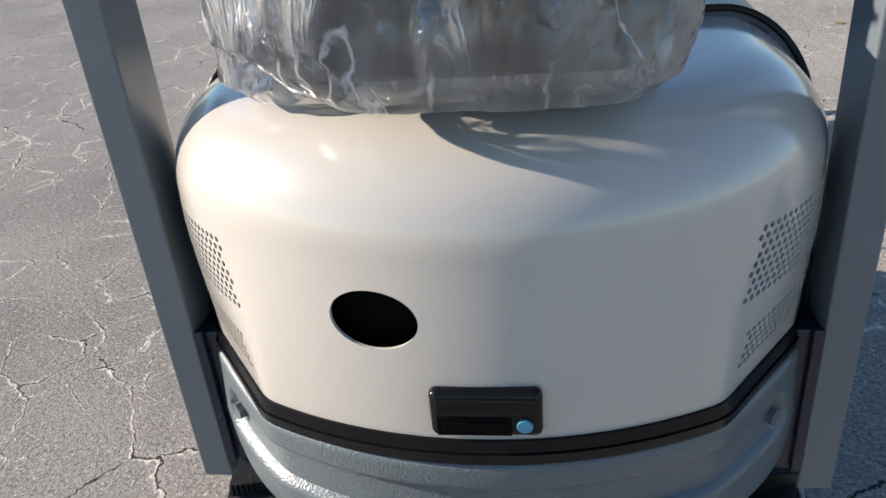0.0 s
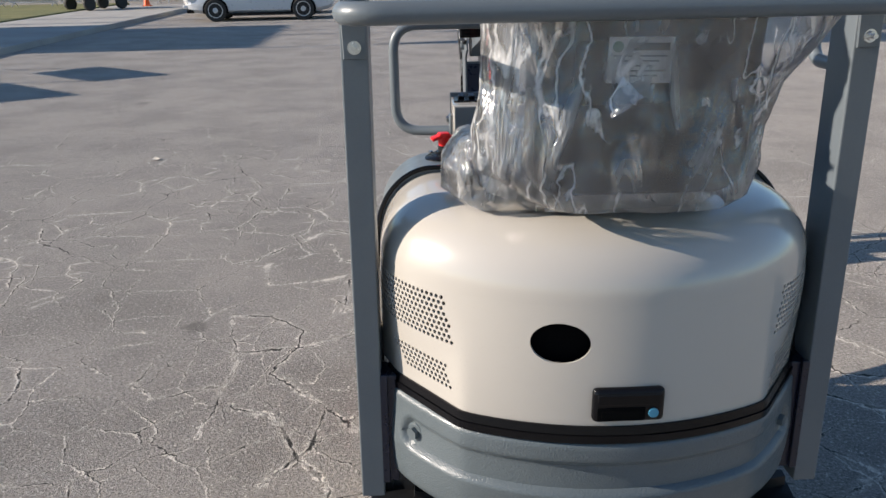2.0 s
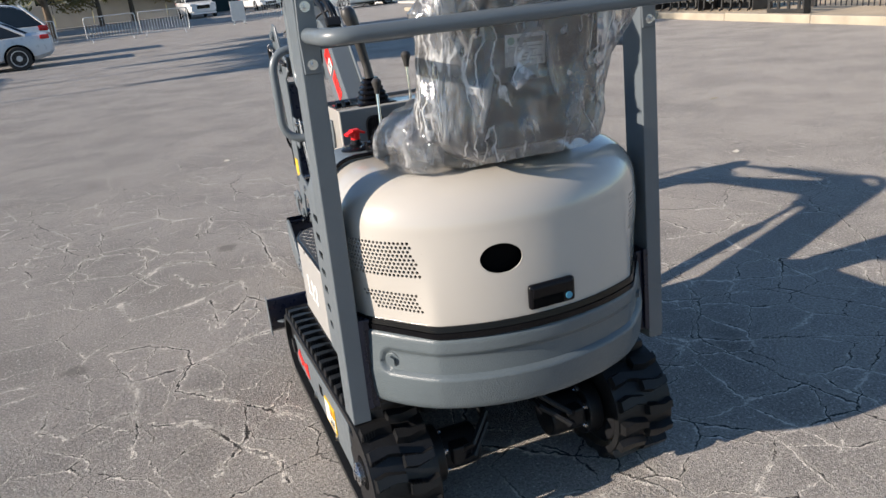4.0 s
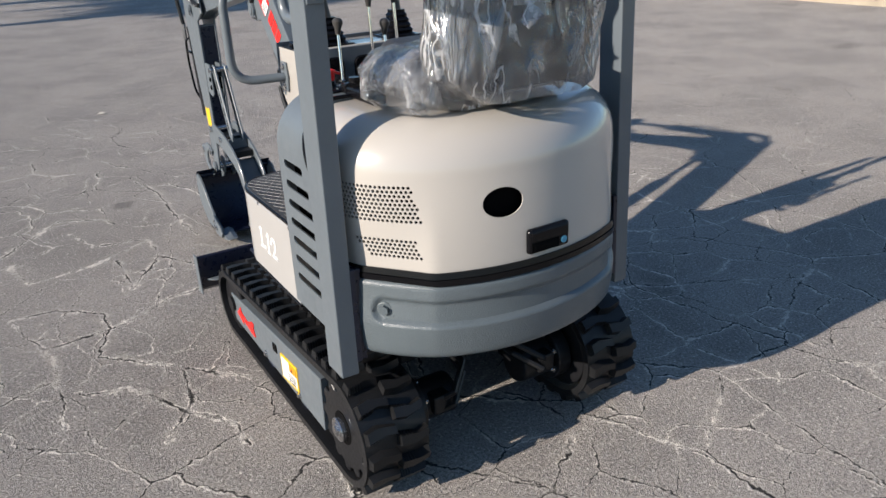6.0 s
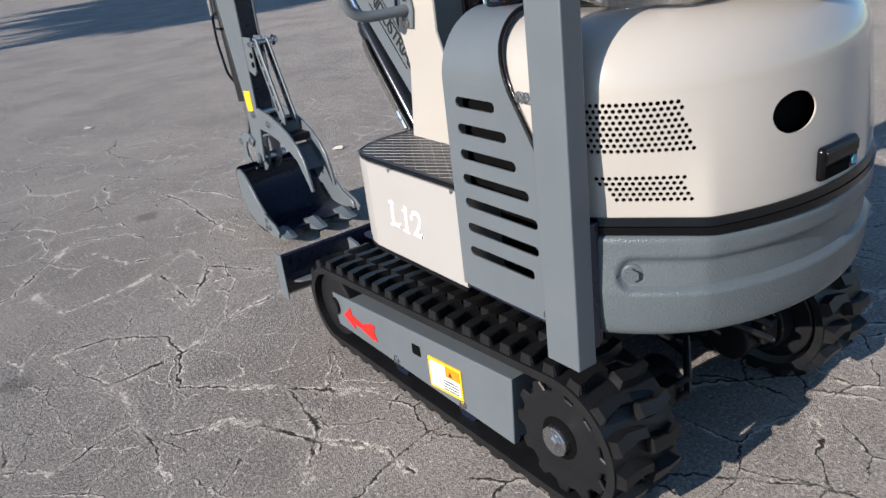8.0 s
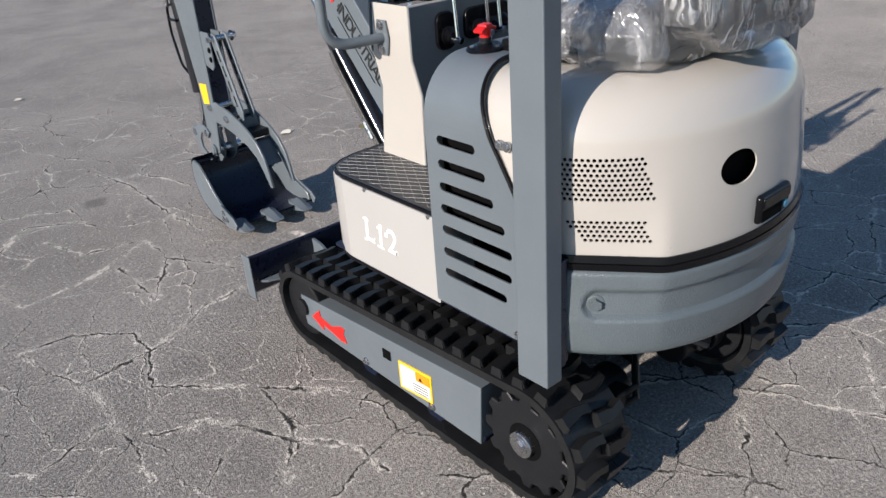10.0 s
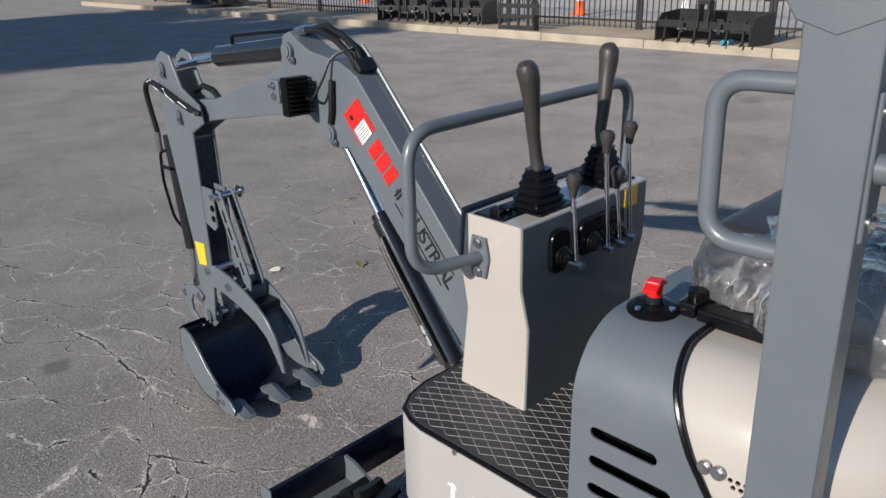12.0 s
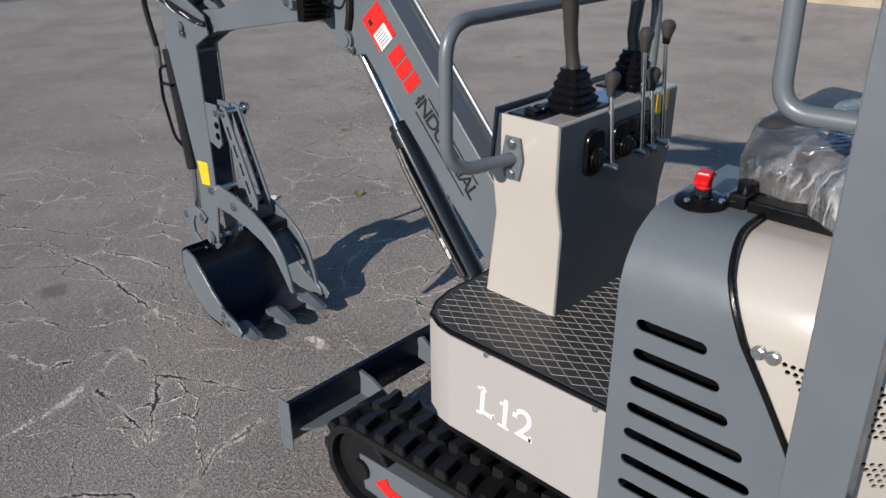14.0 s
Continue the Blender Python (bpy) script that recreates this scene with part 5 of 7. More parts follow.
# ---- undercarriage ----
RC, RR = Vector((-0.580, 0.190)), 0.168    # rear sprocket and the belt round it (y, z)
FC, FRR = Vector((0.465, 0.155)), 0.135    # front idler
T_PITCH = 0.072


def track_path(off=0.0, n=26):
    """The belt's outer line in (y, z): bottom forwards, front arc, top back, rear arc."""
    r1, r2 = RR + off, FRR + off
    d = FC - RC
    base = math.atan2(d.y, d.x)
    lean = math.asin((RR - FRR) / d.length)
    pts = []
    top = base + math.pi / 2 - lean * 1.0
    bot = base - math.pi / 2 + lean * 1.0
    for k in range(n + 1):
        a = bot + (top - bot) * k / n
        pts.append(FC + Vector((math.cos(a), math.sin(a))) * r2)
    back = top + (2 * math.pi - (top - bot))
    for k in range(n + 1):
        a = top + (back - top) * k / n
        pts.append(RC + Vector((math.cos(a), math.sin(a))) * r1)
    return pts


def belt(x0, x1):
    bm = bmesh.new()
    o, i = track_path(0.0), track_path(-0.022)
    rings = []
    for p, q in zip(o, i):
        rings.append([bm.verts.new((x0, *p)), bm.verts.new((x1, *p)), bm.verts.new((x1, *q)), bm.verts.new((x0, *q))])
    for a, b in zip(rings, rings[1:] + rings[:1]):
        for k in range(4):
            bm.faces.new((a[k], b[k], b[(k + 1) % 4], a[(k + 1) % 4]))
    return bm


def lug_mesh(flip):
    """One rubber tread block with a stepped, ribbed flank; x across the belt, y along it, z outwards."""
    s = -1 if flip else 1
    out = [(-0.046, -0.017), (-0.010, -0.026), (0.046, -0.012), (0.046, 0.020), (0.012, 0.010), (-0.046, 0.022)]
    bm = bmesh.new()
    lo = [bm.verts.new((x, s * y, -0.002)) for x, y in out]
    hi = [bm.verts.new((x * 0.93, s * y * 0.72, 0.024)) for x, y in out]
    bm.faces.new(lo)
    bm.faces.new(hi)
    for k in range(6):
        bm.faces.new((lo[k], lo[(k + 1) % 6], hi[(k + 1) % 6], hi[k]))
    # ribs up the flank
    for k in range(5):
        x = -0.040 + 0.009 * k
        y0, y1 = s * (0.0235 - 0.0022 * k), s * (0.0165 - 0.0016 * k)
        lo = [bm.verts.new((x + dx, y + s * dy, z)) for y, z in ((y0, 0.002), (y1, 0.0235)) for dx, dy in ((-0.0022, -0.002), (0.0022, -0.002), (0.0022, 0.0016), (-0.0022, 0.0016))]
        for q in ((0, 1, 5, 4), (1, 2, 6, 5), (2, 3, 7, 6), (3, 0, 4, 7), (4, 5, 6, 7)):
            bm.faces.new([lo[i] for i in q])
    return mesh_of("lug", bm, M["rubber"], True, 25)


LUGS = (lug_mesh(False), lug_mesh(True))


def along_track(off=0.0):
    pts = track_path(off)
    pts = pts + pts[:1]
    acc = [0.0]
    for a, b in zip(pts, pts[1:]):
        acc.append(acc[-1] + (b - a).length)
    return pts, acc


def track(x0, x1, outer):
    """x0, x1: the belt's edges; outer: -1 or 1, the side that faces away from the machine."""
    t = part("track", belt(x0, x1), M["rubber"], digger, "black rubber crawler track with block tread")
    pts, acc = along_track()
    count = round(acc[-1] / T_PITCH)
    for k in range(count):
        for half in (0, 1):
            d = (k + 0.5 * half) / count * acc[-1]
            j = max(i for i, a in enumerate(acc) if a <= d + 1e-9)
            j = min(j, len(pts) - 2)
            f = (d - acc[j]) / max(1e-9, acc[j + 1] - acc[j])
            p = pts[j].lerp(pts[j + 1], f)
            tan = (pts[j + 1] - pts[j]).normalized()
            nrm = Vector((tan.y, -tan.x))
            m = Matrix(((1, 0, 0, (x0 * 0.735 + x1 * 0.265) if half == 0 else (x0 * 0.265 + x1 * 0.735)), (0, tan.x, nrm.x, p.x), (0, tan.y, nrm.y, p.y), (0, 0, 0, 1)))
            lug = new("lug", LUGS[half])
            lug.parent = t
            lug.matrix_basis = m
    xo = x0 if outer < 0 else x1
    xi = x1 if outer < 0 else x0
    s = outer
    # side cover with folded top
    cov = [(0.478, 0.198), (0.462, 0.086), (-0.409, 0.080), (-0.420, 0.274)]
    frame_ = part("track_frame", join(prism(cov, "x", xo - s * 0.015, xo - s * 0.095, 0.003, 2)), M["grey"], digger, "slate grey track frame cover")
    part("frame_lip", prism([(0.43, 0.112), (0.43, 0.088), (-0.41, 0.078), (-0.415, 0.098)], "x", xo - s * 0.03, xo - s * 0.09), M["navy"], frame_)
    arrow = [(y + 0.045, z - 0.010) for y, z in [(0.368, 0.150), (0.318, 0.192), (0.314, 0.168), (0.250, 0.158), (0.195, 0.182), (0.172, 0.180), (0.182, 0.158), (0.168, 0.128), (0.200, 0.126), (0.256, 0.138), (0.306, 0.142), (0.302, 0.122)]]
    xq = xo + 0.0125
    if outer < 0:
        part("arrow_decal", prism(arrow, "x", xq - 0.0004, xq + 0.002), M["decal_red"], frame_, "red painted arrow")
        # a black patch paints the shaded square opening
        part("square_hole", prism([(0.010, 0.197), (-0.028, 0.200), (-0.028, 0.168), (0.010, 0.166)], "x", xq - 0.0004, xq + 0.004), M["void"], frame_)
        lab = part("label", prism([(-0.067, 0.192), (-0.217, 0.206), (-0.217, 0.112), (-0.067, 0.096)], "x", xq - 0.0006, xq + 0.003), M["decal_yellow"], frame_, "yellow and white warning label")
        part("label_panel", prism([(-0.075, 0.184), (-0.209, 0.196), (-0.209, 0.120), (-0.075, 0.105)], "x", xq - 0.0014, xq + 0.002), M["decal_white"], lab)
        part("label_header", prism([(-0.147, 0.191), (-0.209, 0.196), (-0.209, 0.165), (-0.147, 0.159)], "x", xq - 0.0022, xq + 0.002), M["decal_orange"], lab)
        for k in range(4):
            part("text_bar", prism([(-0.132, 0.145 - k * 0.009), (-0.202, 0.152 - k * 0.009), (-0.202, 0.149 - k * 0.009), (-0.132, 0.142 - k * 0.009)], "x", xq - 0.0024, xq + 0.001), M["ink"], lab)
        part("warning_mark", prism([(-0.162, 0.167), (-0.178, 0.168), (-0.170, 0.182)], "x", xq - 0.003, xq + 0.001), M["ink"], lab)
    for y in (0.12, -0.20):
        part("roller", cyl((xo - s * 0.030, y, 0.075), (xi + s * 0.02, y, 0.075), 0.042, n=24, bevel=0.004), M["navy"], frame_)
        part("roller_bolt", bolt((xo - s * 0.015, y - 0.01, 0.100), (s, 0, 0), 0.010, 0.008), M["steel"], frame_)
    # sprocket
    disc = []
    for k in range(72):
        a = 2 * math.pi * k / 72
        r = 0.132 + 0.010 * (1 if math.cos(12 * a) > 0 else -1)
        disc.append((RC.x + r * math.cos(a), RC.y + r * math.sin(a)))
    spr = part("sprocket", prism(disc, "x", xo - s * 0.010, xo - s * 0.022, 0.003), M["iron"], digger, "dark steel drive sprocket")
    part("hub", join(cyl((xo - s * 0.012, RC.x, RC.y + 0.008), (xo + s * 0.010, RC.x, RC.y + 0.008), 0.036, n=28, bevel=0.003), bolt((xo + s * 0.010, RC.x, RC.y + 0.008), (s, 0, 0), 0.016, 0.008)), M["steel"], spr, "bright steel hub with centre bolt")
    # black disc behind the hub, shade put in as colour
    part("hub_recess", cyl((xo - s * 0.012, RC.x, RC.y + 0.008), (xo - s * 0.0085, RC.x, RC.y + 0.008), 0.052, n=28), M["void"], spr)
    # drum widened to close the gap where sun came through
    part("drum", cyl((xo - s * 0.024, RC.x, RC.y), (xi + s * 0.012, RC.x, RC.y), 0.132, n=36, bevel=0.006), M["iron"], spr)
    # unseen filler between the belt runs, added to block the low sun
    part("track_beam", box((xo - s * 0.100, -0.43, 0.085), (xi + s * 0.012, 0.40, 0.300), 0.008), M["iron"], frame_, "dark block added inside the track to stop sunlight")
    part("idler_wheel", join(cyl((xo - s * 0.020, FC.x, FC.y), (xi + s * 0.02, FC.x, FC.y), 0.108, n=36, bevel=0.006), cyl((xo - s * 0.004, FC.x, FC.y), (xo - s * 0.03, FC.x, FC.y), 0.03, n=20)), M["iron"], digger, "dark steel front idler wheel")
    part("idler_arm", box((xo - s * 0.02, 0.34, 0.135), (xo - s * 0.05, 0.47, 0.175), 0.004), M["navy"], frame_)
    # drive motor on the inner side
    mot = part("drive_motor", join(cyl((xi, RC.x, RC.y), (xi - s * 0.05, RC.x, RC.y), 0.088, n=30, bevel=0.005), cyl((xi - s * 0.05, RC.x, RC.y), (xi - s * 0.17, RC.x, RC.y), 0.064, n=24, bevel=0.008),
                                   box((xi - s * 0.07, RC.x - 0.085, RC.y - 0.01), (xi - s * 0.13, RC.x - 0.03, RC.y + 0.05), 0.006)), M["iron"], digger, "dark hydraulic drive motor")
    for a in range(0, 360, 60):
        part("flange_bolt", bolt((xi - s * 0.05, RC.x + 0.066 * math.cos(radians(a + 30)), RC.y + 0.066 * math.sin(radians(a + 30))), (-s, 0, 0), 0.009, 0.008, stud=0.006), M["steel"], mot)
    for dz in (0.03, -0.01):
        part("hose", sweep([(xi - s * 0.10, RC.x - 0.07, RC.y + dz), (xi - s * 0.13, RC.x - 0.10, RC.y + dz + 0.03), (xi - s * 0.20, RC.x - 0.04, RC.y + 0.08 + dz), (xi - s * 0.24, RC.x + 0.2, RC.y + 0.10)], 0.010, 8), M["rubber"], mot)
    return t


track(-0.468, -0.272, -1)
track(0.318, 0.514, 1)
# upper box added to keep sun off the ground between the tracks
part("centre_frame", join(box((-0.36, -0.36, 0.20), (0.39, 0.30, 0.30), 0.01), box((-0.28, -0.22, 0.14), (0.31, 0.16, 0.22), 0.01), box((-0.24, -0.52, 0.29), (0.30, 0.30, 0.445), 0.012)), M["iron"], digger)
part("swivel_joint", join(cyl((0.02, -0.02, 0.14), (0.02, -0.02, 0.30), 0.07, n=24), cyl((-0.10, -0.40, 0.40), (-0.10, -0.40, 0.445), 0.02)), M["navy"], digger)
for x, y in ((-0.16, -0.64), (-0.115, -0.66), (0.19, -0.60)):
    part("mount_bolt", join(bolt((x, y, 0.466), (0, 0, -1), 0.017, 0.014, stud=0.02)), M["steel"], digger)
# blade
BLY = 0.705
prof = [(BLY + 0.012, 0.268), (BLY + 0.004, 0.262), (BLY - 0.004, 0.22), (BLY + 0.002, 0.17), (BLY + 0.022, 0.13), (BLY + 0.045, 0.112), (BLY + 0.052, 0.116), (BLY + 0.034, 0.136), (BLY + 0.012, 0.175), (BLY + 0.006, 0.22)]
# blade in near-black navy, its left end and arms in slate grey
blade = part("dozer_blade", prism([(y, z + 0.014 if z > 0.15 else z) for y, z in prof], "x", -0.512, 0.544, 0.0), M["navy"], digger, "near-black navy dozer blade", angle=30)
part("blade_edge", box((-0.5155, BLY - 0.004, 0.113), (-0.5115, BLY + 0.05, 0.283), 0.001), M["grey"], blade)
for x in (-0.245, 0.275):
    part("blade_arm", join(prism([(BLY, 0.262), (BLY - 0.05, 0.255), (BLY - 0.17, 0.205), (0.24, 0.20), (0.24, 0.15), (BLY - 0.10, 0.14), (BLY + 0.01, 0.150)], "x", x - 0.006, x + 0.006, 0.001)), M["grey"], blade)
    part("gusset", prism([(x, BLY), (x - 0.24 if x < 0 else x + 0.24, BLY), (x - 0.22 if x < 0 else x + 0.22, BLY - 0.02), (x, BLY - 0.11)], "z", 0.172, 0.180), M["grey"], blade)
for x in (0.035 - 0.03, 0.035 + 0.03):
    part("cylinder_lug", prism([(BLY, 0.265), (BLY - 0.02, 0.275), (BLY - 0.07, 0.24), (BLY - 0.08, 0.20), (BLY - 0.05, 0.185), (BLY, 0.19)], "x", x - 0.006, x + 0.006, 0.001), M["grey"], blade)
part("blade_cylinder", cyl((0.035, BLY - 0.05, 0.215), (0.035, 0.28, 0.30), 0.026, n=20), M["black"], digger)

# ---- seat and its plastic wrapping ----
SX = 0.050


def rounded_slab(w, d, h, r, n=6):
    """A cushion: a box with strongly rounded edges, centred."""
    bm = bmesh.new()
    bmesh.ops.create_cube(bm, size=1, matrix=Matrix.Diagonal((w, d, h, 1)))
    bmesh.ops.bevel(bm, geom=bm.edges[:], offset=r, segments=n, profile=0.5, affect="EDGES")
    return bm


seat = part("seat", moved(rounded_slab(0.36, 0.40, 0.10, 0.04), Matrix.Translation((SX, -0.50, 1.160)) @ pose(0, 0, 0, 4)), M["vinyl"], digger, "black vinyl operator seat")


def tile(w, h, r, y0, y1, bevel):
    """An upright slab with rounded corners seen from behind."""
    pts = [(sx_ * (w / 2 - r) + r * math.cos(a), sz_ * (h / 2 - r) + r * math.sin(a)) for sx_, sz_, a0 in ((1, 1, 0), (-1, 1, 90), (-1, -1, 180), (1, -1, 270)) for a in [radians(a0 + k * 15) for k in range(7)]]
    return prism(pts, "y", y0, y1, bevel, 4)


BACK = Matrix.Translation((SX, -0.752, 1.358)) @ pose(0, 0, 0, 5)
backrest = part("backrest", tile(0.385, 0.455, 0.06, -0.045, 0.045, 0.028), M["vinyl"], digger, "black vinyl backrest", BACK)
shell = part("back_shell", tile(0.372, 0.435, 0.055, -0.060, -0.040, 0.008), M["black"], backrest, "black plastic back shell")
# flat black tile painted as the shade of an opening in the shell
part("bag_pocket", tile(0.165, 0.105, 0.012, -0.0640, -0.0628, 0.0005), M["void"], shell, "flat black square in place of a shaded opening", Matrix.Translation((-0.042, 0, 0.0)))
lab = part("maker_label", box((-0.053, -0.0025, -0.037), (0.053, 0.0, 0.037)), M["decal_white"], shell, "pale maker's label", Matrix.Translation((-0.019, -0.0645, 0.020)) @ pose(0, 0, 0, 0, 1, 0))
part("text_bar", box((-0.022, -0.0035, 0.016), (0.046, -0.002, 0.028)), M["ink"], lab)
part("logo_disc", moved(lathe([(0.0, 0.0), (0.009, 0.0), (0.009, 0.001), (0.0, 0.001)], None, 18), Matrix.Translation((-0.038, -0.0025, 0.022)) @ pose(0, 0, 0, 90)), M["green_ink"], lab)
for k in range(5):
    part("text_bar", box((-0.046, -0.0033, 0.006 - k * 0.008), (0.043 - 0.012 * (k % 3), -0.002, 0.0085 - k * 0.008)), M["grey"], lab)
for x, z in ((-0.14, -0.16), (0.15, 0.13), (0.10, -0.05), (-0.11, 0.19), (0.09, 0.15)):
    part("shell_screw", cyl((x, -0.0655, z), (x, -0.058, z), 0.006, n=12), M["steel"], shell)


def film():
    m = bpy.data.materials.new("clear_plastic_film")
    m.use_nodes = True
    nt = m.node_tree
    nt.nodes.clear()
    out = nt.nodes.new("ShaderNodeOutputMaterial")
    clear = nt.nodes.new("ShaderNodeBsdfTransparent")
    clear.inputs[0].default_value = (0.93, 0.94, 0.95, 1)
    gloss = nt.nodes.new("ShaderNodeBsdfGlossy")
    gloss.inputs["Color"].default_value = (0.95, 0.96, 0.98, 1)
    gloss.inputs["Roughness"].default_value = 0.13
    haze = nt.nodes.new("ShaderNodeBsdfDiffuse")
    haze.inputs[0].default_value = (0.75, 0.76, 0.77, 1)
    tc = nt.nodes.new("ShaderNodeTexCoord")
    n1 = nt.nodes.new("ShaderNodeTexNoise")
    n1.inputs["Scale"].default_value, n1.inputs["Detail"].default_value, n1.inputs["Distortion"].default_value = 8.0, 5.0, 1.2
    st_ = nt.nodes.new("ShaderNodeMapping")
    st_.inputs["Scale"].default_value = (1.6, 1.6, 0.55)
    nt.links.new(tc.outputs["Object"], st_.inputs["Vector"])
    nt.links.new(st_.outputs[0], n1.inputs["Vector"])
    bump = nt.nodes.new("ShaderNodeBump")
    bump.inputs["Strength"].default_value, bump.inputs["Distance"].default_value = 1.0, 0.038
    nt.links.new(n1.outputs["Fac"], bump.inputs["Height"])
    nt.links.new(bump.outputs[0], gloss.inputs["Normal"])
    nt.links.new(bump.outputs[0], haze.inputs["Normal"])
    fres = nt.nodes.new("ShaderNodeFresnel")
    fres.inputs[0].default_value = 1.55
    nt.links.new(bump.outputs[0], fres.inputs["Normal"])
    rng = nt.nodes.new("ShaderNodeMapRange")
    rng.inputs[1].default_value, rng.inputs[2].default_value, rng.inputs[3].default_value, rng.inputs[4].default_value = 0.42, 0.68, 0.11, 0.42
    nt.links.new(n1.outputs["Fac"], rng.inputs[0])
    # white streaks along stretched folds: the crinkles' highlights painted in as haze
    wob = nt.nodes.new("ShaderNodeTexNoise")
    wob.inputs["Scale"].default_value, wob.inputs["Detail"].default_value = 7.0, 5.0
    nt.links.new(tc.outputs["Object"], wob.inputs["Vector"])
    wadd = nt.nodes.new("ShaderNodeVectorMath")
    wadd.operation = "MULTIPLY_ADD"
    wadd.inputs[1].default_value = (0.10, 0.10, 0.14)
    nt.links.new(wob.outputs["Color"], wadd.inputs[0])
    nt.links.new(tc.outputs["Object"], wadd.inputs[2])
    wmap = nt.nodes.new("ShaderNodeMapping")
    wmap.inputs["Scale"].default_value = (19.0, 19.0, 3.4)
    nt.links.new(wadd.outputs[0], wmap.inputs["Vector"])
    vor = nt.nodes.new("ShaderNodeTexNoise")
    vor.inputs["Scale"].default_value, vor.inputs["Detail"].default_value = 1.0, 2.0
    nt.links.new(wmap.outputs[0], vor.inputs["Vector"])
    ridge = nt.nodes.new("ShaderNodeMath")
    ridge.operation = "SUBTRACT"
    ridge.inputs[1].default_value = 0.5
    nt.links.new(vor.outputs["Fac"], ridge.inputs[0])
    sharp = nt.nodes.new("ShaderNodeMath")
    sharp.operation = "ABSOLUTE"
    nt.links.new(ridge.outputs[0], sharp.inputs[0])
    glint = nt.nodes.new("ShaderNodeMapRange")
    glint.inputs[1].default_value, glint.inputs[2].default_value, glint.inputs[3].default_value, glint.inputs[4].default_value = 0.0, 0.030, 0.85, 0.0
    nt.links.new(sharp.outputs[0], glint.inputs[0])
    gate = nt.nodes.new("ShaderNodeMapRange")
    gate.inputs[1].default_value, gate.inputs[2].default_value = 0.47, 0.60
    nt.links.new(wob.outputs["Fac"], gate.inputs[0])
    fg = nt.nodes.new("ShaderNodeMath")
    fg.operation = "MULTIPLY"
    nt.links.new(glint.outputs[0], fg.inputs[0])
    nt.links.new(gate.outputs[0], fg.inputs[1])
    tot = nt.nodes.new("ShaderNodeMath")
    tot.use_clamp = True
    nt.links.new(rng.outputs[0], tot.inputs[0])
    nt.links.new(fg.outputs[0], tot.inputs[1])
    milk = nt.nodes.new("ShaderNodeBsdfTranslucent")
    milk.inputs[0].default_value = (0.85, 0.86, 0.87, 1)
    nt.links.new(bump.outputs[0], milk.inputs["Normal"])
    both = nt.nodes.new("ShaderNodeMixShader")
    both.inputs[0].default_value = 0.4
    nt.links.new(haze.outputs[0], both.inputs[1])
    nt.links.new(milk.outputs[0], both.inputs[2])
    mix1 = nt.nodes.new("ShaderNodeMixShader")
    nt.links.new(tot.outputs[0], mix1.inputs[0])
    nt.links.new(clear.outputs[0], mix1.inputs[1])
    nt.links.new(both.outputs[0], mix1.inputs[2])
    shine = nt.nodes.new("ShaderNodeMath")
    shine.operation = "MULTIPLY_ADD"
    shine.use_clamp = True
    shine.inputs[1].default_value, shine.inputs[2].default_value = 1.1, 0.03
    nt.links.new(fres.outputs[0], shine.inputs[0])
    mix2 = nt.nodes.new("ShaderNodeMixShader")
    nt.links.new(shine.outputs[0], mix2.inputs[0])
    nt.links.new(mix1.outputs[0], mix2.inputs[1])
    nt.links.new(gloss.outputs[0], mix2.inputs[2])
    nt.links.new(mix2.outputs[0], out.inputs[0])
    return m


M["film"] = film()


def crease(p, f, seed):
    """Sharp folds: ridged noise drawn out along z."""
    v = noise.noise(Vector((p.x * f + seed, p.y * f, p.z * f * 0.35)))
    w = noise.noise(Vector((p.x * f * 2.3, p.y * f * 2.3 + seed, p.z * f * 1.1)))
    return (1 - abs(v) * 2.2) * 0.6 + (1 - abs(w) * 2) * 0.4


def bag(levels, seed, amp, n=150, sub=10):
    """A crumpled bag through outlines (z, cx, cy, half width, half depth, squareness)."""
    bm = bmesh.new()
    rows = []
    for (a, b) in zip(levels, levels[1:]):
        for k in range(sub):
            t = k / sub
            rows.append([u + (v - u) * t for u, v in zip(a, b)])
    rows.append(list(levels[-1]))
    rings = []
    for z, cx, cy, hw, hd, sq in rows:
        ring = []
        for k in range(n):
            a = 6.28318530718 * k / n
            c, s = math.cos(a), math.sin(a)
            p = Vector((cx + hw * math.copysign(abs(c) ** (2 / sq), c), cy + hd * math.copysign(abs(s) ** (2 / sq), s), z))
            d = Vector((c, s, 0))
            p += d * (amp * crease(p, 9.0, seed) + amp * 0.35 * crease(p, 24.0, seed + 4)) + Vector((0, 0, 1)) * amp * 0.5 * noise.noise(p * 14)
            ring.append(bm.verts.new(p))
        rings.append(ring)
    for a, b in zip(rings, rings[1:]):
        for k in range(n):
            bm.faces.new((a[k], a[(k + 1) % n], b[(k + 1) % n], b[k]))
    bm.faces.new(rings[-1])
    return bm


cover = thing("plastic_cover", Matrix.Translation((0, 0, -0.012)), "crumpled clear plastic sheet wrapped round the seat", "plastic cover")
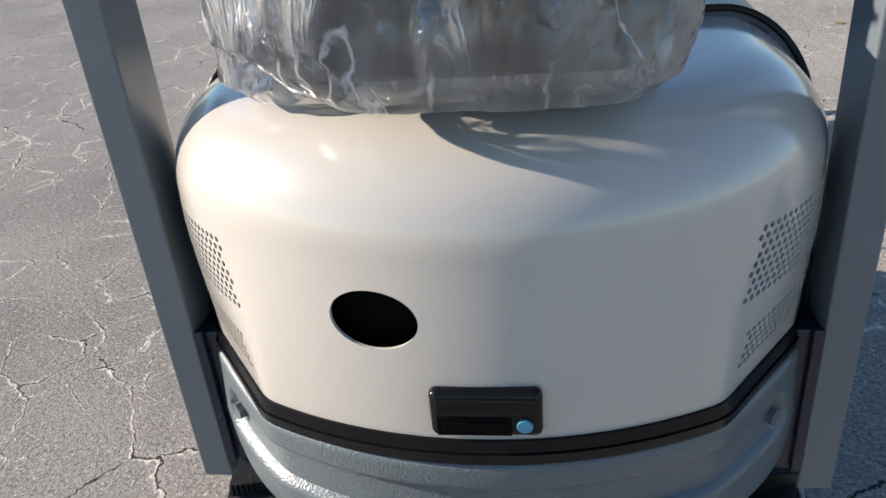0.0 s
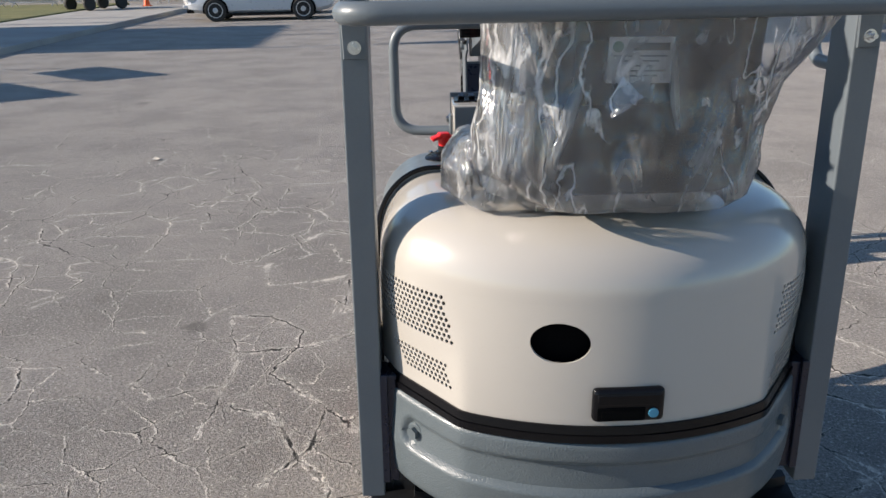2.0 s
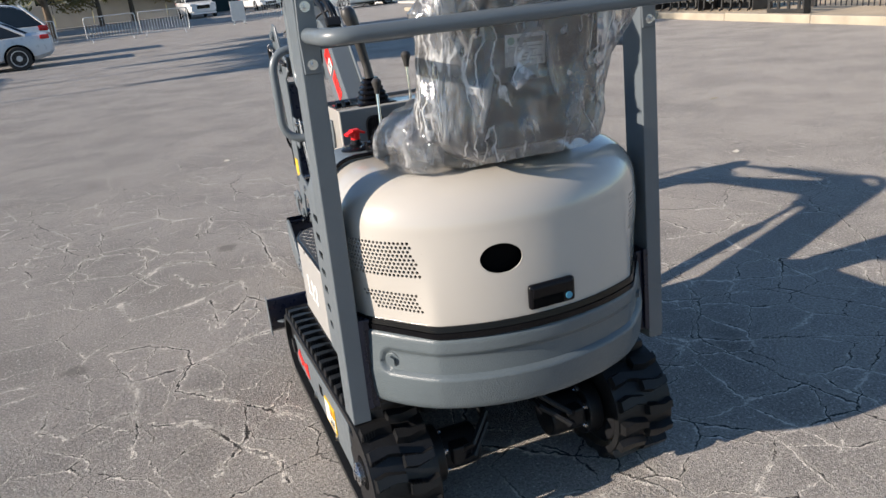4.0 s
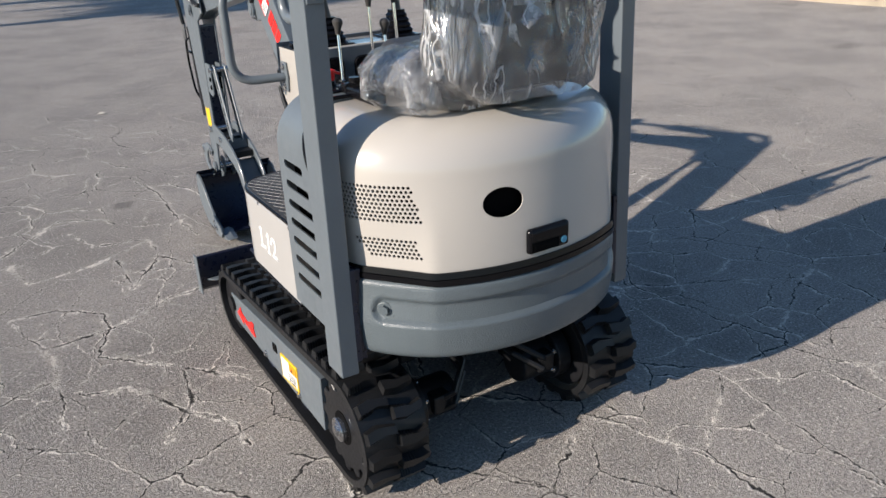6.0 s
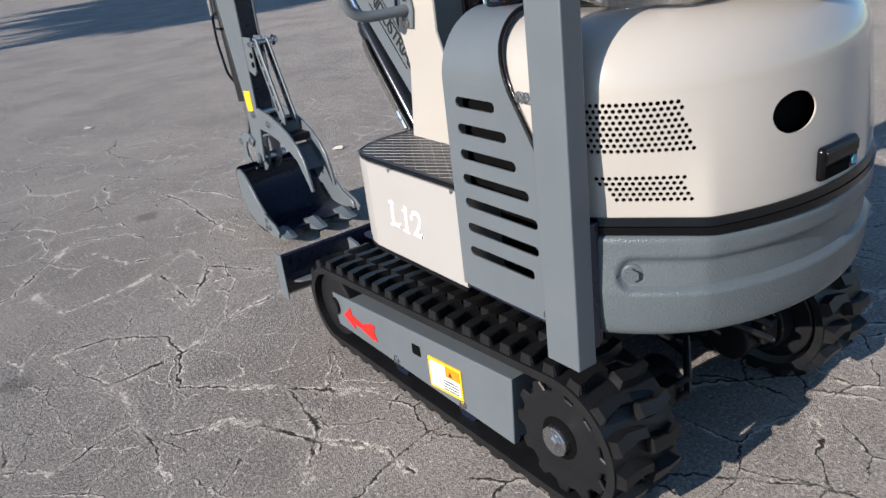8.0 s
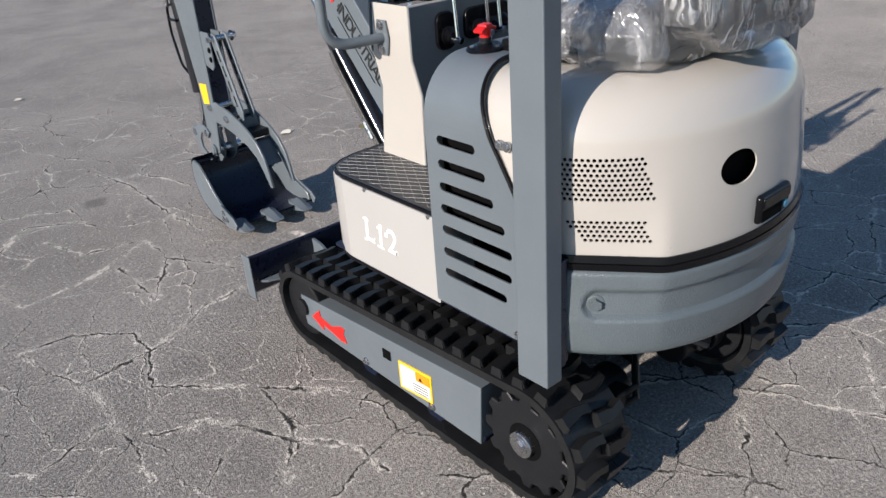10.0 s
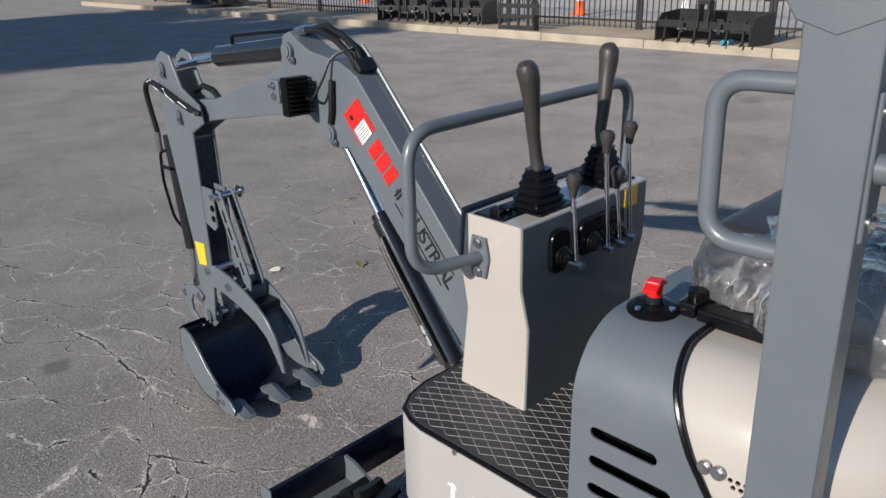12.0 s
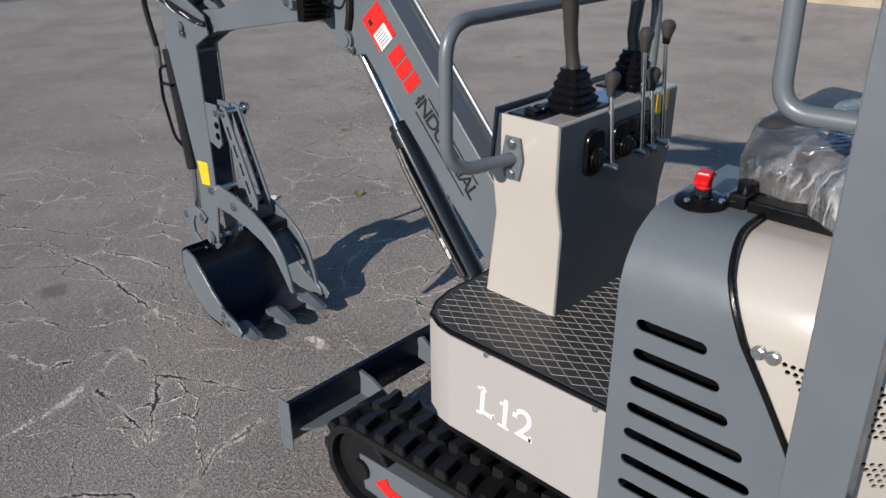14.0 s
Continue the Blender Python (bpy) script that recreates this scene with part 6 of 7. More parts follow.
part("back_film", bag([(1.130, 0.05, -0.775, 0.150, 0.055, 3.5), (1.150, 0.045, -0.775, 0.190, 0.066, 3.5), (1.20, 0.012, -0.772, 0.240, 0.074, 2.8), (1.27, 0.014, -0.770, 0.246, 0.074, 2.6), (1.34, 0.032, -0.764, 0.252, 0.072, 2.5),
                       (1.43, 0.074, -0.768, 0.288, 0.080, 2.3), (1.49, 0.082, -0.772, 0.308, 0.080, 2.2), (1.545, 0.065, -0.775, 0.240, 0.078, 2.6), (1.590, 0.052, -0.775, 0.190, 0.072, 3.2), (1.612, 0.050, -0.772, 0.165, 0.052, 3.2), (1.618, 0.05, -0.772, 0.09, 0.02, 2.5)], 3.1, 0.010, 170, 9), M["film"], cover, "crinkled clear film over the backrest", angle=50)
part("cushion_film", bag([(1.105, 0.03, -0.52, 0.195, 0.215, 4), (1.125, 0.02, -0.52, 0.225, 0.225, 4), (1.17, 0.015, -0.52, 0.232, 0.222, 4), (1.21, 0.03, -0.51, 0.205, 0.205, 4), (1.228, 0.04, -0.50, 0.165, 0.16, 3), (1.232, 0.04, -0.50, 0.08, 0.08, 2.5)], 7.7, 0.013), M["film"], cover, "crinkled clear film over the cushion", angle=50)
part("bunched_film", bag([(1.105, -0.20, -0.60, 0.05, 0.11, 2.5), (1.13, -0.215, -0.60, 0.065, 0.13, 2.5), (1.18, -0.215, -0.60, 0.062, 0.125, 2.5), (1.225, -0.195, -0.61, 0.05, 0.10, 2.5), (1.25, -0.17, -0.62, 0.02, 0.05, 2.2)], 12.3, 0.014, 110, 8), M["film"], cover, "bunched end of the clear film", angle=50)


def rag(corners, nu, nv, seed, amp):
    """A small loose piece of film between four corners."""
    bm = bmesh.new()
    a, b, c, d = [Vector(p) for p in corners]
    grid_ = []
    for i in range(nu + 1):
        row = []
        for j in range(nv + 1):
            p = a.lerp(b, i / nu).lerp(d.lerp(c, i / nu), j / nv)
            p += Vector((0.3, -1, 0.2)) * amp * crease(p, 22, seed) + Vector((0, 0, amp * 1.2)) * noise.noise(p * 30 + Vector((seed, 0, 0)))
            row.append(bm.verts.new(p))
        grid_.append(row)
    for i in range(nu):
        for j in range(nv):
            bm.faces.new((grid_[i][j], grid_[i + 1][j], grid_[i + 1][j + 1], grid_[i][j + 1]))
    return bm


part("torn_edge", rag([(-0.10, -0.866, 1.556), (0.225, -0.862, 1.556), (0.225, -0.866, 1.543), (-0.10, -0.870, 1.545)], 60, 5, 2.0, 0.006), M["film"], cover, "whitened torn edge of the film", angle=60)
part("torn_flap", rag([(-0.005, -0.848, 1.362), (0.028, -0.862, 1.330), (-0.024, -0.868, 1.300), (-0.030, -0.850, 1.318)], 14, 14, 5.0, 0.006), M["film"], cover, "folded torn flap of film", angle=60)

# ---- the lot round it ----
M["white_paint"] = mat("white_car_paint", (0.78, 0.78, 0.77), 0.25, second=(0.72, 0.72, 0.71), scale=2, coat=0.6)
M["silver"] = mat("silver_car_paint", (0.50, 0.53, 0.57), 0.30, 0.1, second=(0.47, 0.50, 0.54), scale=2, amount=0.3, coat=0.4)
M["glass"] = mat("dark_glass", (0.02, 0.024, 0.028), 0.06, second=(0.03, 0.035, 0.04), scale=2, rough_var=0.03)
M["tyre"] = mat("tyre_rubber", (0.02, 0.02, 0.02), 0.8, second=(0.03, 0.03, 0.03), scale=10)
M["rim"] = mat("silver_hubcap", (0.55, 0.56, 0.57), 0.35, 0.1, second=(0.4, 0.4, 0.4), scale=20)
M["lamp_red"] = mat("red_lamp", (0.45, 0.015, 0.015), 0.15, second=(0.3, 0.01, 0.01), scale=9)
M["lamp_clear"] = mat("clear_lamp", (0.7, 0.7, 0.7), 0.12, second=(0.55, 0.55, 0.56), scale=12)
M["galv"] = mat("galvanised_steel", (0.62, 0.63, 0.63), 0.4, 0.5, second=(0.5, 0.5, 0.5), scale=8)
M["iron"] = mat("black_iron", (0.018, 0.018, 0.019), 0.5, second=(0.03, 0.028, 0.026), scale=6)
M["implement"] = mat("black_implement_paint", (0.016, 0.017, 0.018), 0.4, second=(0.04, 0.036, 0.03), scale=5, amount=0.6)
M["cone"] = mat("cone_orange", (0.85, 0.12, 0.02), 0.5, second=(0.75, 0.10, 0.02), scale=8)
M["stucco"] = mat("tan_stucco", (0.68, 0.585, 0.47), 0.9, second=(0.60, 0.515, 0.41), scale=1.2, amount=0.7, fine=0.1, fine_scale=40, bump=0.004, bump_scale=30)
M["wall"] = mat("pale_wall", (0.66, 0.62, 0.55), 0.9, second=(0.55, 0.51, 0.45), scale=0.8, amount=0.7, fine=0.08, fine_scale=30)
M["roof"] = mat("grey_shingle", (0.21, 0.205, 0.2), 0.9, second=(0.15, 0.147, 0.143), scale=2.5, amount=0.8, fine=0.25, fine_scale=18, bump=0.02, bump_scale=9)
M["trim"] = mat("pale_trim", (0.62, 0.58, 0.5), 0.8, second=(0.55, 0.51, 0.44), scale=4)
M["bark"] = mat("brown_bark", (0.16, 0.12, 0.09), 0.95, second=(0.09, 0.07, 0.05), scale=8, amount=0.9, bump=0.03, bump_scale=20)
M["leaf_green"] = mat("olive_leaf", (0.15, 0.16, 0.06), 0.7, second=(0.085, 0.095, 0.035), scale=1.3, amount=0.9)
M["leaf_gold"] = mat("golden_leaf", (0.55, 0.38, 0.03), 0.7, second=(0.33, 0.30, 0.04), scale=1.5, amount=0.9)
M["leaf_dry"] = mat("dry_brown_leaf", (0.30, 0.24, 0.11), 0.8, second=(0.18, 0.16, 0.06), scale=1.5, amount=0.9)
M["hill"] = mat("dry_grass_slope", (0.46, 0.39, 0.20), 0.95, second=(0.26, 0.25, 0.10), scale=0.12, amount=0.9, fine=0.3, fine_scale=3, bump=0.1, bump_scale=3)
M["green_paint"] = mat("green_paint", (0.03, 0.16, 0.07), 0.5, second=(0.02, 0.12, 0.05), scale=6)
M["screen"] = mat("dark_windscreen_cloth", (0.015, 0.035, 0.035), 0.9, second=(0.02, 0.045, 0.045), scale=2)

# the walkway side lies a little askew to the kerb side
ASIDE = Matrix.Translation((-0.33, -2.137, 0)) @ pose(0, 0, 0, 0, 0, 2.6) @ Matrix.Translation((0.418, 2.199, 0))
# kerbs, verge, pavement, road beyond the fence
flat("verge", KERB_R + 0.17, -14, 13.9, 31.2, 0.135, 0.3, M["dirt"], "dry dirt verge behind the kerb", "dirt verge", 0.03)
flat("road", 13.9, -14, 46, 70, 0.10, 0.3, M["road"], "sunlit pale road surface beyond the fence", "road")
for k in range(20):
    y0 = -14 + k * 2.26
    ob = part("kerb", box((KERB_R, y0, -0.1), (KERB_R + 0.17, y0 + 2.25, 0.15 + 0.006 * math.sin(k * 2.1)), 0.022, 3), M["concrete"])
    tagged(ob, "worn pale concrete kerb stone", "kerb", "right kerb", "structure")
for k in range(4):
    ob = part("kerb", box((KERB_R + 0.02 + k * 0.78, 31.22, -0.1), (KERB_R + 0.02 + k * 0.78 + 0.77, 31.39, 0.15), 0.022, 3), M["concrete"])
    tagged(ob, "worn pale concrete kerb stone", "kerb", "right kerb", "structure")
walkway = flat("pavement", -12.0, 6, KERB_L - 0.16, 34, 0.12, 0.3, M["pave"], "shaded grey concrete walkway", "pavement")
for k in range(14):
    ob = part("kerb", box((KERB_L - 0.16, 6 + k * 2.01, -0.1), (KERB_L, 6 + k * 2.01 + 2.0, 0.135), 0.02, 3), M["pave"])
    ob.matrix_basis = ASIDE
    tagged(ob, "grey concrete kerb stone along the walkway", "kerb", "left kerb", "structure")
walkway.matrix_basis = ASIDE
lawn = flat("lawn", -60, 6, -12.0, 36, 0.16, 0.3, M["lawn"], "patchy lawn beside the walkway", "lawn", 0.05)
lawn.matrix_basis = ASIDE
part("kerb_break", box((-9.9, 29.6, 0.118), (-8.2, 29.9, 0.128), 0.004), M["concrete"], m=ASIDE)
tagged(bpy.data.objects["kerb_break"], "pale painted strip across the walkway", "painted strip", kind="structure")


# ---- fence of black pickets ----
def fence(x, y0, y1, z, group):
    ob = thing("fence", Matrix.Translation((x, y0, z)), "black iron picket fence along the dirt verge", "fence", group)
    ln = y1 - y0
    for zz in (0.16, 1.72):
        part("rail", box((-0.015, 0, zz - 0.02), (0.015, ln, zz + 0.02)), M["iron"], ob)
    pk = mesh_of("picket", box((-0.009, -0.009, 0.02), (0.009, 0.009, 1.85)), M["iron"], False)
    n = int(ln / 0.125)
    for k in range(1, n):
        p = new("picket", pk)
        p.parent = ob
        p.matrix_basis = Matrix.Translation((0, k * ln / n, 0))
    for k in range(2):
        part("post", box((-0.03, k * ln - 0.03, -0.1), (0.03, k * ln + 0.03, 1.95), 0.004), M["iron"], ob)
    return ob


for k in range(12):
    fence(12.3, -3.0 + k * 2.6, -3.0 + (k + 1) * 2.6 - 0.07, 0.135, "fence panels")


# ---- crowd barriers ----
def barrier():
    ob = thing("crowd_barrier", Matrix(), "galvanised steel crowd barrier on the asphalt", "barrier", "crowd barriers")
    fr = fillet([(-1.05, 0, 0.16), (-1.05, 0, 1.08), (1.05, 0, 1.08), (1.05, 0, 0.16)], 0.1, 5, True)
    part("frame", sweep(fr, 0.02, 8, True), M["galv"], ob)
    bar_ = mesh_of("bar", cyl((0, 0, 0.17), (0, 0, 1.07), 0.009, n=6), M["galv"])
    for k in range(1, 17):
        b_ = new("bar", bar_)
        b_.parent = ob
        b_.matrix_basis = Matrix.Translation((-1.05 + k * 2.1 / 17, 0, 0))
    for x in (-0.85, 0.85):
        part("foot", sweep([(x, -0.3, 0.012), (x, -0.22, 0.06), (x, 0, 0.16), (x, 0.22, 0.06), (x, 0.3, 0.012)], 0.018, 8), M["galv"], ob)
    return ob


first_barrier = barrier()
spots = [(-1.47, 35.25, 4.6), (0.78, 35.55, -1.4), (5.43, 37.54, 5.6), (7.66, 38.42, 24.6), (9.65, 39.69, 32.6), (11.42, 41.35, 42.6), (12.98, 43.2, 47.6),
         (-12.49, 33.45, 2.6), (-14.73, 33.31, 4.6), (-16.97, 33.37, 0.6), (-19.2, 33.23, 3.6), (-21.43, 33.28, 2.6), (-10.47, 33.97, 10.6), (-4.82, 36.29, 5.6)]
first_barrier.matrix_basis = pose(spots[0][0], spots[0][1], 0, 0, 0, spots[0][2])
for x, y, a in spots[1:]:
    copy_thing(first_barrier, pose(x, y, 0.16 if x < -8.1 else 0, 0, 0, a))
gate = thing("barrier_end", pose(4.31, 37.3, 0, 0, 0, 2.6), "upright galvanised barrier panel seen end on", "barrier")
part("panel", box((-0.34, -0.02, 0.18), (0.34, 0.02, 1.10), 0.01), M["galv"], gate)
for x in (-0.25, 0.25):
    part("foot", sweep([(x - 0.08, -0.25, 0.015), (x, 0, 0.2), (x + 0.08, 0.25, 0.015)], 0.02, 8), M["galv"], gate)


# ---- cars ----
def car(name, label, length, width, height, paint, style, group="parked cars"):
    """Faces -y at the origin, standing on z = 0."""
    ob = thing(name, Matrix(), label, "car", group)
    L, W = length, width / 2
    if style == "sedan":
        base = [(0.0, 0.36, 0.56, 0.78), (0.03, 0.28, 0.66, 0.90), (0.10, 0.24, 0.74, 0.97), (0.26, 0.22, 0.88, 1.0), (0.45, 0.22, 0.90, 1.0), (0.70, 0.22, 0.93, 1.0), (0.90, 0.25, 0.97, 0.97), (0.98, 0.33, 0.93, 0.88), (1.0, 0.42, 0.80, 0.80)]
        roof = [(0.27, 0.885, 0.90), (0.43, height - 0.06, 0.76), (0.55, height, 0.72), (0.70, height - 0.05, 0.72), (0.86, 0.975, 0.86)]
    else:
        base = [(0.0, 0.42, 0.80, 0.84), (0.03, 0.34, 0.98, 0.93), (0.10, 0.30, 1.04, 0.98), (0.26, 0.28, 1.10, 1.0), (0.45, 0.28, 1.12, 1.0), (0.70, 0.28, 1.14, 1.0), (0.93, 0.30, 1.14, 0.98), (0.99, 0.38, 1.10, 0.93), (1.0, 0.48, 0.95, 0.88)]
        roof = [(0.25, 1.105, 0.92), (0.37, height - 0.09, 0.80), (0.47, height, 0.78), (0.86, height - 0.03, 0.78), (0.985, 1.13, 0.88)]
    bm = bmesh.new()
    rings = []
    for f, z0, z1, w in base:
        y = (f - 0.5) * L
        prof = [(-0.82, z0), (-0.97, z0 + 0.10), (-1.0, (z0 + z1) / 2 + 0.05), (-0.95, z1 - 0.05), (-0.80, z1), (0, z1 + 0.02), (0.80, z1), (0.95, z1 - 0.05), (1.0, (z0 + z1) / 2 + 0.05), (0.97, z0 + 0.10), (0.82, z0)]
        rings.append([bm.verts.new((p * W * w, y, z)) for p, z in prof])
    for a, b in zip(rings, rings[1:]):
        for k in range(len(a)):
            bm.faces.new((a[k], a[(k + 1) % len(a)], b[(k + 1) % len(a)], b[k]))
    bm.faces.new(rings[0])
    bm.faces.new(rings[-1])
    part("body", bm, paint, ob, angle=30)
    gm = bmesh.new()
    rr = []
    fs = np.linspace(roof[0][0], roof[-1][0], 15)
    curve = [np.interp(fs, [r[0] for r in roof], [r[k] for r in roof]) for k in (1, 2)]
    for _ in range(2):
        for c in curve:
            c[1:-1] = 0.25 * c[:-2] + 0.5 * c[1:-1] + 0.25 * c[2:]
    shape = list(zip(fs.tolist(), curve[0].tolist(), curve[1].tolist()))
    for (f, z, w) in shape:
        y = (f - 0.5) * L
        zb = float(np.interp(f, [b[0] for b in base], [b[2] for b in base])) - 0.03
        wb = 0.90 * W
        rr.append([gm.verts.new((-wb, y, zb)), gm.verts.new((-w * W, y, max(z - 0.04, zb + 0.005))), gm.verts.new((-w * W * 0.8, y, max(z, zb + 0.01))), gm.verts.new((w * W * 0.8, y, max(z, zb + 0.01))), gm.verts.new((w * W, y, max(z - 0.04, zb + 0.005))), gm.verts.new((wb, y, zb))])
    for a, b in zip(rr, rr[1:]):
        for k in range(5):
            gm.faces.new((a[k], a[k + 1], b[k + 1], b[k]))
    part("window_glass", gm, M["glass"], ob, "dark window glass", angle=25)
    tm_ = bmesh.new()
    tops = [r for r in shape if roof[1][0] - 0.01 <= r[0] <= roof[-2][0] + 0.03]
    tr = []
    for f, z, w in tops:
        y = (f - 0.5) * L
        tr.append([tm_.verts.new((-w * W * 1.01, y, z - 0.055)), tm_.verts.new((-w * W * 0.82, y, z + 0.008)), tm_.verts.new((0, y, z + 0.02)), tm_.verts.new((w * W * 0.82, y, z + 0.008)), tm_.verts.new((w * W * 1.01, y, z - 0.055))])
    for a, b in zip(tr, tr[1:]):
        for k in range(4):
            tm_.faces.new((a[k], a[k + 1], b[k + 1], b[k]))
    part("roof_panel", tm_, paint, ob)
    for sx in (-1, 1):
        # pillars
        for (f0, z0_, w0), (f1, z1_, w1) in ((roof[0], roof[1]), (roof[-1], roof[-2])):
            zb = float(np.interp(f0, [b[0] for b in base], [b[2] for b in base])) - 0.02
            part("pillar", sweep([(sx * 0.905 * W, (f0 - 0.5) * L, zb), (sx * w1 * W * 1.0, (f1 - 0.5) * L, z1_ - 0.045)], 0.035, 6), paint, ob)
        fm = 0.57
        part("pillar", sweep([(sx * 0.91 * W, (fm - 0.5) * L, 0.88 if style == "sedan" else 1.1), (sx * roof[2][2] * W * 1.01, (fm - 0.51) * L, height - 0.05)], 0.03, 6), M["black"] if style != "sedan" else paint, ob)
        part("mirror", moved(rounded_slab(0.10, 0.12, 0.13, 0.04, 3), Matrix.Translation((sx * W * 1.06, -0.20 * L, 1.0 if style == "sedan" else 1.25))), paint, ob)
        part("headlamp", box((sx * W * 0.50, -0.497 * L, 0.60 if style == "sedan" else 0.80), (sx * W * 0.90, -0.44 * L, 0.72 if style == "sedan" else 0.98), 0.03), M["lamp_clear"], ob)
        part("tail_lamp", box((sx * W * 0.56, 0.44 * L, 0.80 if style == "sedan" else 0.95), (sx * W * 0.95, 0.494 * L, 0.92 if style == "sedan" else 1.12), 0.03), M["lamp_red"], ob)
        part("door_handle", box((sx * W * 0.99, -0.03 * L, 0.84), (sx * W * 1.02, 0.02 * L, 0.87), 0.006), paint, ob)
        part("sill", box((sx * W * 0.80, -0.30 * L, 0.20), (sx * W * 0.99, 0.30 * L, 0.26), 0.02), M["black"], ob)
        for f in (-0.305, 0.295):
            r = 0.335 if style == "sedan" else 0.385
            wh = part("wheel", moved(lathe([(r * 0.62, -0.105), (r * 0.93, -0.105), (r, -0.08), (r, 0.08), (r * 0.93, 0.105), (r * 0.62, 0.105)], None, 28), Matrix.Translation((sx * (W - 0.085), f * L, r)) @ pose(0, 0, 0, 0, 90, 0)), M["tyre"], ob)
            part("rim", lathe([(0.0, 0.012), (r * 0.20, 0.010), (r * 0.30, 0.0), (r * 0.58, 0.004), (r * 0.66, 0.012), (r * 0.68, 0.0)], Matrix.Translation((sx * (W + 0.014), f * L, r)) @ pose(0, 0, 0, 0, 90 * sx, 0), 28), M["rim"], wh)
            for a in range(8):
                q = radians(a * 45 + 10)
                # black dots stand for the shaded slots of the rim
                part("rim_slot", cyl((sx * (W + 0.012), f * L + r * 0.45 * math.cos(q), r + r * 0.45 * math.sin(q)), (sx * (W + 0.020), f * L + r * 0.45 * math.cos(q), r + r * 0.45 * math.sin(q)), r * 0.075, n=8), M["void"], wh)
            arch = [(f * L + 1.16 * r * math.cos(a), r + 1.16 * r * math.sin(a)) for a in np.linspace(-0.25, math.pi + 0.25, 15)] + [(f * L + 0.98 * r * math.cos(a), r + 0.98 * r * math.sin(a)) for a in np.linspace(math.pi + 0.25, -0.25, 15)]
            # black band painted for the shaded gap round the tyre
            part("wheel_arch", prism(arch, "x", sx * (W - 0.10), sx * (W + 0.004)), M["void"], ob)
    part("front_grille", box((-W * 0.45, -0.505 * L, 0.42 if style == "sedan" else 0.62), (W * 0.45, -0.47 * L, 0.60 if style == "sedan" else 0.86), 0.02), M["black"], ob)
    part("bumper", box((-W * 0.86, -0.507 * L, 0.26), (W * 0.86, -0.46 * L, 0.38), 0.03), M["black"] if style == "sedan" else paint, ob)
    part("plate_bar", box((-0.16, 0.4985 * L, 0.62), (0.16, 0.503 * L, 0.72), 0.004), M["decal_white"], ob)
    return ob


# the silver saloon and the white wagon behind it face -x
silver_car = car("sedan", "silver four-door saloon parked on the asphalt", 4.45, 1.80, 1.46, M["silver"], "sedan")
silver_car.matrix_basis = pose(-5.19, 23.57, 0, 0, 0, -87.4)
wagon = car("suv", "white sport utility wagon parked behind the saloon", 5.2, 1.98, 1.86, M["white_paint"], "suv")
wagon.matrix_basis = pose(-5.81, 26.72, 0, 0, 0, -85.4)
copy_thing(wagon, pose(4.06, 57.81, 0, 0, 0, 6.6))
white_sedan = car("sedan", "white four-door saloon behind the crowd barriers", 4.95, 1.88, 1.46, M["white_paint"], "sedan")
white_sedan.matrix_basis = pose(11.79, 42.36, 0, 0, 0, -73.4)
copy_thing(white_sedan, pose(9.08, 60.51, 0, 0, 0, 10.6))
for x, y, a in ((13.1, 58.24, 10), (11.46, 62.6, 12)):
    copy_thing(wagon, pose(x, y, 0, 0, 0, a))
copy_thing(wagon, pose(21.8, 10.3, 0.10, 0, 0, 12))
copy_thing(wagon, pose(18.22, 71.84, 0, 0, 0, 82.6))


# ---- traffic cones, lamp pole ----
def traffic_cone(m, label="orange traffic cone with a white collar", group="traffic cones"):
    ob = thing("traffic_cone", m, label, "traffic cone", group)
    part("base", box((-0.18, -0.18, 0), (0.18, 0.18, 0.03), 0.01), M["cone"], ob)
    part("body", lathe([(0.0, 0.71), (0.028, 0.71), (0.032, 0.68), (0.135, 0.03), (0.0, 0.03)], None, 18), M["cone"], ob)
    part("collar", lathe([(0.058, 0.54), (0.090, 0.34), (0.094, 0.34), (0.062, 0.54)], None, 18), M["decal_white"], ob)
    return ob


cone0 = traffic_cone(pose(-11.71, 32.09, 0.12, 0, 0, 2.6))
for x, y, z in ((14.82, 16.7, 0.10), (14.8, 14.5, 0.10), (14.95, 10.65, 0.10), (12.95, 6.75, 0.135), (15.75, 19.9, 0.10)):
    copy_thing(cone0, pose(x, y, z))
pole = thing("lamp_pole", pose(12.35, 31.0, 0.13), "white painted steel lamp pole on the verge", "pole")
part("shaft", cyl((0, 0, 0), (0, 0, 8.0), 0.11, 0.08, 20), M["white_paint"], pole)
part("base_plate", box((-0.2, -0.2, 0), (0.2, 0.2, 0.03), 0.005), M["galv"], pole)
ypole = thing("bollard_post", pose(15.4, 24.0, 0.1), "tall yellow painted steel post", "post")
part("shaft", cyl((0, 0, 0), (0, 0, 3.6), 0.16, n=18), M["decal_yellow"], ypole)


